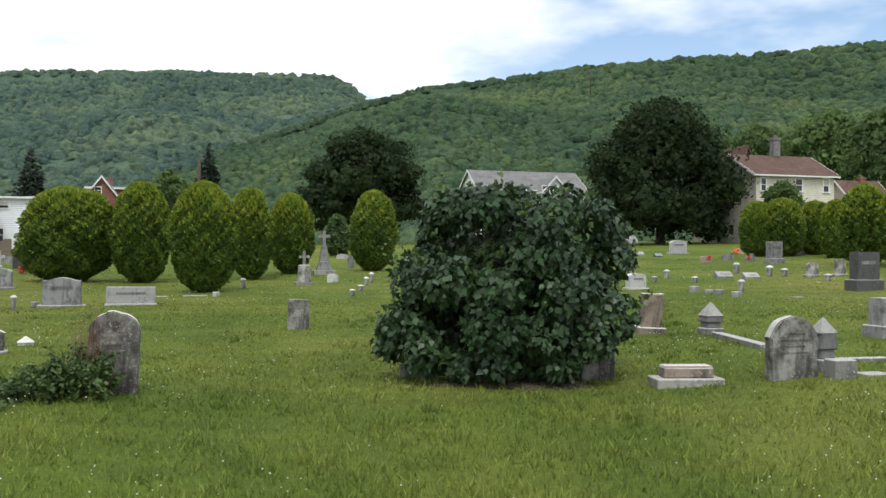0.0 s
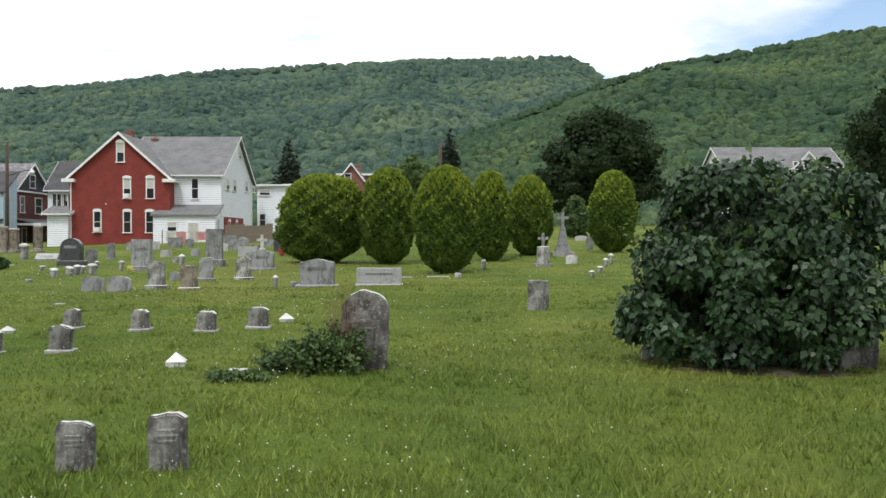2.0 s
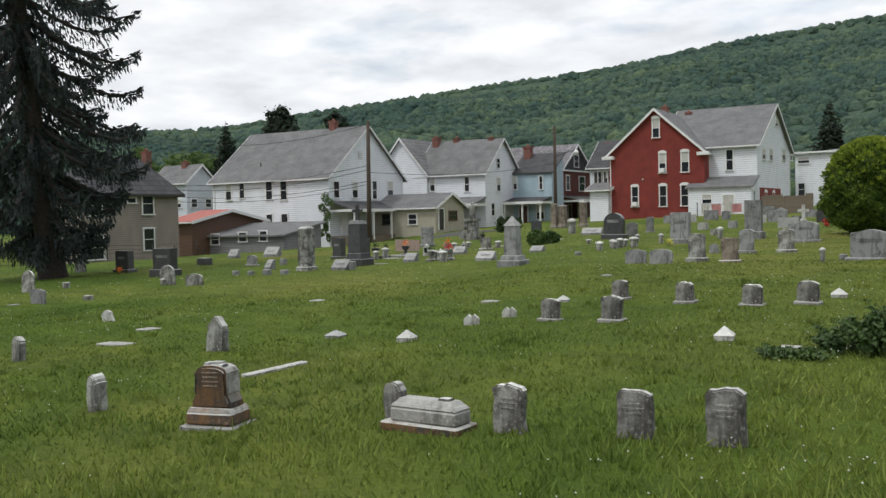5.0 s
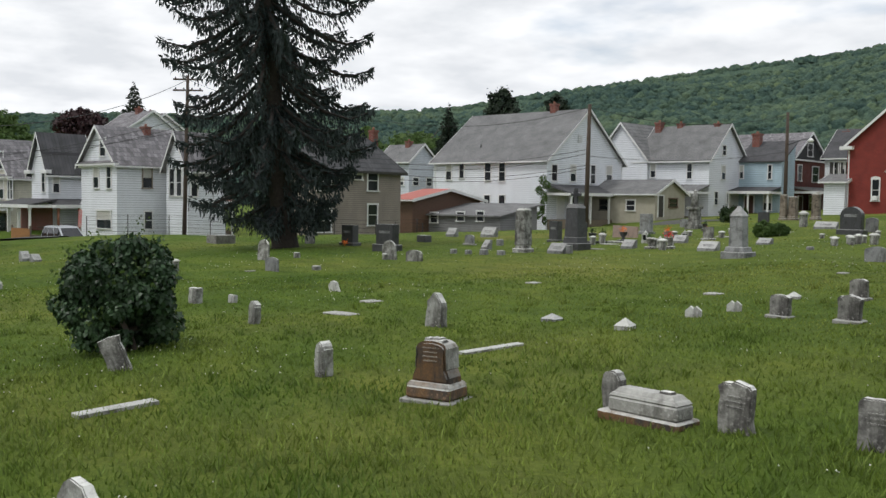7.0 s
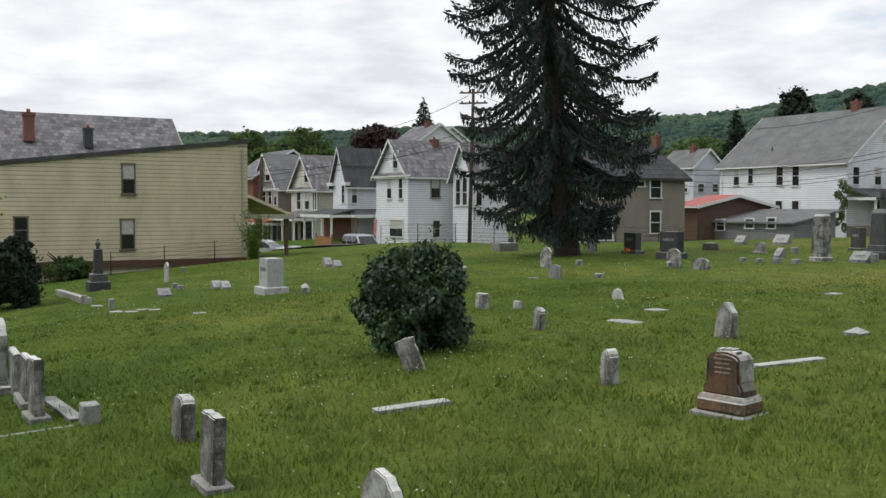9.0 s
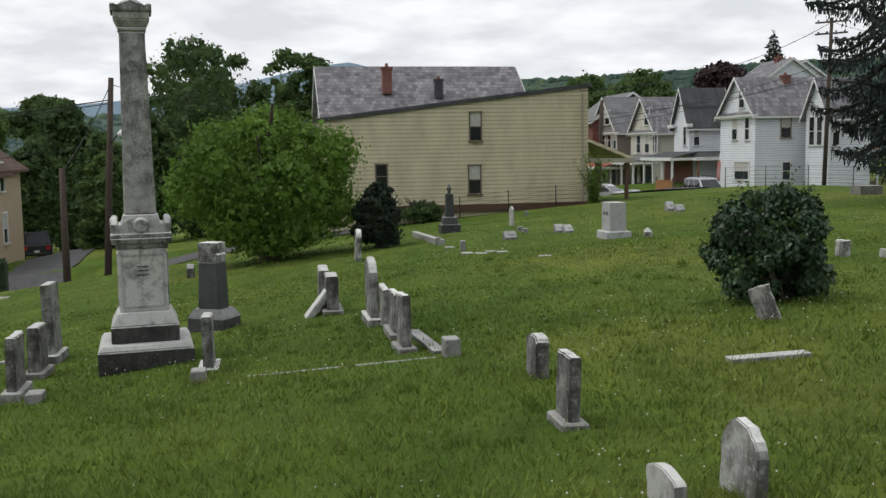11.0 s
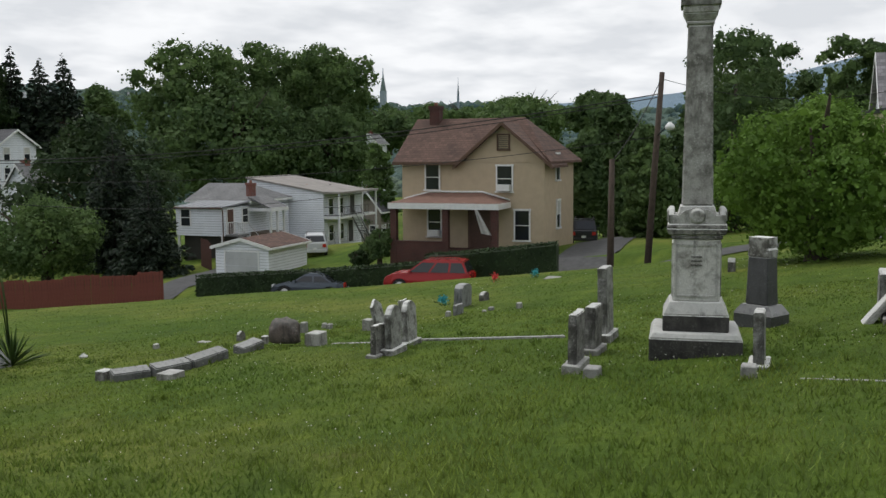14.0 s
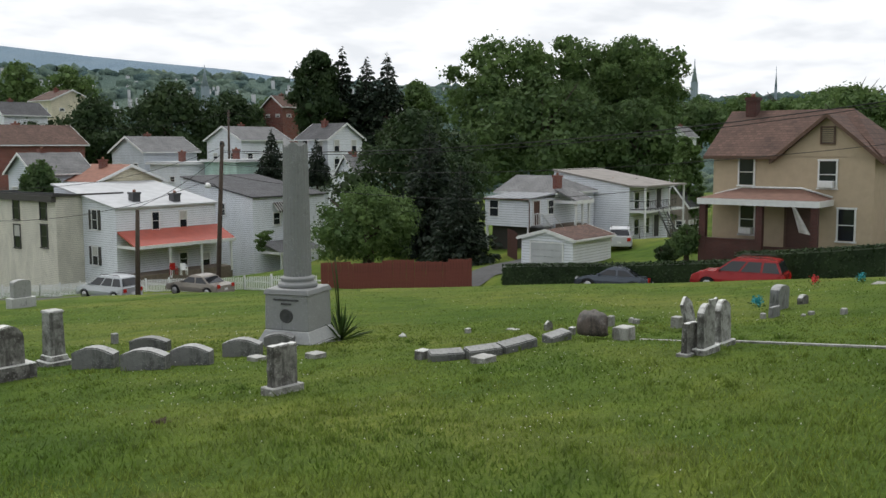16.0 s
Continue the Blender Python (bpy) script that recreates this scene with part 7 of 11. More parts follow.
window(taupe, "E", 0.37, 0.30, 1.80, 1.47)
chimney(taupe, -3.0, 8.0, 6.5, 0.5, 1.3)
rb = house("gabled_house", -78.03, 18.42, -1.42, 5.85, 6.37, 5.63, "white two-storey house with a patterned slate roof", "white_siding", "slate", 2.90, "y")
window(rb, "S", 2.18, 6.21, 0.86, 1.33)
window(rb, "S", 3.30, 3.66, 0.83, 1.70)
window(rb, "S", 1.22, 3.63, 0.68, 1.67)
window(rb, "S", 2.03, 0.42, 2.31, 1.34)
window(rb, "E", 2.63, 3.71, 0.76, 1.55, trim="sandstone", blind=True)
window(rb, "E", 2.72, 0.40, 0.65, 1.33)
pediment(rb, "slate"); porch(rb, "E", 5.2, 9.5, 2.0, 0.2, 2.5, "roof_rust", 3, 0.4); chimney(rb, -2.6, 4.0, 7.6, 0.6, 1.2)
rbr = house("white_house", -74.69, 23.03, -1.40, 3.12, 3.50, 5.45, "narrow white house with dark-framed windows", "white_siding", "slate", 2.60, "y")
window(rbr, "S", 2.22, 3.09, 0.70, 2.07)
window(rbr, "S", 1.18, 3.08, 0.69, 2.05)
window(rbr, "E", 0.58, 3.06, 0.53, 1.89)
rc = house("gabled_house", -86.92, 14.88, -2.02, 3.18, 3.75, 5.82, "white gabled house with a dark roof", "white_siding", "shingle_dark", 3.00, "y")
window(rc, "S", 0.84, 3.87, 0.56, 1.60)
window(rc, "E", 0.67, 3.85, 0.51, 1.50)
cornice_returns(rc, 3.18); porch(rc, "S", -1.5, 5.0, 2.2, 0.3, 2.5, "shingle_dark", 4, 0.5); porch(rc, "E", -0.3, 5.6, 2.2, 0.3, 2.5, "shingle_dark", 4, 0.5, post_mat="roof_rust")
rd = house("gabled_house", -94.29, 12.98, -2.55, 6.39, 9.00, 5.79, "cream gabled house with a slate roof", "cream_pale", "slate", 3.20, "y")
window(rd, "S", 2.15, 6.47, 1.17, 1.49)
window(rd, "S", 4.22, 3.77, 1.05, 1.72)
window(rd, "S", 2.04, 3.77, 1.09, 1.68)
window(rd, "S", 0.11, 3.76, 0.97, 1.65)
# dark door and wide window added to stand for the deep porch shade
pediment(rd, "slate"); door(rd, "S", 4.9, 0.3, mat="dark_trim"); window(rd, "S", 2.2, 0.9, 2.6, 1.4, "dark_trim"); downspout(rd, "S", 0.1, 0.0, 5.5); porch(rd, "S", 0.0, 6.4, 2.2, 0.3, 2.6, "shingle_grey", 3, 0.6)
re = house("gabled_house", -101.69, 10.08, -3.09, 7.59, 9.00, 6.51, "taupe gabled house with a grey roof", "taupe_siding", "shingle_grey", 3.60, "y")
window(re, "S", 2.92, 7.33, 1.40, 1.37)
window(re, "S", 4.05, 4.76, 1.02, 1.77)
window(re, "S", 2.25, 4.75, 0.99, 1.74)
window(re, "S", 0.60, 4.74, 0.96, 1.71)
# dark door and window added here too, darkening the wall beneath the porch
pediment(re, "shingle_grey"); door(re, "S", 3.6, 0.3, mat="dark_trim"); window(re, "S", 1.2, 0.9, 2.0, 1.4, "dark_trim"); downspout(re, "S", 0.1, 0.0, 6.2); porch(re, "S", -2.5, 4.5, 2.6, 0.3, 2.6, "red_roof", 3, 0.8)
rf = house("brick_house", -105.90, 7.83, -3.55, 7.18, 9.00, 8.17, "brick house with a grey roof", "brick", "shingle_grey", 3.00, "x")
# door and dark-framed window added to deepen the shade behind the posts
bm = bmesh.new(); box(bm, -2.2, -0.05, 0.2, 6.0, 0.08, 2.5); part("porch_wall", bm, M["brick"], rc, "red brick wall under the porch"); door(rc, "S", 3.2, 0.3); window(rc, "S", 1.2, 0.9, 0.9, 1.3, "dark_trim")
cream = house("cream_building", -46.34, -10.30, -1.50, 9.00, 14.19, 6.24, "long cream clapboard building with a sloping flat roof", "cream_siding", "shingle_dark", 0.30, "front", flat_fall=1.7, over=0.12, slab=0.2, trim="dark_trim")
window(cream, "E", 8.30, 3.64, 0.53, 1.34, trim="wood", fr=0.06)
window(cream, "E", 8.23, 0.99, 0.56, 1.36, trim="wood", fr=0.06)
window(cream, "E", 3.54, 1.38, 0.51, 1.09, trim="wood", fr=0.06)
bm = bmesh.new(); box(bm, 0.12, 7.09, 0.1, 0.1, 14.0, 0.35); part("foundation", bm, M["brown_trim"], cream)
porch(cream, "N", 0.2, 5.0, 2.2, 0.5, 2.15, "cream_siding", 2, 1.0, trim="cream_wall", deck=False, post_mat="brown_trim")
louvre(cream, "E", 4.9, 5.6, 0.2, 0.12); downspout(cream, "E", 13.9, 0.4, 5.9, "cream_wall")
slate = house("slate_roofed_house", -58.81, -11.94, -2.59, 9.00, 12.86, 6.43, "long house with a patterned slate roof behind the cream building", "white_siding", "slate", 3.30, "y")
chimney(slate, -1.8, 4.08, 7.9, 0.6, 1.7); chimney(slate, -1.5, 7.36, 7.6, 0.5, 1.2, "granite_dark")
bei = house("stucco_house", -46.43, -36.72, -3.80, 7.30, 8.95, 4.72, "tan stucco two-storey house with a brown shingle roof", "stucco", "shingle_brown", 2.70, "y", trim="brown_trim", over=0.45, hip=2.2, south_gable=True, cross_gable=(6.47, 2.62, 2.2))
window(bei, "E", 1.99, 3.09, 0.83, 1.45, trim="white_paint")
window(bei, "E", 6.53, 3.02, 0.88, 1.43, trim="white_paint", unit_ac=True)
window(bei, "E", 7.60, 0.15, 0.84, 1.70, trim="white_paint")
window(bei, "E", 2.10, 0.26, 0.79, 1.69, trim="white_paint", unit_ac=True)
window(bei, "N", 3.0, 3.62, 0.8, 1.5); window(bei, "N", 3.2, 0.7, 0.8, 1.6)
gable_front(bei, 6.47, 2.62, 4.72, 2.2)
chimney(bei, -3.4, 0.95, 6.52, 0.65, 1.7, "brick_dark")
stucco_porch(bei, 0.15, 6.85)
door(bei, "E", 5.1, -0.4, 1.45, 2.25, trim="brown_trim")
w16 = house("white_house", -22.46, -88.70, -9.14, 10.11, 9.38, 5.69, "white clapboard house with a pale flat roof and red porch roof", "white_siding", "roof_pale", 0.30, "front", flat_fall=-1.7, over=0.2)
window(w16, "E", 2.29, 4.08, 0.75, 1.60, shutters="dark_trim")
window(w16, "E", 6.29, 3.86, 0.79, 1.58, shutters="dark_trim")
window(w16, "E", 2.20, 1.04, 0.80, 1.78, shutters="dark_trim")
window(w16, "E", 6.18, 0.85, 0.80, 1.50, shutters="dark_trim")
window(w16, "N", 3.78, 3.78, 0.65, 1.40)
window(w16, "N", 6.60, 3.75, 0.69, 1.37)
window(w16, "N", 6.49, 0.46, 0.75, 1.01)
window(w16, "N", 8.87, 0.15, 0.84, 1.11)
porch(w16, "N", 0.3, 10.11, 2.2, 0.2, 2.5, "red_roof", 4, 1.1); chimney(w16, -3.0, 7.6, 5.6, 0.7, 1.3, "granite_dark"); chimney(w16, -6.5, 8.4, 5.3, 0.7, 1.4, "granite_dark")
w17 = house("white_house", -35.49, -92.01, -10.94, 9.11, 10.41, 7.81, "white clapboard house with a low grey roof", "white_siding", "shingle_dark", 0.30, "front", flat_fall=-1.7, over=0.2)
window(w17, "E", 6.05, 6.11, 0.69, 1.04)
window(w17, "N", 2.81, 5.22, 0.75, 1.04)
chimney(w17, -4.0, 6.5, 6.6, 0.8, 1.7, "granite_dark"); chimney(w17, -1.5, 1.0, 7.0, 0.7, 1.5); awning(w17, "N", 3.10, 7.29, 1.5)
porch(w17, "N", 1.0, 6.0, 2.5, 0.2, 2.7, "shingle_grey", 2, 0.8)
w18 = house("cream_rowhouse", -18.15, -95.38, -8.71, 6.0, 12.00, 6.37, "cream clapboard row house with a dark cornice", "cream_pale", "shingle_dark", 0.20, "flat", flat_fall=0.5, over=0.25, trim="dark_trim")
window(w18, "E", 5.52, 4.07, 1.0, 1.92, trim="dark_trim")
window(w18, "E", 5.52, 1.59, 1.0, 1.93, trim="dark_trim")
window(w18, "E", 10.06, 4.27, 1.0, 1.86, trim="dark_trim")
window(w18, "E", 10.06, 1.87, 1.0, 1.87, trim="dark_trim")
bm = bmesh.new(); box(bm, 0.2, 6.0, 5.75, 0.4, 12.3, 0.5); part("cornice", bm, M["dark_trim"], w18)
gar2 = house("garage", -42.07, -48.86, -6.59, 4.99, 3.98, 2.1, "small white clapboard garage with a brown shingle roof", "white_siding", "shingle_brown", 0.52, "x", over=0.2, slab=0.1)
bm = bmesh.new(); [box(bm, 0.03, 1.99, 0.03 + 0.44 * i, 0.04, 2.4, 0.42) for i in range(4)]; gd = part("garage_door", bm, M["roof_pale"], gar2)
bm = bmesh.new(); [box(bm, 0.04, 1.99 + q, 0, 0.06, 0.1, 1.9) for q in (-1.26, 1.26)]; box(bm, 0.04, 1.99, 1.8, 0.06, 2.42, 0.1); part("door_frame", bm, M["white_paint"], gd)
balc = house("white_house", -58.25, -63.16, -6.5, 7.8, 7.4, 4.62, "white clapboard house with stacked back balconies", "white_siding", "roof_tan", 0.30, "front", flat_fall=-1.2, over=0.12)
balcony(balc, 0.1, 7.6, 2.42, 4.57)
window(balc, "N", 1.3, 2.75, 0.85, 1.3); window(balc, "N", 1.3, 0.5, 0.85, 1.3)
window(balc, "N", 3.2, 2.75, 0.85, 1.3); window(balc, "N", 3.2, 0.5, 0.85, 1.3)
door(balc, "N", 5.4, 2.48, 0.95, 1.75, mat="dark_trim"); door(balc, "N", 5.0, 0.1, 0.95, 1.9, mat="dark_trim")
chimney(balc, -2.6, 4.4, 4.55, 0.5, 0.5, "granite_dark")
for q in (2.4, 5.2):
    bm = bmesh.new(); box(bm, -5.5, q, 4.6, 0.14, 0.14, 0.55); part("vent_pipe", bm, M["iron"], balc)
gr = house("white_house", -51.68, -62.9, -5.74, 6.2, 5.6, 3.5, "white clapboard house with a grey roof and railed back porch", "white_siding", "shingle_grey", 1.3, "y", over=0.28, hip=1.9, south_gable=True)
porch(gr, "N", 0.1, 2.4, 1.8, 1.0, 1.95, "shingle_grey", 3, 0.9, rail=True); chimney(gr, -0.8, 5.3, 3.4, 0.55, 1.5)
back_wing(gr, 3.74, 1.35, 5.58)
h0 = house("yellow_house", 35.95, 87.93, 4.67, 8.11, 8.00, 4.56, "pale cream house with a brown roof and red brick side", "cream_pale", "shingle_brown", 2.00, "x")
window(h0, "S", 7.37, 3.08, 0.46, 1.06)
window(h0, "S", 3.73, 3.12, 0.65, 1.02)
window(h0, "S", 0.88, 3.09, 0.54, 1.14)
chimney(h0, -3.5, 4.0, 6.6, 0.7, 1.8, "granite")
h0b = house("yellow_house", 30.18, 92.17, 4.76, 2.14, 8.00, 4.78, "steep gabled wing of pale stucco with brown trim", "cream_wall", "shingle_brown", 2.80, "y", trim="brown_trim")
gab = house("white_house", 16.20, 124.91, 7.18, 3.21, 8.00, 3.09, "white house with a broad porch and grey roof", "white_siding", "shingle_grey", 1.70, "y")
window(gab, "S", 2.91, 2.80, 0.93, 0.80)
gabl = house("white_house", 19.10, 128.54, 6.60, 14.80, 9.00, 3.94, "long white house with a grey shingle roof", "white_siding", "shingle_grey", 2.60, "x")
lw = house("white_building", -40.44, 96.78, 2.89, 4.37, 10.00, 4.40, "long low white building with a flat roof", "white_siding", "roof_pale", 0.30, "flat", flat_fall=0.3)
window(lw, "S", 3.55, 3.29, 1.06, 0.54)
window(lw, "S", 3.78, -0.02, 0.59, 1.20)
bg = house("brick_house", -37.96, 111.62, 4.81, 3.12, 8.00, 3.77, "small red brick house with a white gable trim", "brick", "shingle_dark", 2.00, "y")
window(bg, "S", 1.98, 3.82, 0.68, 0.69)

dense_shrub("arborvitae", -11.50, 29.79, [(0.48, 0.00), (1.16, 0.38), (1.36, 1.01), (1.36, 1.67), (1.22, 2.25), (0.90, 2.66), (0.49, 2.84), (0.03, 2.89)], "arbor", "clipped rounded arborvitae, yellow-green at the top", "tree", 1, 30000, 0.1, "arborvitae row", old="arbor_inner", wobble=0.16)
dense_shrub("arborvitae", -9.14, 29.54, [(0.22, 0.00), (0.61, 0.31), (0.83, 0.87), (0.87, 1.56), (0.78, 2.24), (0.57, 2.74), (0.33, 3.02), (0.02, 3.11)], "arbor", "clipped rounded arborvitae, yellow-green at the top", "tree", 2, 20000, 0.09, "arborvitae row", old="arbor_inner")
dense_shrub("arborvitae", -6.11, 25.08, [(0.21, 0.00), (0.59, 0.29), (0.80, 0.81), (0.84, 1.45), (0.76, 2.08), (0.55, 2.54), (0.32, 2.80), (0.02, 2.89)], "arbor", "clipped rounded arborvitae, yellow-green at the top", "tree", 3, 28000, 0.085, "arborvitae row", old="arbor_inner")
dense_shrub("arborvitae", -6.28, 32.03, [(0.17, 0.00), (0.48, 0.31), (0.65, 0.86), (0.68, 1.53), (0.61, 2.20), (0.45, 2.69), (0.26, 2.97), (0.01, 3.06)], "arbor", "clipped rounded arborvitae, yellow-green at the top", "tree", 4, 14000, 0.11, "arborvitae row", old="arbor_inner")
dense_shrub("arborvitae", -5.38, 34.80, [(0.20, 0.00), (0.55, 0.29), (0.75, 0.81), (0.79, 1.45), (0.72, 2.09), (0.53, 2.55), (0.30, 2.81), (0.02, 2.90)], "arbor", "clipped rounded arborvitae, yellow-green at the top", "tree", 5, 14000, 0.11, "arborvitae row", old="arbor_inner")
dense_shrub("arborvitae", -2.59, 37.52, [(0.22, 0.00), (0.62, 0.31), (0.84, 0.88), (0.89, 1.57), (0.79, 2.25), (0.58, 2.75), (0.33, 3.04), (0.02, 3.13)], "arbor", "clipped rounded arborvitae, yellow-green at the top", "tree", 6, 14000, 0.11, "arborvitae row", old="arbor_inner")
dense_shrub("arborvitae", 16.20, 48.99, [(0.32, 0.00), (0.69, 0.33), (0.82, 1.12), (0.79, 1.81), (0.66, 2.34), (0.40, 2.68), (0.02, 2.79)], "arbor", "clipped yellow-green arborvitae at the lawn edge", "tree", 20, 9500, 0.15, "arborvitae hedge", old="arbor_inner")
dense_shrub("arborvitae", 17.45, 48.86, [(0.41, 0.00), (0.87, 0.35), (1.03, 1.17), (1.00, 1.91), (0.83, 2.46), (0.50, 2.81), (0.02, 2.93)], "arbor", "clipped yellow-green arborvitae at the lawn edge", "tree", 21, 9500, 0.15, "arborvitae hedge", old="arbor_inner")
dense_shrub("arborvitae", 19.32, 49.47, [(0.33, 0.00), (0.72, 0.33), (0.85, 1.10), (0.82, 1.79), (0.68, 2.31), (0.41, 2.64), (0.02, 2.75)], "arbor", "clipped yellow-green arborvitae at the lawn edge", "tree", 22, 9500, 0.15, "arborvitae hedge", old="arbor_inner")
dense_shrub("arborvitae", 18.93, 45.81, [(0.29, 0.00), (0.61, 0.33), (0.72, 1.10), (0.70, 1.79), (0.58, 2.32), (0.34, 2.65), (0.02, 2.76)], "arbor", "clipped yellow-green arborvitae at the lawn edge", "tree", 23, 9500, 0.15, "arborvitae hedge", old="arbor_inner")
dense_shrub("arborvitae", 16.47, 37.12, [(0.37, 0.00), (0.77, 0.37), (0.92, 1.22), (0.88, 1.99), (0.73, 2.57), (0.44, 2.93), (0.02, 3.06)], "arbor", "clipped yellow-green arborvitae at the lawn edge", "tree", 24, 9500, 0.15, "arborvitae hedge", old="arbor_inner")
dense_shrub("arborvitae", 16.81, 34.63, [(0.32, 0.00), (0.69, 0.35), (0.82, 1.17), (0.79, 1.89), (0.65, 2.45), (0.39, 2.80), (0.02, 2.91)], "arbor", "clipped yellow-green arborvitae at the lawn edge", "tree", 25, 9500, 0.15, "arborvitae hedge", old="arbor_inner")
broad_tree("maple", 20.44, 89.67, 14.59, 16.24, "maple_dark", "large dark maple with a broad dense crown", 31, 26000, 0.62, low=0.05, z=2.40)
broad_tree("maple", -8.51, 104.57, 12.85, 15.13, "maple_dark", "dark spreading maple behind the hedges", 32, 14000, 0.7, low=0.1, z=2.82)
broad_tree("tree", -32.80, 115.32, 9.28, 6.71, "tree_green", "green tree behind the hedges", 33, 5000, 0.7, low=0.1, z=2.71)
conifer_tree("conifer", -27.17, 111.64, 12.10, 6.21, "dark conifer behind the hedges", "conifer", 34, 2.75, 4600, 0.75)
conifer_tree("conifer", -46.46, 108.34, 11.21, 7.12, "dark conifer behind a white building", "conifer", 35, 2.60, 4600, 0.70)
broad_tree("tree", 52.47, 129.79, 17.59, 18.12, "tree_green", "trees behind the yellow house", 36, 9000, 0.9, low=0.1, z=4.58)
broad_tree("tree", 46.69, 142.53, 17.22, 16.76, "tree_mid", "trees behind the yellow house", 37, 8000, 0.9, low=0.1, z=4.80)
broad_tree("tree", 49.93, 109.12, 16.08, 10.59, "tree_mid", "tree by the yellow house", 38, 8000, 0.8, low=0.1, z=2.87)
broad_tree("bush", 28.79, 81.02, 3.53, 3.95, "tree_green", "round green bush by the house", 39, 3500, 0.35, low=0.0, z=4.78)
broad_tree("bush", -6.43, 59.57, 2.63, 2.12, "tree_mid", "dark rounded shrub beside a monument", 40, 3500, 0.3, low=0.0, z=1.62)
weeping_spruce("spruce", -33.22, 13.86, 25.97, [(1.0, 2.2), (1.7, 3.0), (2.6, 3.6), (3.6, 4.0), (9.0, 3.95), (12.0, 3.7), (18.0, 2.6), (26.0, 0.3)], "tall blue-grey spruce with hanging boughs and a bare trunk foot", 50, (5.2, -27.0))
broad_tree("tree", -93.83, 66.76, 9.69, 5.41, "conifer", "dark pine behind the white duplex", 51, 3000, 0.6, low=0.2, z=5.37)
broad_tree("tree", -92.35, 73.70, 8.88, 5.21, "conifer", "dark pine behind the white duplex", 52, 3000, 0.6, low=0.2, z=5.54)
conifer_tree("conifer", -94.84, 59.89, 9.01, 5.34, "dark conifer behind the white duplex", "conifer", 53, 3.88, 4600, 0.56)
conifer_tree("conifer", -121.36, 30.78, 9.33, 6.75, "conifer behind the gabled houses", "conifer", 54, 6.32, 4600, 0.58)
broad_tree("copper_beech", -122.69, 24.96, 5.97, 7.72, "beech", "dark copper beech behind the gabled houses", 55, 5000, 0.6, low=0.1, z=6.29)
broad_tree("tree", -198.60, 25.33, 11.10, 16.47, "tree_green", "low green trees on the skyline", 56, 4000, 1.2, low=0.0, z=6.68)
broad_tree("tree", -229.64, 16.13, 12.38, 14.88, "tree_green", "low green trees on the skyline", 57, 4000, 1.2, low=0.0, z=7.34)
broad_tree("tree", -180.82, 107.12, 8.33, 18.53, "tree_green", "far green trees beyond the houses", 58, 4000, 1.2, low=0.0, z=8.25)
broad_tree("tree", -168.74, 87.70, 8.62, 6.71, "tree_green", "far green tree beyond the houses", 59, 3000, 1.0, low=0.0, z=7.45)
broad_tree("shade_tree", -29.53, -7.89, 4.95, 6.7, "tree_light", "bright green shrubby tree with low spreading branches", 60, 30000, 0.2, blobs=34, low=0.03)
broad_tree("dark_shrub", -28.56, -4.30, 2.0, 1.75, "conifer", "dark upright evergreen shrub", 61, 7000, 0.14, low=0.0, bark="bark_dark")
broad_tree("tree", -80.54, -27.86, 17.88, 10.00, "tree_mid", "leafy tree beyond the lawn", 62, 7000, 0.55, low=0.05, z=-6.33, full=0.62)
broad_tree("tree", -72.83, -28.56, 10.95, 5.51, "tree_mid", "leafy tree beyond the lawn", 63, 7000, 0.55, low=0.05, z=-5.68)
broad_tree("tree", -72.30, -34.81, 12.09, 6.12, "tree_mid", "leafy tree beyond the lawn", 64, 7000, 0.55, low=0.05, z=-5.84)
broad_tree("tree", -87.78, -20.76, 16.51, 6.35, "tree_green", "leafy tree beyond the lawn", 65, 7000, 0.55, low=0.05, z=-5.14, full=0.62)
broad_tree("tree", -56.95, -25.10, 6.36, 4.01, "tree_green", "leafy tree beyond the lawn", 66, 7000, 0.55, low=0.05, z=-4.55)
broad_tree("tree", -76.94, -22.68, 9.80, 6.12, "tree_mid", "leafy tree beyond the lawn", 67, 7000, 0.55, low=0.05, z=-4.43)
broad_tree("tree", -64.06, -33.42, 7.53, 3.81, "tree_mid", "leafy tree beyond the lawn", 68, 7000, 0.55, low=0.05, z=-4.65)
broad_tree("tree", -91.41, -30.01, 19.82, 10.73, "tree_mid", "tall leafy tree beyond the monument", 75, 11000, 0.55, low=0.05, z=-6.82, full=0.62)
broad_tree("tree", -90.17, -19.11, 16.27, 7.04, "tree_mid", "leafy tree behind the cream building", 76, 7000, 0.55, low=0.05, z=-5.23, full=0.62)
broad_tree("tree", -96.77, -25.95, 16.31, 7.06, "tree_mid", "leafy tree beyond the monument", 77, 7000, 0.55, low=0.05, z=-7.05, full=0.62)
broad_tree("tree", -84.58, -101.79, 19.75, 17.08, "tree_green", "leafy town tree below the cemetery", 80, 13000, 0.75, low=0.03, z=-3.19, full=0.62)
broad_tree("tree", -94.38, -98.37, 20.36, 16.00, "tree_green", "leafy town tree below the cemetery", 81, 12000, 0.75, low=0.03, z=-3.34, full=0.62)
broad_tree("tree", -99.03, -90.72, 20.47, 14.19, "tree_green", "leafy town tree below the cemetery", 82, 12000, 0.75, low=0.03, z=-4.01, full=0.62)
broad_tree("tree", -84.58, -93.84, 15.63, 24.46, "tree_mid", "leafy town tree below the cemetery", 83, 14000, 0.7, low=0.03, z=-4.82)
broad_tree("tree", -93.21, -85.23, 12.57, 14.08, "tree_mid", "leafy town tree below the cemetery", 84, 8000, 0.7, low=0.03, z=-4.77)
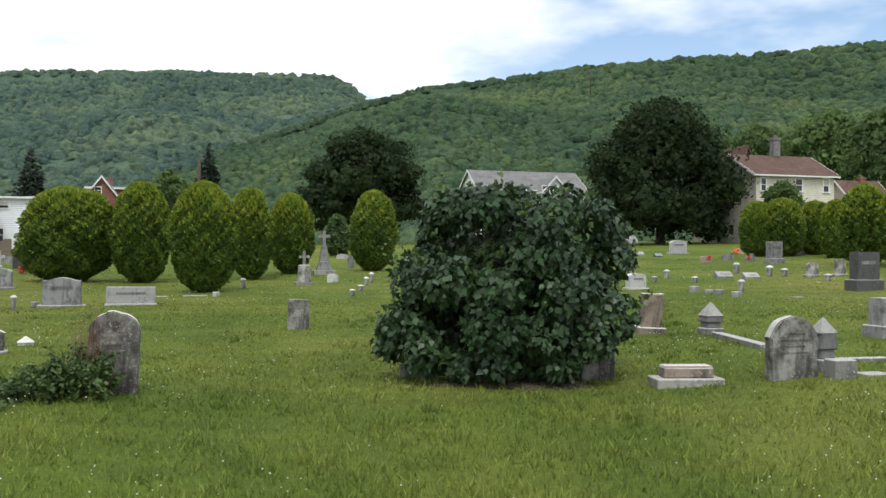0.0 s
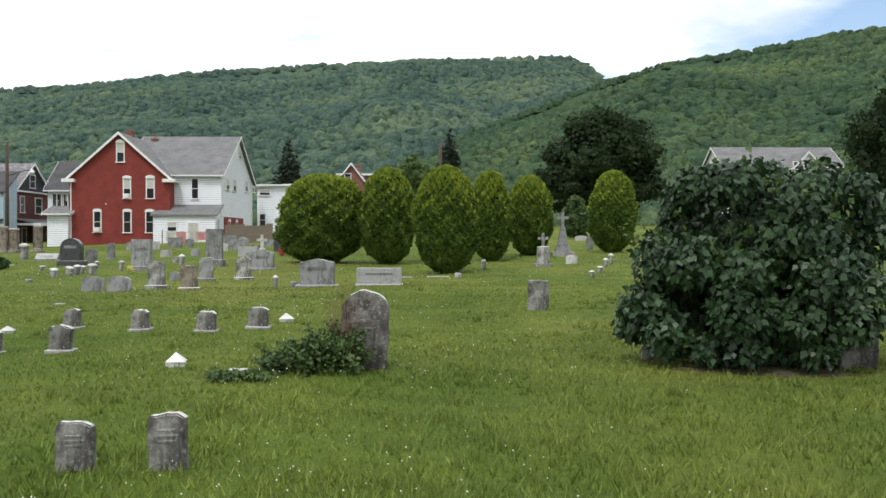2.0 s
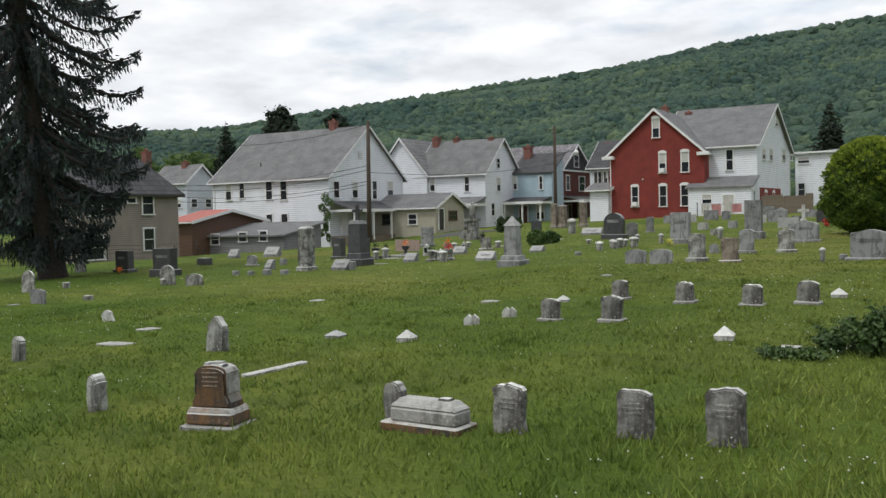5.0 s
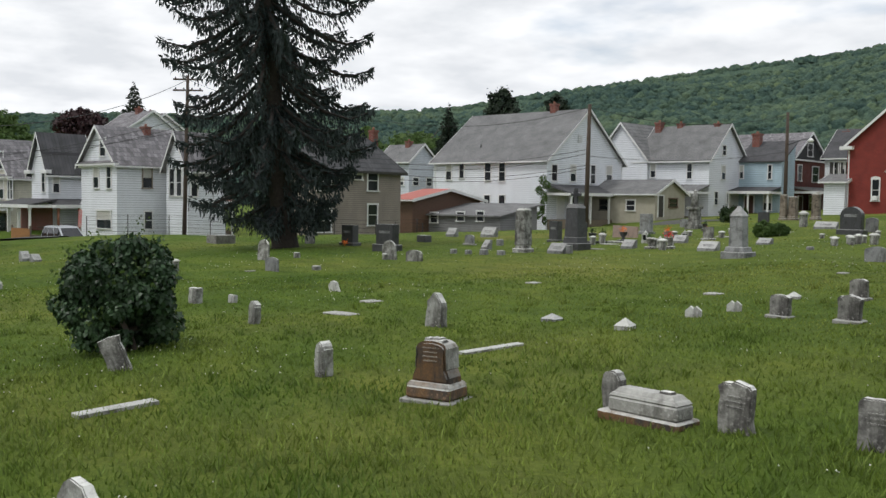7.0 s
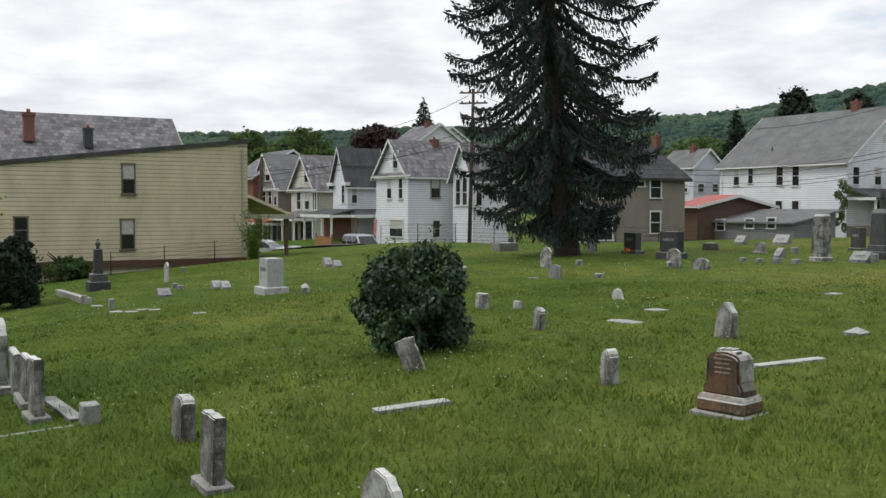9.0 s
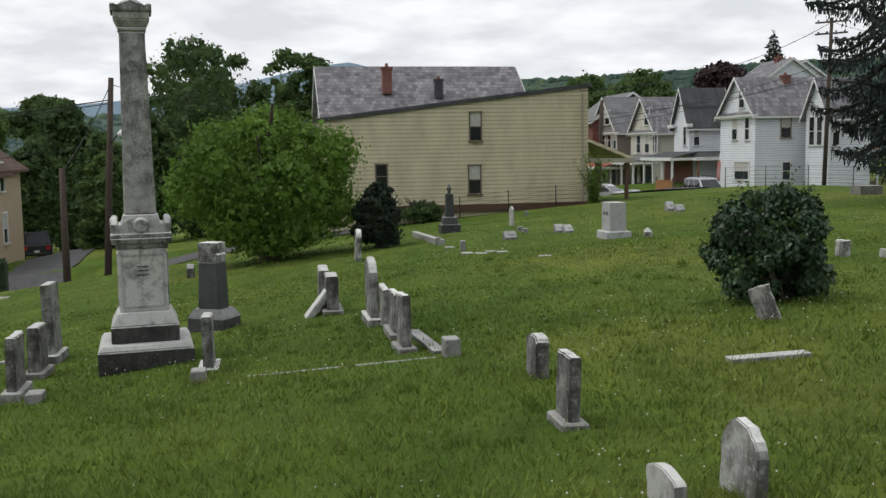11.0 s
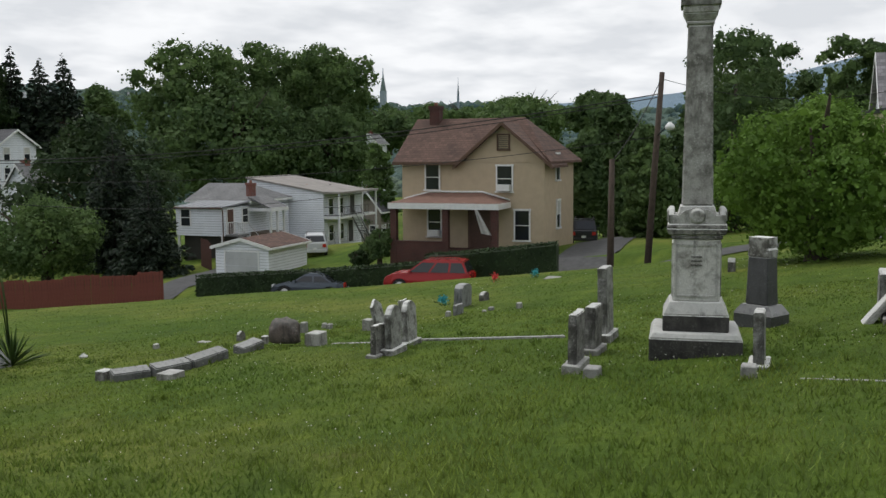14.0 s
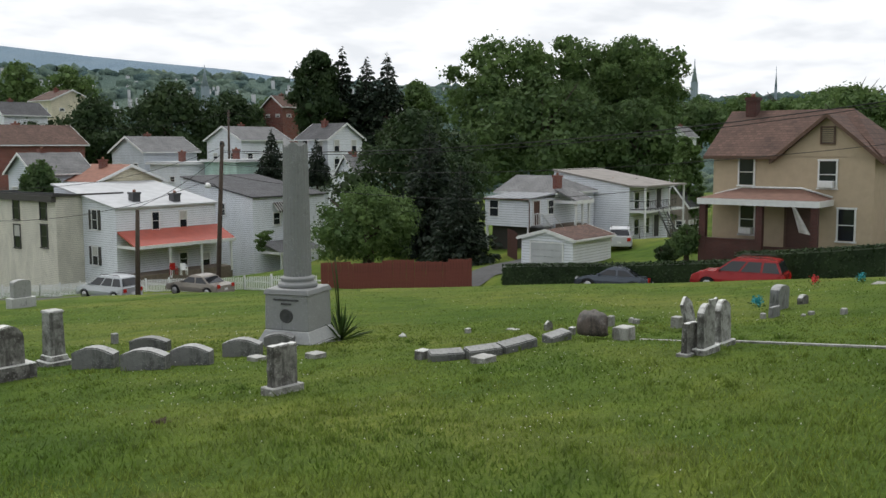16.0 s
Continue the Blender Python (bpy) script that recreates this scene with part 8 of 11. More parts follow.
broad_tree("tree", -50.09, -72.81, 13.6, 15.2, "tree_deep", "deep green spreading tree below the cemetery", 85, 15000, 0.55, low=0.03, z=-8.33)
broad_tree("tree", -37.95, -61.64, 6.2, 8.9, "tree_green", "round bright green tree behind the red fence", 86, 13000, 0.34, low=0.03, z=-7.35)
broad_tree("tree", -56.41, -150.18, 17.14, 18.82, "tree_deep", "deep green leafy town tree below the cemetery", 87, 10000, 0.8, low=0.03, z=-4.69)
broad_tree("tree", -68.09, -154.04, 15.23, 14.82, "tree_deep", "deep green leafy town tree below the cemetery", 88, 8000, 0.8, low=0.03, z=-4.18)
broad_tree("tree", -44.12, -149.05, 14.82, 15.50, "tree_deep", "deep green leafy town tree below the cemetery", 89, 9000, 0.8, low=0.03, z=-5.17)
broad_tree("tree", -32.52, -136.63, 9.39, 12.35, "tree_deep", "deep green leafy town tree below the cemetery", 90, 6000, 0.7, low=0.03, z=-4.36)
broad_tree("tree", -50.09, -183.73, 14.82, 13.41, "tree_green", "leafy town tree below the cemetery", 91, 5000, 0.9, low=0.03, z=1.67)
broad_tree("tree", -44.12, -195.53, 16.36, 12.94, "tree_green", "leafy town tree below the cemetery", 92, 5000, 0.9, low=0.03, z=1.71)
broad_tree("tree", -72.63, -131.70, 14.98, 9.71, "tree_deep", "deep green leafy town tree below the cemetery", 93, 6000, 0.8, low=0.03, z=1.51)
broad_tree("tree", -91.48, -131.72, 12.94, 9.41, "tree_green", "leafy town tree below the cemetery", 94, 4000, 0.9, low=0.03, z=-0.42)
broad_tree("tree", -76.44, -37.68, 12.88, 6.50, "tree_mid", "leafy town tree below the cemetery", 95, 7000, 0.6, low=0.03, z=-6.13)
broad_tree("tree", -137.78, -81.83, 9.79, 15.06, "tree_green", "leafy town tree below the cemetery", 96, 5000, 1.0, low=0.03, z=0.83)
broad_tree("tree", -68.74, -30.53, 9.62, 5.29, "tree_mid", "leafy town tree below the cemetery", 97, 6000, 0.5, low=0.03, z=-6.03)
broad_tree("tree", -110.26, -102.12, 20.29, 16.76, "tree_green", "leafy town tree below the cemetery", 98, 9000, 0.8, low=0.03, z=-3.21, full=0.62)
broad_tree("tree", -162.82, -98.44, 8.07, 22.35, "tree_green", "leafy town tree below the cemetery", 99, 6000, 1.1, low=0.03, z=3.85)
broad_tree("tree", -151.76, -77.16, 8.28, 12.00, "tree_mid", "leafy town tree below the cemetery", 100, 5000, 1.0, low=0.03, z=3.66)
broad_tree("tree", -190.19, -129.82, 5.14, 17.59, "tree_green", "leafy town tree below the cemetery", 101, 4000, 1.2, low=0.03, z=6.85)
broad_tree("tree", -155.95, -125.67, 9.3, 12.94, "tree_mid", "leafy town tree below the cemetery", 102, 4000, 1.0, low=0.03, z=1.08)
broad_tree("tree", -163.60, -132.12, 10.6, 14.82, "tree_mid", "leafy town tree below the cemetery", 103, 4000, 1.1, low=0.03, z=1.19)
broad_tree("tree", -193.28, -142.72, 9.93, 18.35, "tree_green", "leafy town tree below the cemetery", 104, 4000, 1.2, low=0.03, z=3.76)
broad_tree("tree", -221.33, -136.88, 11.12, 21.41, "tree_green", "leafy town tree below the cemetery", 105, 5000, 1.3, low=0.03, z=5.18)
broad_tree("tree", -73.26, -60.94, 10.27, 4.47, "tree_green", "leafy town tree below the cemetery", 106, 4000, 0.5, low=0.03, z=-7.80)
broad_tree("tree", -22.38, -92.78, 6.17, 4.47, "tree_mid", "leafy town tree below the cemetery", 107, 3000, 0.5, low=0.03, z=-5.55)
broad_tree("tree", -84.20, -170.78, 11.92, 17.88, "tree_mid", "leafy town tree below the cemetery", 108, 6000, 1.0, low=0.03, z=-0.65)
conifer_tree("conifer", -76.99, -131.52, 17.07, 10.81, "dark conifer in the town", "conifer", 120, -0.26, 4600, 1.06)
conifer_tree("conifer", -79.13, -127.89, 15.52, 10.29, "dark conifer in the town", "conifer", 121, -0.26, 4600, 0.96)
conifer_tree("conifer", -80.74, -124.49, 16.01, 10.81, "dark conifer in the town", "conifer", 122, -0.25, 4600, 0.99)
conifer_tree("conifer", -42.47, -56.10, 7.6, 7.45, "dark bushy conifer by the alley", "conifer", 123, -7.36, 8000, 0.38)
conifer_tree("conifer", -48.67, -99.10, 6.44, 4.55, "dark conifer in the town", "conifer", 124, -2.88, 4600, 0.40)
conifer_tree("conifer", -54.07, -98.54, 5.51, 4.27, "dark conifer in the town", "conifer", 125, -3.01, 4600, 0.35)
conifer_tree("conifer", -46.48, -65.57, 11.4, 10.26, "dark bushy conifer by the alley", "conifer", 126, -7.91, 8000, 0.57)

# ---- streets, vehicles, fences ----
def utility_pole(x, y, z0, x2, y2, z1, label, arms, lamp):
    t = thing("utility_pole", x, y, 0, label, "utility pole", "utility poles", z0)
    top = Vector((x2 - x, y2 - y, z1 - z0))
    bm = bmesh.new(); tube(bm, [(0, 0, -0.6), tuple(top * 0.5), tuple(top)], [0.17, 0.15, 0.12], 10); part("shaft", bm, M["pole"], t)
    for i in range(arms):
        bm = bmesh.new(); box(bm, 0, 0, 0, 2.2, 0.1, 0.12); bm.transform(pose(top.x, top.y, top.z - 0.35 - 0.8 * i, 0, 0, 60)); c = part("crossarm", bm, M["pole"], t)
        for k in (-0.9, -0.3, 0.3, 0.9):
            bm = bmesh.new(); lathe(bm, [(0.05, 0.12), (0.06, 0.2), (0.03, 0.26)], k, 0, 8); bm.transform(pose(top.x, top.y, top.z - 0.35 - 0.8 * i, 0, 0, 60)); part("insulator", bm, M["glass"], c)
    if lamp:
        bm = bmesh.new(); q = top * 0.68
        tube(bm, [tuple(q), (q.x + 0.9, q.y + 0.9, q.z + 0.5), (q.x + 1.4, q.y + 1.2, q.z + 0.5)], 0.03, 6); a = part("lamp_arm", bm, M["iron"], t)
        bm = bmesh.new(); lathe(bm, [(0.05, 0.15), (0.2, 0.0), (0.22, -0.1), (0.15, -0.2)], 0, 0, 12); bm.transform(pose(q.x + 1.4, q.y + 1.2, q.z + 0.45)); part("lamp_head", bm, M["white_paint"], a)


def wire(p, q, sag, r=0.02):
    bm = bmesh.new()
    p, q = Vector(p), Vector(q)
    pts = [tuple((q - p) * (i / 12) + Vector((0, 0, -4 * sag * (i / 12) * (1 - i / 12)))) for i in range(13)]
    tube(bm, pts, r, 4)
    ob = part("overhead_wire", bm, M["wire"], None)
    ob.location = p
    tagged(ob, "black overhead wire sagging between poles", "wire", "overhead wires")


def vehicle(x, y, rz, label, style, paint, length, height):
    """A car along local x: shaped body with wheel arches, painted cabin with separate windows, wheels, lights, bumpers."""
    t = thing("car", x, y, rz, label, "car", "parked cars")
    w, l, h = 1.78, length / 2, height
    if style == "sedan":
        belt = 0.88
        top = [(-l, .55), (-l * .98, .8), (-l * .8, .9), (-l * .62, .92), (l * .36, .9), (l * .7, .82), (l * .94, .68), (l, .5)]
        cab = [(-l * .68, belt), (-l * .36, h - .06), (-l * .12, h), (l * .06, h - .03), (l * .42, belt)]
    else:
        belt = 1.0
        top = [(-l, .6), (-l * .99, .95), (-l * .93, 1.03), (l * .4, 1.0), (l * .8, .92), (l * .96, .78), (l, .55)]
        cab = [(-l * .95, belt), (-l * .84, h - .08), (-l * .55, h), (l * .08, h - .04), (l * .46, belt)]
    arch = []
    for cx in (l * .62, -l * .62):
        arch += [(cx + .4 * math.cos(q), .3 + .4 * math.sin(q)) for q in np.linspace(0, math.pi, 9)]
    outline = top + [(l, .3)] + arch + [(-l, .3)]
    bm = bmesh.new(); prism(bm, outline, -w / 2, w / 2, 0.05)
    for v in bm.verts:   # sides tuck in at the sill and below the windows
        v.co.y *= 1 - 0.07 * max(0, (v.co.z - .62)) / .4 - 0.05 * max(0, .5 - v.co.z) / .3
    body = part("body", bm, M[paint], t)

    def half(z):
        return w / 2 * (0.93 - 0.17 * (z - belt) / (h - belt))
    bm = bmesh.new()
    a = [bm.verts.new((px, -half(pz), pz)) for px, pz in cab]
    b = [bm.verts.new((px, half(pz), pz)) for px, pz in cab]
    n = len(cab)
    ff = [bm.faces.new(a), bm.faces.new(b[::-1])] + [bm.faces.new([a[i], b[i], b[(i + 1) % n], a[(i + 1) % n]]) for i in range(n)]
    bmesh.ops.recalc_face_normals(bm, faces=ff)
    bmesh.ops.bevel(bm, geom=bm.edges[:], offset=0.03, segments=2, affect="EDGES")
    part("cabin", bm, M[paint], t)

    def edge(z, front):
        (x0, z0), (x1, z1) = (cab[-1], cab[-2]) if front else (cab[0], cab[1])
        return x0 + (x1 - x0) * (z - z0) / (z1 - z0)
    z0, z1 = belt + .03, h - .15
    cuts = [0.0, 0.47, 1.0] if style == "sedan" else [0.0, 0.3, 0.64, 1.0]
    for s in (-1, 1):
        for c0, c1 in zip(cuts, cuts[1:]):
            bm = bmesh.new()
            q = []
            for c, d, z in ((c0, .05, z0), (c1, -.05, z0), (c1, -.05, z1), (c0, .05, z1)):
                e0, e1 = edge(z, False) + .05, edge(z, True) - .05
                q.append((e0 + (e1 - e0) * c + d, z))
            vs = [bm.verts.new((px, s * (half(pz) + k), pz)) for k in (.012, -.03) for px, pz in q]
            f = [bm.faces.new([vs[i] for i in o]) for o in ((0, 1, 2, 3), (7, 6, 5, 4), (0, 4, 5, 1), (1, 5, 6, 2), (2, 6, 7, 3), (3, 7, 4, 0))]
            bmesh.ops.recalc_face_normals(bm, faces=f)
            part("side_window", bm, M["glass"], t)
    for front, nm in ((True, "windscreen"), (False, "rear_window")):
        bm = bmesh.new()
        k = .015 if front else -.015
        vs = [bm.verts.new((edge(z, front) + d, sy * (half(z) - .1), z + abs(d) * .6)) for d in (k, -k) for z, sy in ((z0 + .02, -1), (z0 + .02, 1), (z1, 1), (z1, -1))]
        f = [bm.faces.new([vs[i] for i in o]) for o in ((0, 1, 2, 3), (7, 6, 5, 4), (0, 4, 5, 1), (1, 5, 6, 2), (2, 6, 7, 3), (3, 7, 4, 0))]
        bmesh.ops.recalc_face_normals(bm, faces=f)
        part(nm, bm, M["glass"], t)
    if style != "sedan":
        for s in (-1, 1):
            bm = bmesh.new(); tube(bm, [(-l * .75, s * w * .34, h - .02), (-l * .7, s * w * .34, h + .06), (l * .0, s * w * .34, h + .06), (l * .05, s * w * .34, h - .02)], .02, 5); part("roof_rail", bm, M["dark_trim"], t)
    for fx in (-.62, .62):
        for s in (-1, 1):
            bm = bmesh.new(); lathe(bm, [(0.31, -.11), (0.34, -.08), (0.34, .08), (0.31, .11)], 0, 0, 20); bm.transform(pose(fx * l, s * (w / 2 - .12), .33, 90, 0, 0)); wh = part("wheel", bm, M["tyre"], t)
            bm = bmesh.new(); lathe(bm, [(0.22, -.01), (0.22, .01), (.2, .015), (.06, .005), (.05, .02)], 0, 0, 14); bm.transform(pose(fx * l, s * (w / 2 - .005), .33, -90 * s, 0, 0)); part("rim", bm, M["chrome"], wh)
    for sx, nm in ((1, "front_bumper"), (-1, "rear_bumper")):
        bm = bmesh.new(); box(bm, sx * (l - .04), 0, .28, .16, w * .94, .22, .96, .03); part(nm, bm, M["dark_trim" if paint == "car_red" else paint], body)
    for s in (-1, 1):
        bm = bmesh.new(); box(bm, -l - .005, s * w * .38, .66, .07, .26, .24, .9); part("tail_light", bm, M["taillight"], t)
        bm = bmesh.new(); box(bm, l * .955, s * w * .35, .6, .14, .34, .13, .8); part("headlight", bm, M["chrome"], t)
        bm = bmesh.new(); box(bm, edge(belt + .05, True) - .12, s * (w / 2 + .05), belt, .1, .2, .13, .8); part("mirror", bm, M[paint], t)
        for dx in (-.3, .12):
            bm = bmesh.new(); box(bm, dx * l, s * (w / 2 * .97), belt - .13, .16, .03, .03); part("door_handle", bm, M[paint], t)
    bm = bmesh.new(); box(bm, -l - .02, 0, .5, .02, .3, .14); part("plate", bm, M["white_paint"], t)


def hedge_row(x0, y0, x1, y1, h, w, label, seed):
    rng = np.random.default_rng(seed)
    L = math.hypot(x1 - x0, y1 - y0)
    ang = math.degrees(math.atan2(y1 - y0, x1 - x0))
    t = thing("hedge", x0, y0, ang, label, "hedge", "", 0)
    n = int(L * 520)
    u = rng.uniform(0, L, n)
    side = rng.integers(0, 4, n)
    yy = np.where(side == 0, -w / 2, np.where(side == 1, w / 2, rng.uniform(-w / 2, w / 2, n)))
    zz = np.where(side < 2, rng.uniform(0, h, n), h) + rng.normal(0, 0.03, n)
    yy = yy + rng.normal(0, 0.04, n)
    dx, dy = (x1 - x0) / L, (y1 - y0) / L
    g = ground_z(x0 + dx * u - dy * yy, y0 + dy * u + dx * yy)
    pos = np.stack([u, yy, g + zz], 1)
    out = np.stack([0 * u, np.where(side == 0, -1.0, np.where(side == 1, 1.0, 0)), np.where(side < 2, 0, 1.0)], 1)
    v, f = leaf_arrays(rng, pos, out, 0.13, 0.7, 0.6)
    mesh_arrays("leaves", v, f, M["hedge"], t)
    bm = bmesh.new()
    k = 24
    ring = []
    for i in range(k + 1):
        q = L * i / k
        gg = gz(x0 + dx * q, y0 + dy * q)
        ring.append([bm.verts.new((q, s * (w / 2 - .1), gg + zq)) for s, zq in ((-1, -.3), (1, -.3), (1, h - .1), (-1, h - .1))])
    for a, b in zip(ring, ring[1:]):
        for i in range(4):
            bm.faces.new([a[i], a[(i + 1) % 4], b[(i + 1) % 4], b[i]])
    bm.faces.new(ring[0]); bm.faces.new(ring[-1][::-1])
    part("core", bm, M["hedge"], t)


def fence_line(name, x0, y0, x1, y1, label, step, builder):
    L = math.hypot(x1 - x0, y1 - y0)
    ang = math.degrees(math.atan2(y1 - y0, x1 - x0))
    t = thing(name, x0, y0, ang, label, "fence", "", 0)
    n = int(L / step)
    for i in range(n + 1):
        q = i * step
        builder(t, i, q, gz(x0 + (x1 - x0) * q / L, y0 + (y1 - y0) * q / L), L)
    return t


def board_fence(x0, y0, x1, y1, h, mat="red_fence", label="red-brown stained board fence along the road"):
    bm = bmesh.new(); box(bm, 0, 0, 0, 0.19, 0.025, h + 0.3); me = bpy.data.meshes.new("board"); bm.to_mesh(me); bm.free(); me.materials.append(M[mat])
    r = random.Random(3)

    def one(t, i, q, g, L):
        ob = new("board", me); ob.parent = t
        ob.matrix_basis = pose(q, 0.004 * (i % 2), g - 0.3 + r.uniform(-.03, .03) - 0.12 * (int(q / 2.4) % 2), 0, r.uniform(-.5, .5), 0)
    t = fence_line("board_fence", x0, y0, x1, y1, label, 0.2, one)
    return t


def picket_fence(x0, y0, x1, y1, h):
    bm = bmesh.new(); prism(bm, [(-.04, -.2), (.04, -.2), (.04, h - .06), (0, h), (-.04, h - .06)], 0, .02); me = bpy.data.meshes.new("picket"); bm.to_mesh(me); bm.free(); me.materials.append(M["white_paint"])
    bm = bmesh.new(); box(bm, 1.2, .03, .25, 2.4, .04, .08); box(bm, 1.2, .03, .75, 2.4, .04, .08); box(bm, 0, .05, -.3, .1, .1, h + .4); mr = bpy.data.meshes.new("rail"); bm.to_mesh(mr); bm.free(); mr.materials.append(M["white_paint"])

    def one(t, i, q, g, L):
        ob = new("picket", me); ob.parent = t; ob.matrix_basis = pose(q, 0, g)
        if i % 15 == 0:
            o2 = new("rail", mr); o2.parent = t; o2.matrix_basis = pose(q, 0, g)
    return fence_line("picket_fence", x0, y0, x1, y1, "white wooden picket fence along the road", 0.16, one)


def mesh_fence(x0, y0, x1, y1, h):
    """A wire fence: thin posts and lines of wire."""
    def one(t, i, q, g, L):
        bm = bmesh.new(); tube(bm, [(q, 0, g - .2), (q, 0, g + h)], .025, 6); part("post", bm, M["iron"], t)
    t = fence_line("wire_fence", x0, y0, x1, y1, "thin dark wire fence at the lawn edge", 2.5, one)
    L = math.hypot(x1 - x0, y1 - y0)
    for k in range(5):
        bm = bmesh.new()
        tube(bm, [(L * i / 20, 0, gz(x0 + (x1 - x0) * i / 20, y0 + (y1 - y0) * i / 20) + h * (.15 + .2 * k)) for i in range(21)], .009, 4)
        part("wire_strand", bm, M["iron"], t)


def far_house(x, y, z, a, b, h, label, wall, roof, roof_h, ridge, storeys, chim):
    hs = house("town_house", x, y, z, a, b, h, label, wall, roof, roof_h, ridge, group="town houses", below=6.0)
    for face, ln in (("E", b), ("N", a), ("S", a)):
        n = max(2, int(ln / 2.6))
        for s in range(storeys):
            zz = 0.7 + s * h / storeys
            if zz + 1.4 > h:
                continue
            for i in range(n):
                window(hs, face, ln * (i + 0.5) / n, zz, 0.8, min(1.35, h / storeys - 0.9))
    if chim:
        chimney(hs, -a * 0.4, b * 0.45, h + (roof_h * 0.5 if ridge in "xy" else 0), 0.6, 1.3)


def steeple(x, y, z, h, w):
    t = thing("church_steeple", x, y, GRID, "distant slender church steeple", "steeple", "", z)
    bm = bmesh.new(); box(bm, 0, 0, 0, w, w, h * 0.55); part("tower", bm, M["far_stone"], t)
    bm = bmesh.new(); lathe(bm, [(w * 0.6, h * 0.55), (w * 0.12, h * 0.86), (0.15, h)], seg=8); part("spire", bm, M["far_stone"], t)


def pylon(x, y, z, h):
    t = thing("power_pole", x, y, 20, "distant power line pole on the hill", "utility pole", "", z)
    bm = bmesh.new(); tube(bm, [(0, 0, -10), (0, 0, h)], [0.22, 0.16], 6); part("shaft", bm, M["pole"], t)
    bm = bmesh.new(); box(bm, 0, 0, h * 0.85, 4, 0.25, 0.25); part("crossarm", bm, M["pole"], t)



def town_specks():
    """Tiny pale houses scattered over the far hill: gabled boxes too small to pick apart."""
    r = np.random.default_rng(8)
    V, Fc = [], []
    for i in range(460):
        a, d = radians(r.uniform(136, 182)), r.uniform(640, 1180)
        x, y = -math.sin(a) * d, math.cos(a) * d
        s = (d - 420) / 830
        el = np.interp(math.degrees(a), [136, 144, 156, 168, 182], [3.1, 3.8, 4.2, 4.6, 4.5])
        z = math.tan(radians(el)) * 1250 * s ** 1.25 + gz(x, y) * (1 - s) + r.uniform(0.5, 5)
        w, h, dp = r.uniform(2, 4.6), r.uniform(0.8, 2.4), r.uniform(3, 7)
        c, q = math.cos(a), math.sin(a)
        k = len(V)
        for yy in (-dp / 2, dp / 2):
            for px, pz in ((-w / 2, -8), (w / 2, -8), (w / 2, h), (0, h + w * 0.4), (-w / 2, h)):
                V.append((x + px * c - yy * q, y + px * q + yy * c, z + pz))
        Fc += [(k, k + 1, k + 2, k + 4), (k + 4, k + 2, k + 3, k + 3), (k + 1, k + 6, k + 7, k + 2), (k + 2, k + 7, k + 8, k + 3), (k + 3, k + 8, k + 9, k + 4), (k + 4, k + 9, k + 5, k), (k + 5, k + 9, k + 7, k + 6), (k + 9, k + 8, k + 8, k + 7)]
    V, Fc = np.array(V), [f for f in Fc if len(set(f)) == 4]
    ob = mesh_arrays("far_houses", V, Fc, M["roof_pale"])
    tagged(ob, "tiny pale houses scattered on the far hill", "houses", "", "stuff")



def clothes_line(x, y, z):
    """Washing on a line between two poles."""
    t = thing("clothesline", x, y, GRID, "washing hung on a line behind the house", "clothesline", "", z)
    for px in (-2.6, 2.6):
        bm = bmesh.new(); tube(bm, [(px, 0, -1.2), (px, 0, 1.1)], 0.04, 6); part("pole", bm, M["iron"], t)
    bm = bmesh.new(); tube(bm, [(-2.6, 0, 1.0), (0, 0, 0.9), (2.6, 0, 1.0)], 0.012, 4); part("line", bm, M["wire"], t)
    r = random.Random(9)
    for i, (px, w, h, mat) in enumerate(((-1.9, 0.7, 0.8, "cloth"), (-1.0, 0.8, 0.95, "pink_cloth"), (-0.1, 0.6, 0.6, "cloth"), (0.7, 0.8, 0.7, "pink_cloth"), (1.6, 0.7, 0.9, "cloth"))):
        bm = bmesh.new()
        g = [[bm.verts.new((px - w / 2 + w * k / 5, 0.05 * math.sin(k * 1.9 + i) * j / 3, 0.93 - h * j / 3)) for k in range(6)] for j in range(4)]
        for j in range(3):
            for k in range(5):
                bm.faces.new([g[j][k], g[j][k + 1], g[j + 1][k + 1], g[j + 1][k]])
        bmesh.ops.solidify(bm, geom=bm.faces[:], thickness=0.01)
        part("washing", bm, M[mat], t)


def house_flag(x, y, z):
    """A small striped flag hanging from a pole."""
    t = thing("flag", x, y, GRID, "small red and white striped flag on a pole", "flag", "", z)
    bm = bmesh.new(); tube(bm, [(0, 0, -0.6), (0, 0, 2.6)], 0.025, 6); part("pole", bm, M["white_paint"], t)
    cl = None
    for i in range(7):
        bm = bmesh.new()
        x0, x1 = -0.28 + 0.08 * i, -0.2 + 0.08 * i
        vs = [bm.verts.new(p) for p in ((x0, -0.05, 2.0), (x1, -0.05, 2.0), (x1 - 0.1, -0.08, 0.7), (x0 - 0.1, -0.08, 0.7))]
        bm.faces.new(vs)
        bmesh.ops.solidify(bm, geom=bm.faces[:], thickness=0.008)
        p = part("cloth" if cl is None else "stripe", bm, M["petal_red" if i % 2 == 0 else "cloth"], t if cl is None else cl)
        cl = cl or p


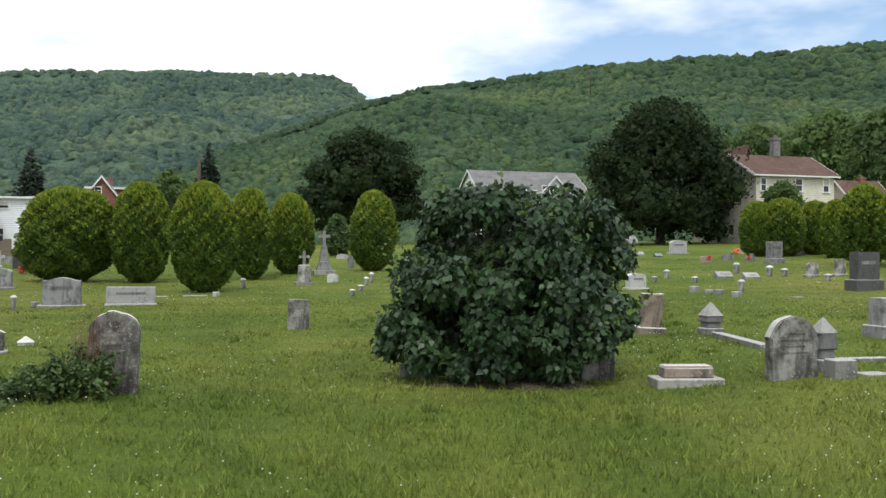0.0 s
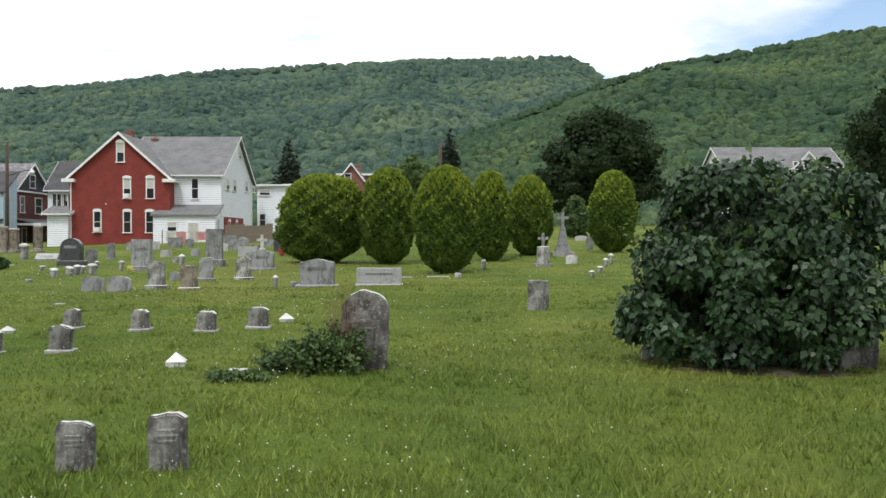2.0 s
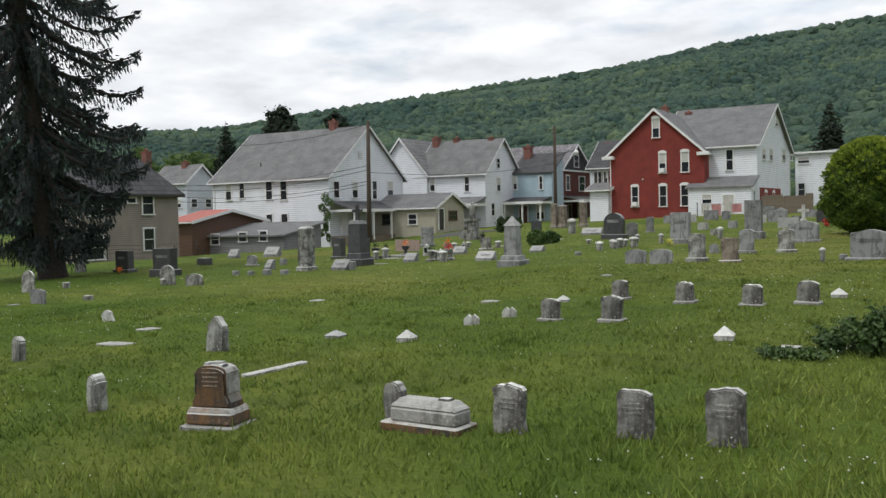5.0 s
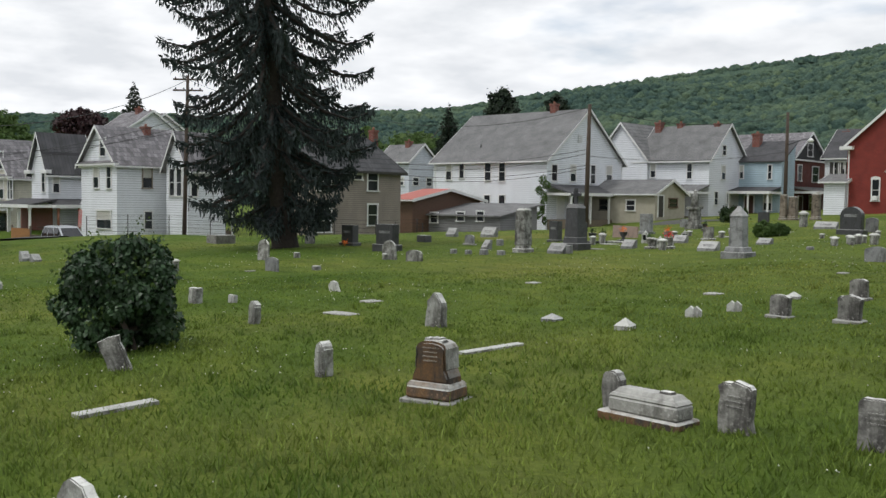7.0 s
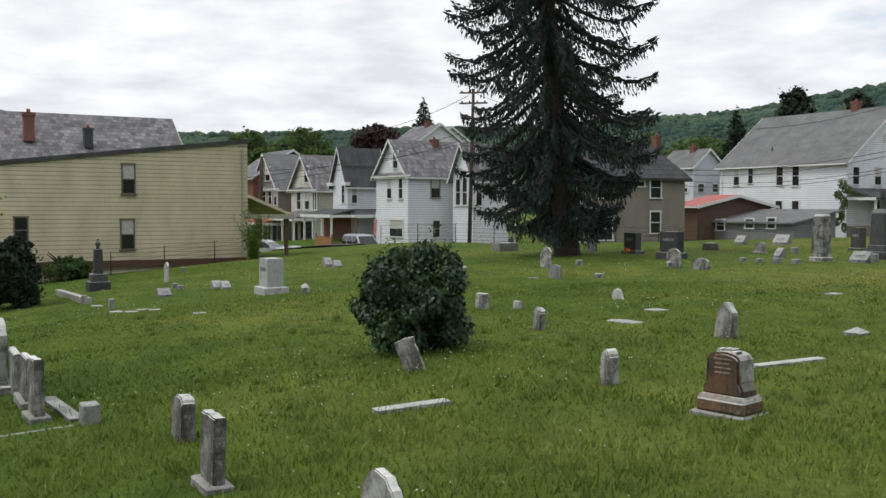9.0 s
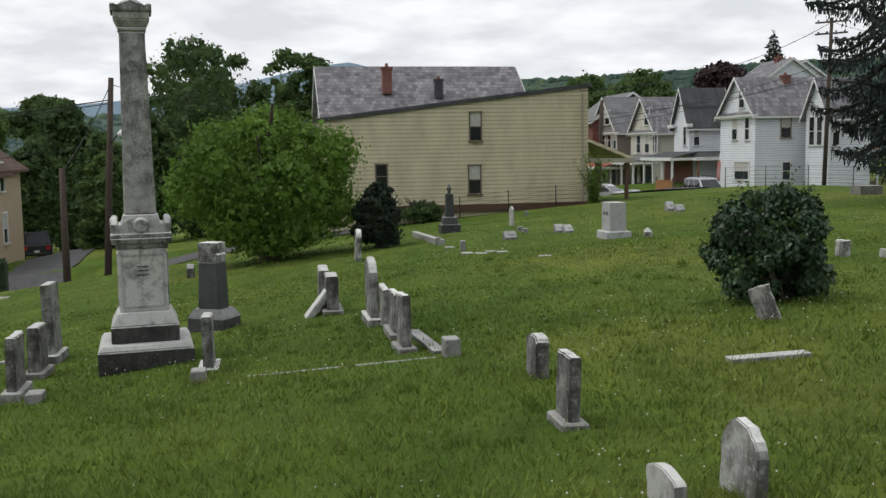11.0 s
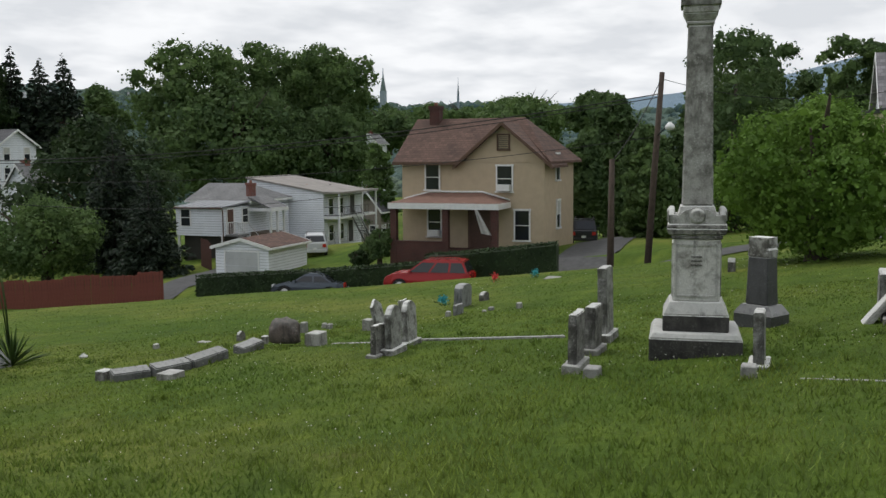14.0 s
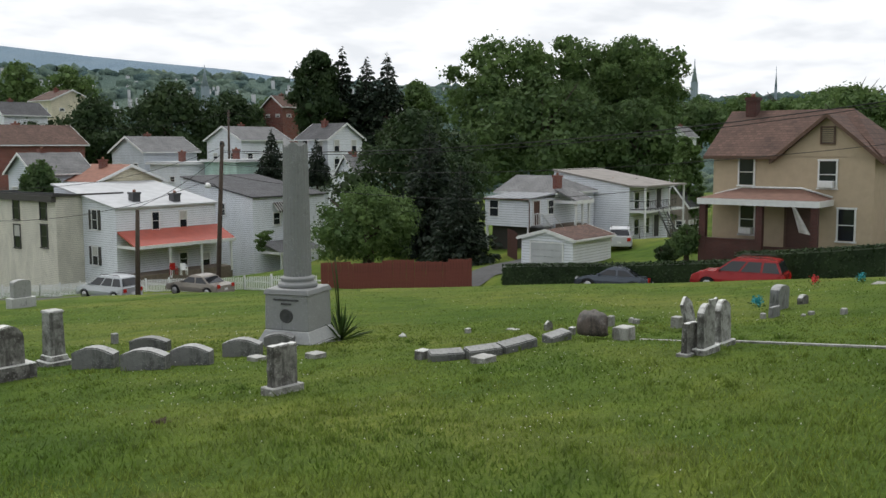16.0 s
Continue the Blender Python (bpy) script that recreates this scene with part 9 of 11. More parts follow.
def porch_boards(x, y, z):
    """A raw orange board railing in front of a porch."""
    t = thing("board_railing", x, y, GRID + 2, "new orange-brown board railing before the porch", "railing", "", z)
    for i in range(14):
        bm = bmesh.new(); box(bm, -1.4 + i * 0.2, 0, -0.5, 0.185, 0.03, 1.3); part("board", bm, M["orange_boards"], t)
    for px in (-1.5, 1.3):
        bm = bmesh.new(); box(bm, px, 0.06, -0.6, 0.1, 0.1, 1.6); part("post", bm, M["wood"], t)


def porch_chair(x, y, z, label, mat):
    t = thing("porch_chair", x, y, GRID + 160, label, "chair", "porch chairs", z)
    bm = bmesh.new(); box(bm, 0, 0, 0.4, 0.52, 0.5, 0.05, 1, 0.015); part("seat", bm, M[mat], t)
    bm = bmesh.new(); box(bm, 0, 0.25, 0.42, 0.5, 0.05, 0.5, 0.85, 0.015); part("backrest", bm, M[mat], t)
    for sx in (-1, 1):
        bm = bmesh.new(); box(bm, sx * 0.26, 0, 0.6, 0.05, 0.5, 0.04); part("armrest", bm, M[mat], t)
        for sy in (-1, 1):
            bm = bmesh.new(); box(bm, sx * 0.24, sy * 0.22, -0.02, 0.05, 0.05, 0.44 + (0.18 if sy < 0 else 0)); part("leg", bm, M[mat], t)



def vine(x, y, z, w, h, label, seed):
    """Leaves hanging in a sheet, fuller at the top."""
    rng = np.random.default_rng(seed)
    t = thing("vine", x, y, GRID, label, "vine", "", z)
    bl = [(w * rng.uniform(-0.4, 0.4), w * rng.uniform(-0.3, 0.3), h * (i + 0.5) / 9, w * (0.16 + 0.025 * i), w * 0.2, h * 0.09) for i in range(9)]
    v, f = crown(rng, bl, 1500, 0.17)
    mesh_arrays("leaves", v, f, M["tree_green"], t)
    bm = bmesh.new(); tube(bm, [(0, 0, 0), (0.1, 0, h * 0.5), (0, 0.05, h * 0.9)], [0.04, 0.03, 0.01], 5); part("stem", bm, M["bark"], t)


# ---- road and driveway ----
def ribbon(name, pts, width, mat, label, lift=0.03):
    """A strip of paving laid over the ground along a line of points."""
    V, Fc = [], []
    pts = np.array(pts, float)
    seg = np.concatenate([[0], np.cumsum(np.hypot(*np.diff(pts, axis=0).T))])
    q = np.linspace(0, seg[-1], int(seg[-1] / 1.5) + 2)
    px, py = np.interp(q, seg, pts[:, 0]), np.interp(q, seg, pts[:, 1])
    dx, dy = np.gradient(px), np.gradient(py)
    n = np.hypot(dx, dy)
    ks = np.linspace(-0.5, 0.5, 7)
    X = px[:, None] - (dy / n)[:, None] * ks * width
    Y = py[:, None] + (dx / n)[:, None] * ks * width
    Z = ground_z(X, Y) + lift
    idx = np.arange(X.size).reshape(X.shape)
    f = np.stack([idx[:-1, :-1], idx[1:, :-1], idx[1:, 1:], idx[:-1, 1:]], -1).reshape(-1, 4)
    ob = mesh_arrays(name, np.stack([X, Y, Z], -1).reshape(-1, 3), f, M[mat], None, True)
    return tagged(ob, label, name, "", "structure")


ribbon("road", [(-46.0, -8.0), (-37.5, -27.5), (-18.0, -72.0), (0.0, -113.0)], 7.0, "asphalt", "grey asphalt road below the cemetery lawn", 0.05)
ribbon("driveway", [(-40.5, -23.0), (-48.0, -25.0), (-62.0, -29.0)], 3.4, "asphalt", "grey asphalt driveway beside the stucco house", 0.06)
ribbon("alley", [(-31.5, -45.0), (-42.0, -50.0), (-60.0, -58.0)], 3.2, "asphalt", "narrow asphalt alley between fence and hedge", 0.06)
ribbon("street", [(-62.0, 8.0), (-70.0, 12.0), (-64.0, 40.0), (-58.0, 64.0)], 6.0, "asphalt", "grey street before the row houses", 0.05)


utility_pole(-51.89, 44.18, 0.19, -51.82, 44.26, 8.41, "tall dark wooden utility pole beside the duplex", 0, False)
utility_pole(-52.36, 65.85, 0.77, -52.35, 65.87, 9.17, "wooden utility pole with a street lamp arm", 0, True)
utility_pole(-70.95, 21.60, -1.71, -70.87, 21.86, 10.54, "wooden utility pole behind the spruce", 2, False)
utility_pole(-69.97, 5.57, -2.52, -69.95, 5.79, 5.05, "dark wooden utility pole by the row houses", 0, False)
utility_pole(-42.23, -18.85, -4.03, -42.46, -18.31, 5.12, "leaning wooden utility pole with a street lamp", 0, True)
utility_pole(-39.71, -19.51, -4.20, -39.73, -19.48, 1.16, "short wooden utility pole", 0, False)
utility_pole(-25.75, -61.23, -8.31, -26.26, -61.01, 1.95, "tall wooden utility pole by the road", 1, True)
utility_pole(-20.28, -61.16, -8.13, -20.45, -61.10, -2.40, "short wooden pole by the road", 0, False)
utility_pole(-22.16, 87.12, 2.21, -22.04, 87.15, 10.51, "wooden utility pole behind the hedges", 0, False)
utility_pole(-48.34, -110.29, -13.19, -48.52, -110.21, 5.98, "utility pole with a transformer in the town", 2, False)
wire((-51.82, 44.26, 8.21), (-52.35, 65.87, 8.97), 1.0)
wire((-51.82, 44.26, 8.21), (-61.70, 33.40, 7.26), 0.8)
wire((-51.82, 44.26, 5.01), (-63.46, 34.36, 4.0), 0.6)
wire((-51.82, 44.26, 4.21), (-63.46, 34.36, 3.55), 0.6)
wire((-51.82, 44.26, 5.3), (-63.46, 34.36, 4.3), 0.5)
wire((-51.82, 44.26, 4.0), (-63.46, 34.36, 3.2), 0.6)
wire((-70.87, 21.86, 7.3), (-63.46, 34.36, 4.3), 0.5)
wire((-70.87, 21.86, 5.9), (-63.46, 34.36, 3.2), 0.5)
wire((-51.82, 44.26, 4.81), (-52.35, 65.87, 5.97), 0.5)
wire((-70.87, 21.86, 10.24), (-61.70, 33.40, 7.26), 0.8)
wire((-70.87, 21.86, 6.94), (-63.46, 34.36, 4.0), 0.6)
wire((-70.87, 21.86, 6.14), (-63.46, 34.36, 3.55), 0.6)
wire((-70.87, 21.86, 10.24), (-48.11, 2.84, 4.45), 1.0)
wire((-70.87, 21.86, 7.54), (-49.18, -1.37, 2.57), 0.8)
wire((-70.87, 21.86, 6.94), (-49.03, -4.15, 1.90), 0.8)
wire((-70.87, 21.86, 6.54), (-69.95, 5.79, 4.05), 0.4)
wire((-42.46, -18.31, 4.82), (-46.28, -9.23, 4.06), 0.6)
wire((-42.46, -18.31, 4.15), (-26.26, -61.01, 1.3), 1.0, 0.032)
wire((-42.46, -18.31, 4.92), (-39.73, -19.48, 1.06), 0.3)
wire((-42.46, -18.31, 4.0), (-26.26, -61.01, 1.2), 1.08, 0.026)
wire((-26.26, -61.01, 0.4), (-42.46, -18.31, 2.2), 1.1)
wire((-26.26, -61.01, -0.25), (-47.52, -40.27, -1.00), 1.2)
wire((-26.26, -61.01, 1.55), (-11.39, -65.47, -0.78), 1.0)
wire((-26.26, -61.01, -0.25), (-11.29, -65.49, -2.87), 1.0)
wire((-26.26, -61.01, 1.15), (-25.44, -76.30, -3.22), 0.4)
wire((-48.52, -110.21, 5.68), (-77.45, -92.11, 4.56), 2)
wire((-48.52, -110.21, 5.68), (-22.25, -118.38, 5.75), 2)
wire((-13.42, 93.96, 10.05), (-22.04, 87.15, 10.31), 0.5)
vehicle(-38.75, -29.0, -66.4, "red sport utility car parked on the road", 'suv', 'car_red', 4.4, 1.66)
vehicle(-37.77, -36.19, -66.4, "dark grey-blue coupe parked on the road", 'sedan', 'car_grey', 4.1, 1.36)
vehicle(-24.66, -61.67, -66.4, "beige sedan parked on the road", 'sedan', 'car_beige', 4.7, 1.42)
vehicle(-19.81, -65.51, -66.4, "silver crossover parked on the road", 'suv', 'car_silver', 4.6, 1.68)
vehicle(-52.3, -49.6, 222, "white car parked beside the garage", 'suv', 'car_white', 4.4, 1.6)
vehicle(-59.6, -31.1, 206, "dark car parked in the driveway", 'suv', 'car_dark', 4.5, 1.7)
vehicle(-70.94, 13.33, 15, "white and dark pickup with a cap before the row houses", 'van', 'car_silver', 4.8, 1.8)
vehicle(-67.74, 7.82, 60, "pale silver car parked on the street", 'sedan', 'car_silver', 4.5, 1.4)
vehicle(-65.94, 5.73, 60, "white car parked on the street", 'sedan', 'car_white', 4.5, 1.4)
vehicle(14.46, 78.64, 60, "white pickup parked beyond the graves", 'suv', 'car_white', 5.0, 1.9)
hedge_row(-35.48, -42.65, -40.6, -30.9, 1.45, 1.1, "long dark clipped hedge along the road", 201)
hedge_row(-40.7, -30.67, -43.48, -24.30, 1.85, 1.5, "taller dark clipped hedge before the stucco house", 202)
board_fence(-30.43, -55.23, -34.84, -45.12, 1.85)
board_fence(-46.9, -56.0, -45.6, -53.4, 2.1, "brown_fence", "dark brown stained board fence beside the garage")
picket_fence(-13.34, -94.39, -30.24, -55.65, 1.05)
mesh_fence(-47.10, -3.03, -49.10, 2.93, 1.1)
mesh_fence(-60.89, 12.58, -49.17, 31.00, 1.2)
mesh_fence(-57.78, 32.24, -60.09, 43.46, 1.2)
wispy_shrub("sapling", -48.9, 3.6, 3.0, 1.5, "thin wispy young tree by the cream building", 211)
broad_tree("shrub", -47.19, -4.91, 1.17, 2.50, "tree_mid", "low rounded green shrub", 220, 1800, 0.2, blobs=8, low=0.0)
broad_tree("shrub", -21.80, 26.28, 0.52, 0.80, "tree_green", "low rounded green shrub", 221, 1800, 0.2, blobs=8, low=0.0)
broad_tree("shrub", -21.57, 26.73, 0.40, 0.60, "tree_mid", "low rounded green shrub", 222, 1800, 0.2, blobs=8, low=0.0)
broad_tree("shrub", -35.51, 40.39, 0.95, 1.89, "hedge", "low rounded green shrub", 223, 1800, 0.2, blobs=8, low=0.0)
broad_tree("shrub", -48.07, 83.88, 1.37, 2.05, "tree_green", "low rounded green shrub", 224, 1800, 0.2, blobs=8, low=0.0)
broad_tree("shrub", -83.27, -72.28, 2.59, 3.88, "tree_green", "low rounded green shrub", 225, 1800, 0.2, blobs=8, low=0.0)
broad_tree("shrub", -88.42, -65.86, 1.04, 3.88, "tree_green", "low rounded green shrub", 226, 1800, 0.2, blobs=8, low=0.0)
broad_tree("shrub", -92.82, -59.47, 0.91, 3.23, "tree_mid", "low rounded green shrub", 227, 1800, 0.2, blobs=8, low=0.0)
broad_tree("shrub", -44.05, -36.63, 1.9, 2.0, "tree_mid", "rounded green shrub beside the porch", 228, 2600, 0.2, blobs=9, low=0.0, z=-4.80)
broad_tree("shrub", -45.58, -39.47, 1.1, 1.7, "tree_deep", "low green shrub in the yard", 229, 1800, 0.2, blobs=8, low=0.0)
broad_tree("shrub", -51.0, -43.2, 1.2, 2.0, "tree_mid", "loose green shrub in the back yard", 230, 2600, 0.22, blobs=9, low=0.0)
broad_tree("shrub", -44.0, -30.2, 0.75, 1.5, "tree_green", "low leafy plants before the porch", 231, 1500, 0.14, blobs=7, low=0.0)
mesh_fence(-56.2, -51.2, -61.0, -47.0, 1.0)
vine(-70.37, 54.74, -0.38, 1.2, 4.2, "climbing vine on the house corner", 231)
vine(-37.05, -78.03, -7.59, 1.8, 1.7, "vine hanging over the porch roof", 232)
far_house(-20.67, -116.94, -1.60, 10.00, 7.00, 3.56, "red brick town house with a brown roof", "brick", "shingle_brown", 2.00, "x", 2, True)
far_house(-21.00, -99.10, -3.24, 5.65, 4.94, 2.50, "grey-roofed house in the town", "grey_siding", "shingle_grey", 1.7, "x", 2, True)
far_house(-25.07, -96.03, -4.08, 6.92, 6.05, 2.50, "town house with a rust-coloured roof", "yellow_siding", "roof_rust", 1.4, "y", 2, True)
far_house(-37.56, -120.39, -1.54, 7.65, 6.69, 2.59, "pale grey gabled town house", "grey_siding", "shingle_grey", 1.7, "x", 2, True)
far_house(-39.34, -112.17, -3.08, 6.66, 5.83, 2.80, "low white house in the town", "white_siding", "roof_pale", 1.7, "flat", 2, True)
far_house(-43.94, -106.95, -3.04, 6.49, 5.68, 3.03, "mint-green flat-roofed town house", "green_siding", "roof_pale", 1.7, "flat", 2, True)
far_house(-51.96, -125.31, -0.76, 8.26, 7.23, 3.24, "white town house with a grey roof", "white_siding", "shingle_grey", 1.7, "x", 2, True)
far_house(-53.98, -102.94, -1.84, 5.73, 5.02, 4.30, "white gabled town house with dark windows", "white_siding", "shingle_dark", 1.7, "y", 2, True)
far_house(-79.57, -127.24, 3.21, 4.24, 3.71, 2.52, "gabled town house among trees", "yellow_siding", "shingle_brown", 1.7, "y", 2, True)
far_house(-74.06, -153.45, 5.91, 5.60, 4.90, 2.50, "red brick house among town trees", "brick", "shingle_brown", 1.7, "x", 2, True)
far_house(-41.68, -176.66, 7.01, 7.62, 6.67, 2.50, "long cream town house", "yellow_siding", "shingle_brown", 1.7, "y", 2, True)
far_house(-28.81, -148.74, 3.28, 6.35, 5.56, 2.86, "white gabled town house", "white_siding", "shingle_dark", 1.7, "x", 2, True)
far_house(-38.82, -208.86, 9.51, 11.86, 10.38, 2.66, "long pale flat-roofed building", "cream_wall", "roof_pale", 1.7, "flat", 2, True)
far_house(-57.61, -223.99, 12.63, 6.49, 5.68, 2.50, "low pale building on the hill", "white_siding", "roof_pale", 1.7, "flat", 2, True)
far_house(-52.52, -91.20, -3.68, 2.96, 2.59, 2.50, "small white house among trees", "white_siding", "shingle_grey", 1.7, "x", 2, True)
far_house(-71.16, -62.13, -6.9, 3.13, 2.74, 2.98, "dark low house behind trees", "taupe_siding", "shingle_dark", 1.7, "x", 2, True)
far_house(-143.30, -123.39, 0.06, 4.47, 3.91, 3.20, "pale town house among trees", "white_siding", "shingle_grey", 1.7, "x", 2, True)
far_house(-88.44, 50.93, 2.45, 4.69, 4.11, 3.32, "grey house behind the spruce", "grey_siding", "shingle_grey", 1.7, "x", 2, True)
far_house(-103.30, 25.82, 4.50, 5.69, 4.98, 4.41, "white house behind the gabled row", "white_siding", "slate", 1.7, "x", 2, True)
far_house(-104.86, 27.45, 1.76, 5.80, 5.07, 7.04, "white house behind the gabled row", "white_siding", "slate", 1.7, "x", 2, True)
far_house(46.37, 99.63, 5.14, 4.66, 4.08, 2.91, "house beyond the arborvitae", "cream_wall", "shingle_brown", 1.7, "x", 2, True)
far_house(-40.34, 121.36, 6.64, 4.28, 3.75, 3.32, "brick building with a pale roof", "brick", "roof_pale", 1.7, "flat", 2, True)
for bx, by, bz, ba in ((241.6, 767.9, 155.7, 22.0), (210.9, 771.7, 156.3, 14.0)):
    hill_top = house("hilltop_building", bx, by, bz, ba, 9.0, 2.2, "long low white building on the wooded ridge", "white_siding", "roof_pale", 0.3, "flat", flat_fall=0.2, below=9.0)
    for k in range(5):
        window(hill_top, "S", ba * (k + 0.5) / 5, 0.5, 1.4, 1.0)
board_fence(-37.87, 74.94, -32.61, 73.02, 1.5, "wood", "weathered grey board fence behind the graves")
town_specks()
clothes_line(-40.26, 73.67, 1.13)
house_flag(-74.69, 15.05, -1.47)
porch_boards(-73.41, 10.73, -1.58)
porch_chair(-28.0, -75.36, -8.67, "red plastic chair on the porch", "car_red")
porch_chair(-28.76, -75.07, -8.72, "white plastic chair on the porch", "white_paint")
steeple(-325.60, -265.75, 15.81, 21.54, 2.3)
steeple(-492.90, -342.57, 21.12, 25.67, 1.2)
steeple(-184.38, -443.63, 17.87, 22.69, 2.82)
pylon(-4.05, 519.92, 75.67, 10.71)
pylon(34.41, 518.80, 82.51, 6.12)
pylon(78.50, 514.00, 98.74, 4.59)

tablet(-3.12, 9.48, 0.48, 0.82, 0.15, "marble_dark", "round", 0.0, writing=3)
tablet(-2.22, 15.68, 0.34, 0.49, 0.09, "marble", "flat", 0.0, writing=4)
cross_stone(-4.04, 28.94, 0.55, 1.03, "marble", 0.6)
cross_stone(-4.13, 34.48, 0.78, 1.60, "granite", 0.3, True)
tablet(-3.28, 29.85, 0.35, 0.27, 0.07, "marble_white", "seg", 0.0)
tablet(-5.60, 54.89, 0.71, 0.29, 0.07, "granite_light", "seg", 0.0)
tablet(-3.78, 40.95, 0.28, 0.53, 0.10, "granite", "seg", 0.0)
little_post(-5.62, 27.66, 0.15, 0.25, "marble")
little_post(-2.10, 23.87, 0.14, 0.17, "marble")
little_post(-2.05, 25.64, 0.15, 0.18, "marble")
little_post(-2.06, 27.64, 0.13, 0.26, "marble")
little_post(-2.03, 29.23, 0.14, 0.31, "marble")
little_post(-0.85, 24.65, 0.12, 0.36, "marble")
tablet(-3.26, 29.85, 0.35, 0.25, 0.07, "marble_white", "seg", 0.0)
granite_die(5.10, 24.58, 0.45, 0.41, "granite_light", 0.04, d=0.3, top="seg")
tablet(3.30, 14.61, 0.35, 0.62, 0.14, "sandstone", "flat", 0.11, lean=(4, 3))
ledger_steps(2.70, 10.00, 0.72, 0.19)
pillar(4.26, 14.67, 0.29, 0.49, "granite_worn", 0.19, 0.30, "gable", "plot corner post with a pointed top")
pillar(4.30, 10.42, 0.23, 0.57, "granite_worn", 0.23, 0.24, "gable", "plot corner post with a pointed top")
bar(4.26, 14.34, 4.36, 12.40, 0.16, 0.07, "granite_worn", "kerb", "grey kerb of a grave plot")
bar(4.61, 10.99, 5.30, 11.08, 0.16, 0.05, "granite_worn", "kerb", "grey kerb of a grave plot")
tablet(3.81, 10.01, 0.56, 0.65, 0.13, "marble", "round", 0.0, writing=4)
block(4.28, 9.91, 0.27, 0.19, mat="granite_worn")
flat_marker(4.65, 9.97, 0.32, 0.25, 0.02, "concrete")
granite_die(6.52, 13.78, 0.34, 0.55, "granite", 0.16, d=0.3, top="flat")
granite_die(10.42, 23.34, 0.65, 0.93, "granite_dark", 0.26, d=0.3, top="flat")
tablet(11.25, 28.81, 0.40, 0.44, 0.08, "marble", "seg", 0.07)
tablet(12.07, 28.79, 0.37, 0.48, 0.09, "marble", "flat", 0.06)
granite_die(13.92, 39.87, 0.61, 0.94, "granite", 0.24, d=0.3, top="flat")
granite_die(13.90, 56.14, 1.01, 0.81, "granite_light", 0.08, d=0.3, top="seg")
little_post(6.17, 30.67, 0.15, 0.26, "marble")
little_post(6.48, 28.70, 0.14, 0.19, "marble")
little_post(7.24, 30.36, 0.15, 0.28, "marble")
little_post(7.44, 27.71, 0.15, 0.19, "marble")
little_post(7.38, 23.21, 0.14, 0.29, "marble")
little_post(10.32, 29.85, 0.17, 0.35, "marble")
little_post(10.67, 29.54, 0.17, 0.26, "marble")
little_post(11.07, 27.19, 0.17, 0.21, "marble")
block(6.16, 22.94, 0.20, 0.14, mat="granite")
block(6.40, 22.48, 0.20, 0.08, mat="granite")
block(6.52, 22.07, 0.20, 0.11, mat="granite")
block(6.67, 21.28, 0.20, 0.12, mat="granite")
slant(8.92, 29.98, 0.55, 0.22, "granite")
slant(9.62, 29.51, 0.51, 0.18, "granite")
tablet(11.76, 42.30, 0.62, 0.28, 0.07, "pink", "seg", 0.0)
tablet(12.94, 43.07, 0.58, 0.32, 0.07, "granite", "seg", 0.0)
tablet(13.50, 41.66, 0.57, 0.26, 0.07, "granite", "seg", 0.0)
flat_marker(7.87, 20.83, 0.24, 0.25, 0.02, "concrete")
slant(11.18, 54.12, 0.59, 0.20, "granite")
slant(11.80, 51.94, 0.44, 0.19, "granite_dark")
tablet(17.57, 56.25, 0.86, 0.35, 0.07, "granite_light", "seg", 0.0)
tablet(15.74, 48.47, 0.24, 0.18, 0.07, "granite", "seg", 0.0)
tablet(18.45, 49.24, 0.94, 0.37, 0.07, "granite", "gable", 0.0)
tablet(19.83, 48.58, 0.72, 0.19, 0.07, "granite_light", "seg", 0.0)
flowers(10.33, 33.27, 0.55, "petal_orange", 5, r=0.18, label="orange artificial flowers in a vase")
little_post(10.01, 32.22, 0.18, 0.36, "marble")
flowers(11.72, 41.68, 0.1, "petal_red", 6, r=0.15, label="red artificial flowers on a grave")
flowers(13.08, 40.57, 0.1, "petal_red", 7, r=0.15, label="red artificial flowers on a grave")
tablet(-12.29, 26.42, 0.58, 0.52, 0.09, "granite", "flat", 0.08)
tablet(1.84, 10.5, 0.40, 0.58, 0.14, "marble_dark", "round", 0.0, lean=(-5, 2))
tablet(-0.23, 10.62, 0.20, 0.14, 0.07, "marble", "flat", 0.0)
tablet(-4.56, 5.11, 0.23, 0.35, 0.08, "marble_dark", "seg", 0.0, writing=3)
tablet(-3.67, 5.36, 0.24, 0.32, 0.08, "marble_dark", "seg", 0.0, writing=3)
tablet(-3.05, 5.44, 0.24, 0.36, 0.09, "marble_dark", "seg", 0.0, writing=3)
coffin_stone(-5.18, 4.90, 0.69, 0.25)
tablet(-5.54, 4.91, 0.16, 0.31, 0.10, "marble_dark", "round", 0.0)
brown_monument(-6.78, 4.11, 0.50)
tablet(-10.81, 6.58, 0.33, 0.44, 0.12, "marble", "point", 0.0)
bar(-8.59, 5.53, -8.65, 6.36, 0.12, 0.03, "marble_white", "kerb", "long pale stone kerb lying in the grass")
pyramid_marker(-10.31, 8.11, 0.22, 0.10, "granite")
pyramid_marker(-8.67, 7.91, 0.19, 0.14, "marble_white")
gable_marker(-8.90, 9.30, 0.20, 0.14)
gable_marker(-8.94, 10.11, 0.19, 0.14)
pyramid_marker(-9.35, 11.85, 0.17, 0.10, "marble_white")
pyramid_marker(-5.81, 13.68, 0.21, 0.13, "marble_white")
pyramid_marker(-5.04, 9.02, 0.19, 0.14, "marble_white")
flat_marker(-10.56, 11.50, 0.24, 0.25, 0.02, "concrete")
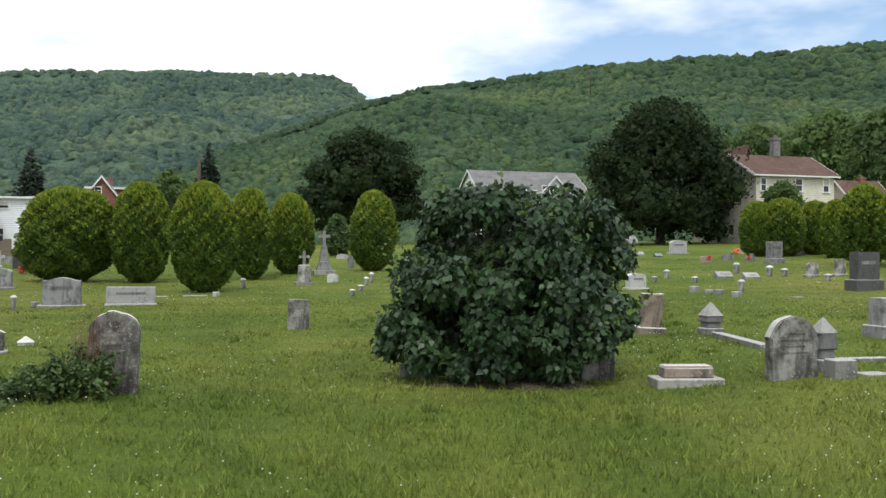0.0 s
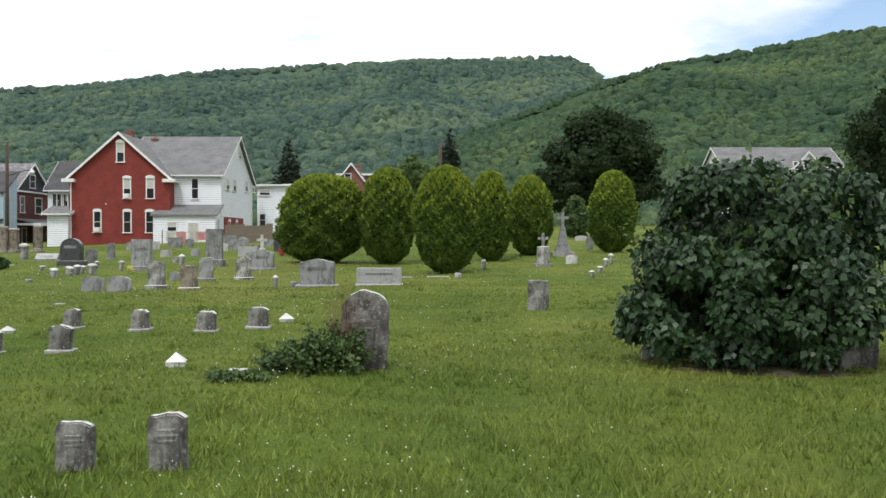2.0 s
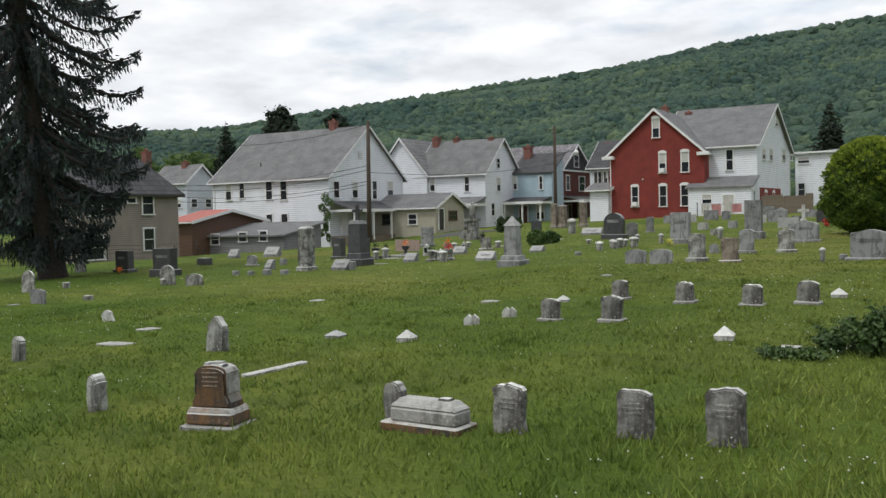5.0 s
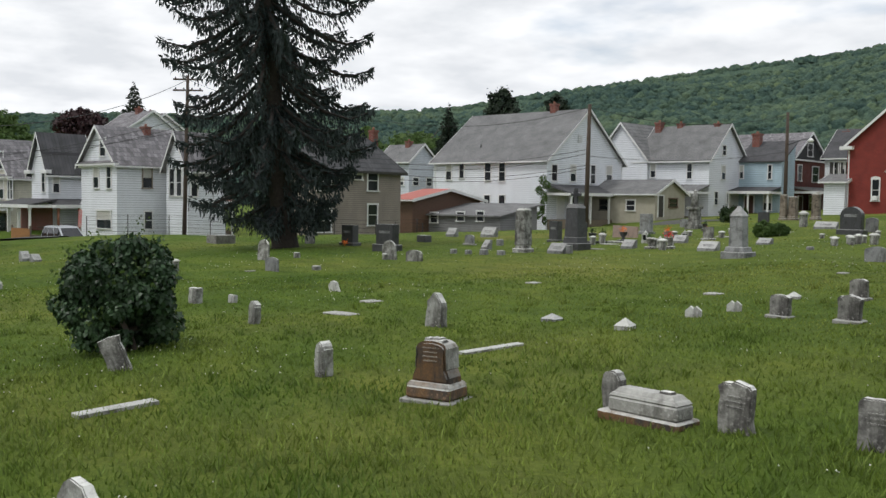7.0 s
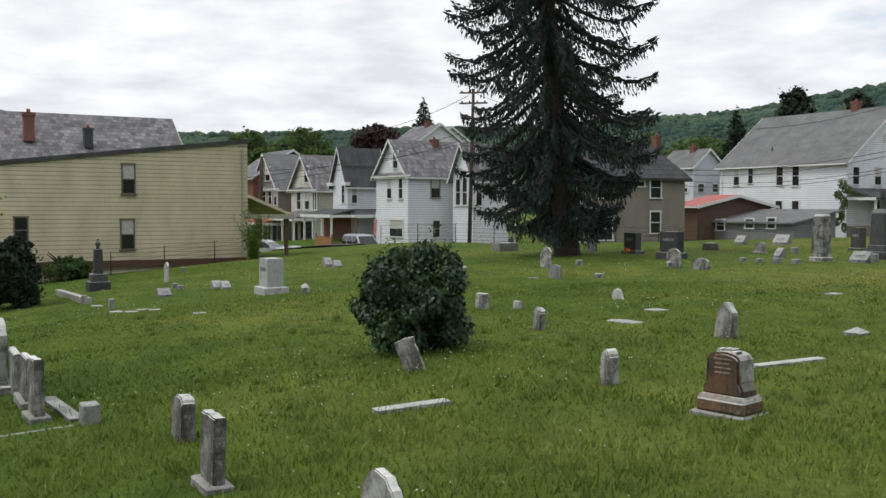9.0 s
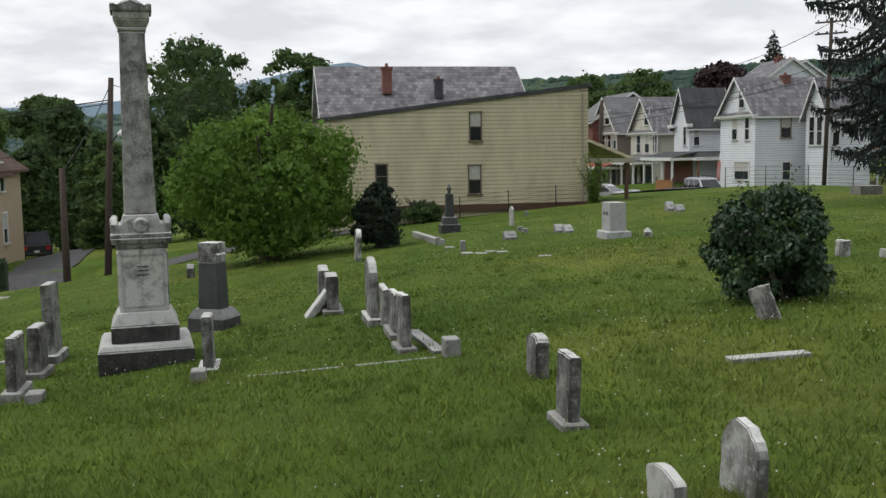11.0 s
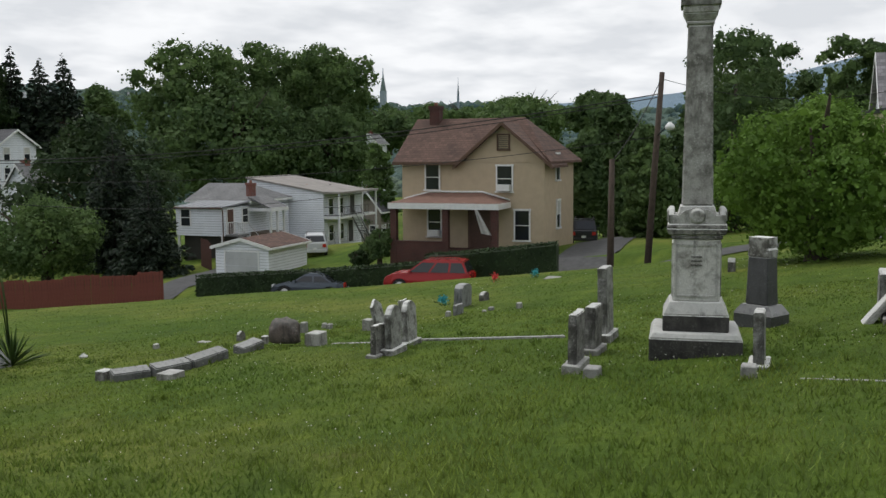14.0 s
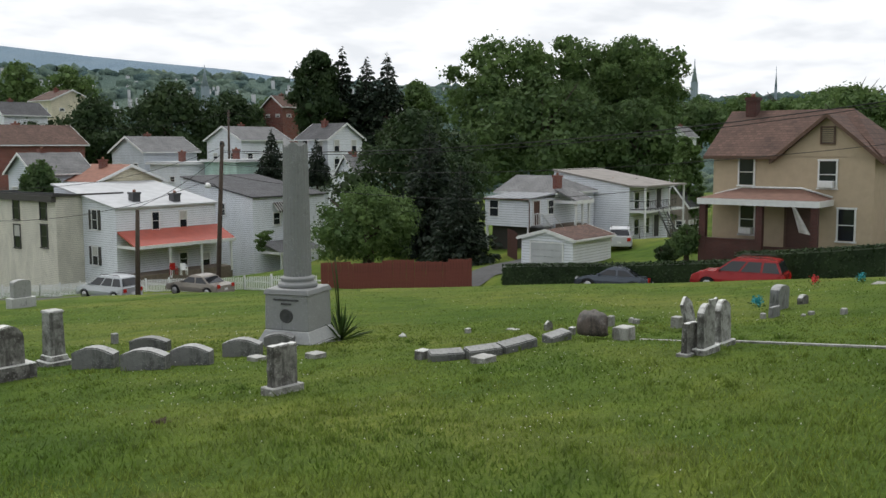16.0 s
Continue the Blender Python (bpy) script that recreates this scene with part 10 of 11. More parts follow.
flat_marker(-14.58, 11.06, 0.21, 0.25, 0.02, "concrete")
flat_marker(-13.94, 7.27, 0.28, 0.25, 0.02, "concrete")
flat_marker(-12.57, 6.12, 0.41, 0.25, 0.02, "concrete")
flat_marker(-4.23, 8.78, 0.19, 0.25, 0.02, "concrete")
flat_marker(-11.10, 15.46, 0.16, 0.25, 0.02, "concrete")
tablet(-8.60, 12.31, 0.24, 0.30, 0.12, "marble_dark", "seg", 0.04)
tablet(-7.29, 12.01, 0.24, 0.30, 0.12, "marble_dark", "seg", 0.04)
tablet(-6.23, 11.92, 0.25, 0.29, 0.12, "marble_dark", "seg", 0.03)
tablet(-5.73, 12.50, 0.27, 0.31, 0.12, "marble_dark", "seg", 0.04)
tablet(-8.10, 9.98, 0.24, 0.29, 0.12, "marble_dark", "seg", 0.03)
tablet(-7.17, 10.06, 0.26, 0.33, 0.12, "marble_dark", "seg", 0.04)
granite_die(-20.24, 28.82, 0.53, 0.78, "granite_dark", 0.12, d=0.3, top="round")
tablet(-21.33, 31.44, 0.34, 0.41, 0.07, "granite", "flat", 0.0)
tablet(-21.45, 32.94, 0.29, 0.63, 0.11, "granite", "seg", 0.06)
granite_die(-15.47, 25.37, 0.55, 0.93, "granite", 0.14, d=0.3, top="flat")
tablet(-11.10, 18.84, 0.36, 0.61, 0.11, "marble", "flat", 0.09)
tablet(-10.23, 18.69, 0.35, 0.52, 0.09, "sandstone", "flat", 0.05)
tablet(-11.58, 21.99, 0.35, 0.59, 0.11, "granite", "seg", 0.07)
tablet(-10.93, 22.78, 0.38, 0.58, 0.10, "marble", "seg", 0.07)
granite_die(-12.04, 26.38, 0.62, 0.57, "granite", 0.06, d=0.3, top="seg")
tablet(-12.31, 21.72, 0.24, 0.22, 0.07, "granite", "seg", 0.0)
tablet(-12.53, 18.61, 0.50, 0.32, 0.07, "granite", "seg", 0.0)
tablet(-11.71, 18.35, 0.52, 0.33, 0.07, "granite", "seg", 0.0)
granite_die(-7.96, 20.40, 0.77, 0.62, "granite", 0.04, d=0.3, top="serp")
tablet(-16.41, 34.42, 0.75, 0.38, 0.07, "granite_light", "flat", 0.0)
tablet(-19.79, 40.52, 0.81, 0.49, 0.09, "granite", "flat", 0.0)
tablet(-25.78, 45.34, 0.75, 0.52, 0.09, "granite", "flat", 0.0)
tablet(-24.79, 45.09, 0.45, 0.46, 0.08, "granite", "seg", 0.0)
tablet(-26.61, 55.00, 0.75, 0.88, 0.16, "granite", "gable", 0.0)
tablet(-24.31, 48.55, 0.77, 0.68, 0.12, "granite", "flat", 0.0)
tablet(-17.29, 39.51, 0.53, 0.54, 0.10, "granite_dark", "seg", 0.0)
granite_die(-14.43, 27.91, 0.50, 1.21, "granite", 0.24, d=0.3, top="flat")
tablet(-19.54, 33.72, 0.42, 0.28, 0.07, "marble_white", "flat", 0.0)
tablet(-18.93, 34.93, 0.36, 0.29, 0.07, "granite", "flat", 0.0)
tablet(-24.56, 41.21, 0.61, 0.38, 0.07, "granite_light", "flat", 0.0)
tablet(-18.35, 39.39, 0.46, 0.28, 0.07, "marble", "flat", 0.0)
tablet(-20.24, 39.87, 0.44, 0.38, 0.07, "granite_light", "seg", 0.0)
tablet(-26.45, 42.28, 0.46, 0.39, 0.07, "granite", "seg", 0.0)
tablet(-17.09, 30.23, 0.29, 0.22, 0.07, "marble", "seg", 0.0)
tablet(-21.77, 48.51, 1.15, 0.42, 0.08, "granite", "flat", 0.0)
cross_stone(-18.02, 39.22, 0.34, 0.74, "marble_white", 0.2)
little_post(-15.56, 27.87, 0.18, 0.39, "marble")
little_post(-16.41, 25.78, 0.15, 0.31, "marble")
little_post(-15.96, 23.63, 0.18, 0.31, "marble")
little_post(-16.22, 23.03, 0.16, 0.24, "marble")
little_post(-16.13, 22.19, 0.14, 0.24, "marble")
little_post(-16.64, 24.18, 0.15, 0.23, "marble")
little_post(-8.74, 19.84, 0.12, 0.30, "marble")
little_post(-18.32, 27.35, 0.14, 0.24, "marble")
granite_die(-6.51, 20.47, 1.0, 0.38, "granite_light", 0.03, 1.06, d=0.3, top="flat")
block(-8.53, 20.38, 0.16, 0.12, mat="granite")
flat_marker(-6.63, 23.11, 0.31, 0.25, 0.02, "concrete")
flat_marker(-5.91, 23.51, 0.57, 0.34, 0.02, "concrete")
block(-5.36, 23.29, 0.18, 0.11, mat="marble_white")
little_post(-5.38, 26.56, 0.14, 0.29, "marble")
flowers(-13.78, 31.76, 0.1, "petal_red", 8, r=0.18, label="red artificial flowers on a grave")
flowers(-15.03, 24.05, 0.0, "petal_yellow", 9, r=0.132, label="yellow artificial flowers on a grave")
grave_urn(-25.5, 21.95, 0.5, "granite_dark", "tree_deep", 301, "dark stone urn with greenery on a grave")
grave_urn(-25.4, 22.35, 0.44, "granite_dark", "tree_deep", 302, "dark stone urn with greenery on a grave")
grave_urn(-25.2, 23.1, 0.5, "granite_dark", "petal_orange", 303, "dark urn filled with pale orange flowers")
grave_urn(-20.2, 20.25, 0.46, "marble", "petal_red", 304, "pale weathered urn with faded red flowers")
grave_urn(-20.65, 19.95, 0.42, "marble_dark", "tree_mid", 305, "sooted stone urn with greenery")
grave_urn(-24.2, 24.2, 0.42, "marble", "petal_orange", 306, "pale urn with faded orange flowers")
grave_urn(-23.3, 25.2, 0.34, "granite_dark", "petal_red", 307, "dark urn with a few red flowers")
grave_urn(-28.4, 30.6, 0.4, "granite_dark", "tree_mid", 308, "dark stone urn with greenery on a grave")
grave_lantern(-23.9, 22.9, 0.42, "small white grave lantern with dark panes")
grave_lantern(-23.0, 23.8, 0.36, "small white grave lantern with dark panes")
grave_lantern(-20.9, 20.6, 0.34, "small white grave lantern with dark panes")
flat_marker(-25.0, 22.7, 0.7, 0.35, 0.06, "marble")
slant(-36.93, 23.52, 0.52, 0.38, "granite")
slant(-35.49, 24.57, 0.76, 0.44, "granite")
slant(-22.00, 17.61, 0.55, 0.30, "granite")
slant(-21.75, 20.15, 0.41, 0.27, "granite")
slant(-22.41, 22.98, 0.45, 0.25, "granite")
slant(-18.49, 20.02, 0.54, 0.26, "granite")
slant(-22.90, 31.05, 0.84, 0.27, "granite")
slant(-26.50, 18.22, 0.25, 0.33, "granite")
slant(-18.61, 22.44, 0.40, 0.18, "granite")
block(-25.51, 16.28, 0.19, 0.14, mat="granite")
block(-23.89, 15.76, 0.18, 0.13, mat="granite")
block(-22.99, 15.70, 0.22, 0.15, mat="granite")
block(-22.43, 15.91, 0.21, 0.13, mat="granite")
block(-21.70, 17.78, 0.20, 0.24, mat="granite")
block(-28.12, 19.92, 0.22, 0.22, mat="granite")
block(-15.76, 20.69, 0.17, 0.08, mat="granite")
tablet(-29.18, 19.32, 0.43, 0.38, 0.07, "granite", "seg", 0.06)
pillar(-23.09, 17.18, 0.38, 1.26, "marble", 0.22, 0.46, "broken", "broken grave pillar on a base")
granite_die(-27.45, 21.90, 0.38, 0.74, "granite_dark", 0.07, d=0.3, top="flat")
pillar(-23.22, 19.28, 0.48, 1.64, "granite_dark", 0.40, 0.70, "cross", "monument with a cross on a stepped base")
tablet(-26.04, 22.01, 0.24, 0.70, 0.13, "granite_dark", "flat", 0.0)
statue(-30.15, 31.84, 0.62, 1.73)
granite_die(-29.27, 28.11, 0.47, 0.83, "granite", 0.10, d=0.3, top="flat")
tablet(-27.38, 25.20, 1.09, 0.44, 0.08, "pink", "flat", 0.0)
tablet(-22.55, 24.44, 0.37, 0.44, 0.08, "marble", "flat", 0.07)
tablet(-32.22, 33.33, 0.38, 0.40, 0.07, "granite", "seg", 0.0)
pillar(-15.91, 18.22, 0.35, 1.24, "granite", 0.26, 0.62, "gable", "obelisk with a pointed top on a stepped base")
tablet(-27.62, 33.30, 0.48, 0.61, 0.11, "granite_dark", "flat", 0.06)
pillar(-32.44, 40.63, 0.31, 1.27, "sandstone", 0.2, 0.40, "flat", "square gate post with a flat cap")
pillar(-32.11, 40.94, 0.41, 1.15, "sandstone", 0.2, 0.53, "flat", "square gate post with a flat cap")
pillar(-31.12, 41.44, 0.37, 1.27, "sandstone", 0.2, 0.48, "flat", "square gate post with a flat cap")
little_post(-25.63, 33.31, 0.33, 0.66, "marble")
little_post(-16.39, 22.53, 0.20, 0.24, "marble")
little_post(-16.51, 23.35, 0.18, 0.25, "marble")
little_post(-16.39, 23.56, 0.18, 0.28, "marble")
little_post(-16.16, 23.93, 0.23, 0.30, "marble")
little_post(-21.06, 20.49, 0.21, 0.30, "marble")
little_post(-19.86, 19.65, 0.22, 0.33, "marble")
little_post(-19.09, 25.67, 0.15, 0.15, "marble")
little_post(-25.16, 22.10, 0.21, 0.37, "marble")
little_post(-24.95, 21.50, 0.18, 0.31, "marble")
little_post(-22.95, 25.52, 0.19, 0.24, "marble")
little_post(-24.77, 25.13, 0.19, 0.25, "marble")
little_post(-24.25, 24.24, 0.19, 0.27, "marble")
little_post(-24.97, 26.10, 0.17, 0.20, "marble")
little_post(-23.38, 22.59, 0.18, 0.23, "marble")
little_post(-21.57, 21.71, 0.19, 0.19, "marble")
little_post(-24.63, 27.90, 0.20, 0.20, "marble")
granite_die(-19.85, 28.22, 0.70, 0.92, "granite_dark", 0.17, d=0.3, top="round")
tablet(-20.24, 29.87, 0.42, 0.51, 0.09, "granite", "seg", 0.0)
flat_marker(-24.68, 22.02, 0.58, 0.35, 0.02, "concrete")
flat_marker(-22.89, 19.87, 0.53, 0.32, 0.02, "concrete")
flat_marker(-23.24, 26.03, 0.61, 0.37, 0.02, "concrete")
flat_marker(-22.82, 28.70, 0.64, 0.39, 0.02, "concrete")
tablet(-12.33, 4.67, 0.17, 0.31, 0.10, "marble", "round", 0.0)
tablet(-15.75, 4.96, 0.23, 0.26, 0.14, "marble", "flat", 0.0)
tablet(-15.45, 5.49, 0.18, 0.13, 0.07, "marble_white", "flat", 0.0)
little_post(-24.47, 7.21, 0.16, 0.30, "marble")
tablet(-26.57, 10.39, 0.50, 0.60, 0.06, "marble", "round", 0.0)
tablet(-22.45, 9.00, 0.50, 0.35, 0.06, "granite", "seg", 0.0)
block(-26.77, 11.53, 0.18, 0.17, mat="marble")
block(-22.22, 10.09, 0.21, 0.11, mat="marble")
tablet(-16.05, 7.64, 0.30, 0.19, 0.06, "marble_white", "point", 0.0, lean=(0, -18))
flat_marker(-13.94, 7.30, 0.28, 0.25, 0.02, "concrete")
flat_marker(-12.70, 6.08, 0.38, 0.25, 0.02, "concrete")
flat_marker(-22.61, 8.50, 0.14, 0.25, 0.02, "concrete")
tablet(-8.38, 3.85, 0.13, 0.33, 0.14, "marble", "shoulder", 0.0, writing=1)
tablet(-9.61, 2.28, 0.20, 0.33, 0.09, "marble_dark", "flat", 0.0, rz=65, lean=(0, -21))
bar(-7.93, 1.52, -8.09, 2.20, 0.13, 0.035, "marble_white", "kerb", "long pale stone kerb lying in the grass")
bar(*(-40.19, 13.39), *(-40.32, 14.30), 0.9, 0.35, "concrete", "ledger", "low stone ledger by the spruce")
tablet(-36.11, 16.14, 0.60, 0.56, 0.06, "granite", "flat", 0.0)
granite_die(-32.42, 16.11, 0.63, 0.76, "granite_dark", 0.11, d=0.3, top="flat")
granite_die(-28.72, 15.67, 0.83, 0.91, "granite_dark", 0.23, d=0.3, top="flat")
tablet(-24.10, 13.22, 0.55, 0.55, 0.06, "marble", "round", 0.0)
little_post(-24.17, 13.10, 0.13, 0.19, "marble")
tablet(-22.56, 13.13, 0.60, 0.31, 0.06, "marble", "seg", 0.0)
block(-33.86, 20.20, 0.50, 0.28, mat="granite_dark")
flowers(-31.84, 15.61, 0.0, "petal_orange", 11, r=0.15, label="orange artificial flowers at a grave")
slant(-34.12, 5.10, 0.28, 0.32, "granite", rz=105)
slant(-33.38, 5.31, 0.28, 0.24, "granite", rz=105)
granite_die(-22.74, 2.06, 0.56, 0.82, "granite_light", 0.16, d=0.4, top="flat")
block(-22.25, 2.78, 0.19, 0.12, mat="marble")
pyramid_marker(-23.62, 2.95, 0.14, 0.11, "marble_white")
slant(-27.46, 0.99, 0.24, 0.22, "granite", rz=105)
slant(-27.18, 1.22, 0.24, 0.21, "granite", rz=105)
slant(-26.27, -0.39, 0.34, 0.21, "granite", rz=105)
flat_marker(-19.47, 0.38, 0.18, 0.25, 0.02, "concrete")
tablet(-34.18, -0.40, 0.50, 0.68, 0.06, "marble_white", "round", 0.0)
block(-30.24, -0.12, 0.19, 0.14, mat="granite")
block(-28.54, 0.04, 0.18, 0.13, mat="granite")
block(-41.62, 0.17, 0.18, 0.19, mat="granite")
pillar(-34.24, -2.61, 0.29, 1.59, "granite_dark", 0.56, 0.68, "urn", "obelisk with an urn on a stepped base")
bar(-34.64, -3.91, -26.24, -2.26, 0.2, 0.15, "concrete", "kerb", "grey kerb of a grave plot")
block(-26.38, -2.36, 0.17, 0.22, mat="concrete")
block(-23.95, -1.54, 0.16, 0.25, mat="concrete")
flat_marker(-22.32, -1.34, 0.29, 0.25, 0.02, "concrete")
flat_marker(-21.78, -1.00, 0.23, 0.25, 0.02, "concrete")
flat_marker(-22.00, -0.79, 0.18, 0.25, 0.02, "concrete")
flat_marker(-21.65, -0.52, 0.18, 0.25, 0.02, "concrete")
flat_marker(-25.32, -1.97, 0.30, 0.25, 0.02, "concrete")
tablet(-24.42, -4.27, 0.50, 0.81, 0.13, "marble", "round", 0.0)
tablet(-13.84, -2.86, 0.50, 0.57, 0.17, "marble_dark", "flat", 0.09)
tablet(-14.65, -3.15, 0.45, 0.61, 0.15, "marble", "flat", 0.0, lean=(0, 8))
tablet(-13.80, -3.19, 0.4, 0.62, 0.09, "marble_white", "round", 0.0, rz=15, lean=(-38, 0), state="broken and propped on its base")
tablet(-12.13, -2.00, 0.62, 0.84, 0.10, "marble", "round", 0.10)
tablet(-11.67, -1.77, 0.50, 0.49, 0.08, "marble", "flat", 0.0)
tablet(-10.97, -1.57, 0.50, 0.50, 0.08, "marble_dark", "flat", 0.07)
tablet(-9.98, -1.34, 0.50, 0.58, 0.09, "marble_dark", "flat", 0.05, lean=(0, -4))
block(-9.15, -0.79, 0.20, 0.18, mat="concrete")
bar(-11.06, -1.37, -9.38, -0.91, 0.14, 0.03, "granite_worn", "kerb", "grey kerb of a grave plot")
bar(-9.52, -2.89, -9.18, -0.91, 0.05, 0.004, "granite_worn", "kerb", "thin grey stone kerb sunk in the grass")
tablet(-7.83, 0.00, 0.30, 0.34, 0.11, "marble_dark", "seg", 0.0)
tablet(-6.40, 0.17, 0.28, 0.47, 0.08, "marble_dark", "flat", 0.05)
tablet(-4.76, 0.92, 0.36, 0.38, 0.06, "marble", "round", 0.0)
tablet(-4.68, 0.55, 0.36, 0.19, 0.06, "marble_white", "seg", 0.0)
tall_monument(-11.17, -4.58, 4.455*1.03)
rolled_die(-13.73, -4.58, 0.35, 1.26)
tablet(-10.16, -3.48, 0.40, 0.60, 0.11, "marble", "flat", 0.06)
block(-9.54, -3.39, 0.20, 0.13, mat="concrete")
tablet(-10.84, -9.28, 0.38, 0.47, 0.08, "marble_dark", "flat", 0.05)
tablet(-11.12, -9.20, 0.42, 0.73, 0.10, "marble", "round", 0.10)
tablet(-11.90, -9.50, 0.42, 0.71, 0.09, "marble", "round", 0.08)
tablet(-13.87, -11.69, 0.42, 0.68, 0.06, "marble", "gable", 0.0, lean=(13, 0))
tablet(-17.07, -13.71, 0.40, 0.41, 0.06, "marble", "flat", 0.0)
block(-14.41, -12.48, 0.23, 0.22, mat="concrete")
block(-14.58, -13.68, 0.14, 0.10, mat="concrete")
block(-11.80, -11.41, 0.32, 0.23, mat="concrete")
block(-13.95, -13.78, 0.15, 0.21, mat="concrete")
block(-17.13, -12.48, 0.13, 0.12, mat="concrete")
block(-18.22, -12.06, 0.15, 0.08, mat="concrete")
block(-18.44, -11.45, 0.15, 0.13, mat="concrete")
block(-17.92, -12.05, 0.11, 0.05, mat="concrete")
tablet(-19.01, -13.39, 0.70, 0.56, 0.21, "granite", "seg", 0.0)
tablet(-17.57, -12.52, 0.50, 0.23, 0.08, "granite", "flat", 0.0)
tablet(-20.67, -13.86, 0.50, 0.23, 0.12, "marble_dark", "seg", 0.0)
flowers(-18.27, -13.44, 0.1, "petal_teal", 21, r=0.18, label="teal artificial flowers on a grave")
flowers(-27.10, -17.63, 0.05, "petal_red", 22, r=0.18, label="red and orange artificial flowers")
flowers(-27.26, -16.19, 0.1, "petal_teal", 23, r=0.18, label="blue-green flower bunch on a stake")
flat_marker(-28.26, -16.09, 0.76, 0.46, 0.02, "concrete")
tablet(-9.77, -5.45, 0.42, 0.68, 0.10, "marble_dark", "flat", 0.12)
tablet(-11.30, -6.01, 0.48, 0.64, 0.14, "marble_dark", "flat", 0.10)
tablet(-12.51, -6.41, 0.50, 1.06, 0.13, "marble", "flat", 0.13)
block(-9.42, -5.06, 0.22, 0.11, mat="concrete")
bar(-12.37, -9.66, -12.73, -7.18, 0.06, 0.035, "concrete", "kerb", "thin grey stone kerb sunk in the grass")
bar(-12.04, -11.29, -12.13, -10.47, 0.07, 0.012, "concrete", "kerb", "thin grey stone kerb sunk in the grass")
tablet(-26.25, -9.31, 0.30, 0.39, 0.20, "marble_dark", "point", 0.0, lean=(0, 8))
column_monument(-8.46, -16.64, 3.909)
tablet(-5.30, -11.06, 0.40, 0.61, 0.13, "marble_dark", "flat", 0.10, writing=3)
pillar(-4.16, -17.30, 0.28, 0.92, "marble", 0.2, 0.44, "flat", "short tapered grave pillar with a cap")
granite_die(-3.09, -15.82, 0.5, 0.84, "marble_dark", 0.24, 0.8, d=0.24, top="round")
granite_die(-10.55, -48.72, 0.85, 1.35, "granite_light", 0.5, 1.2, d=0.4, top="seg")
pillow_marker(-4.47, -16.01, 0.70, 0.36, 0.26, "granite_worn", 138)
pillow_marker(-6.02, -17.89, 0.72, 0.28, 0.26, "granite_worn", 138)
pillow_marker(-4.94, -15.02, 0.72, 0.33, 0.26, "granite_worn", 138)
pillow_marker(-5.71, -15.06, 0.65, 0.33, 0.26, "granite_worn", 138)
pillow_marker(-6.81, -15.55, 0.65, 0.31, 0.26, "granite_worn", 138)
pillow_marker(-7.88, -16.29, 0.54, 0.25, 0.26, "granite_worn", 138)
flat_marker(-5.20, -15.19, 0.24, 0.25, 0.1, "concrete")
flat_marker(-6.65, -14.66, 0.22, 0.25, 0.08, "concrete")
flat_marker(-7.44, -14.12, 0.26, 0.25, 0.09, "concrete")
flat_marker(-12.51, -15.10, 0.16, 0.25, 0.02, "concrete")
block(-6.27, -20.81, 0.14, 0.23, mat="granite")
pyramid_marker(-10.54, -16.19, 0.11, 0.09, "marble_white")
block(-11.69, -15.54, 0.12, 0.10, mat="marble")
block(-12.37, -13.25, 0.13, 0.15, mat="marble_dark")
tablet(-12.79, -14.36, 0.25, 0.19, 0.06, "marble_dark", "round", 0.0)
block(-12.12, -11.77, 0.30, 0.20, mat="concrete")
block(-14.70, -13.92, 0.11, 0.11, mat="concrete")
block(-8.34, -12.36, 0.22, 0.15, mat="marble_dark")
bevel_marker(-8.46, -11.91, 0.54, 0.17, 0.2, "granite_worn", 160)
bevel_marker(-9.01, -11.71, 0.61, 0.18, 0.2, "granite_worn", 176)
bevel_marker(-9.77, -11.81, 0.9, 0.19, 0.2, "granite_worn", -166)
bevel_marker(-11.02, -12.22, 0.72, 0.17, 0.2, "granite_worn", -161)
flat_marker(-8.59, -11.18, 0.32, 0.25, 0.1, "concrete")
rough_stone(-11.73, -12.09, 0.54, 0.49)
yucca(-9.34, -16.56, 0.46)
tablet(-3.65, -3.17, 0.30, 0.33, 0.07, "marble", "round", 0.0)

# ---- bushes near the camera ----
def lilac_heap(w, h, low, seed, n, lobes):
    """Boughs of a shrub that widens upward from its stems and rounds off at the top, with side lobes (x, y, z, r)."""
    r = np.random.default_rng(seed)
    bl = [(0, 0, h * 0.55, w * 0.3, w * 0.3, h * 0.33)]
    for i in range(n):
        u = (i + 0.5) / n
        zc = low + (h - low) * u
        prof = np.interp(u, [0, 0.2, 0.5, 0.75, 0.92, 1.0], [0.62, 0.86, 1.0, 1.0, 0.93, 0.72])
        rr = w * r.uniform(0.085, 0.14)
        a = r.uniform(0, 6.28)
        p = (w * 0.5 * prof - rr) * r.uniform(0.8, 1.06)
        bl.append((p * math.cos(a), p * math.sin(a), zc - rr * 0.6, rr * r.uniform(0.9, 1.3), rr * r.uniform(0.9, 1.3), rr * r.uniform(0.7, 1.0)))
    return bl + [(x, y, z, q, q, q * 0.85) for x, y, z, q in lobes]


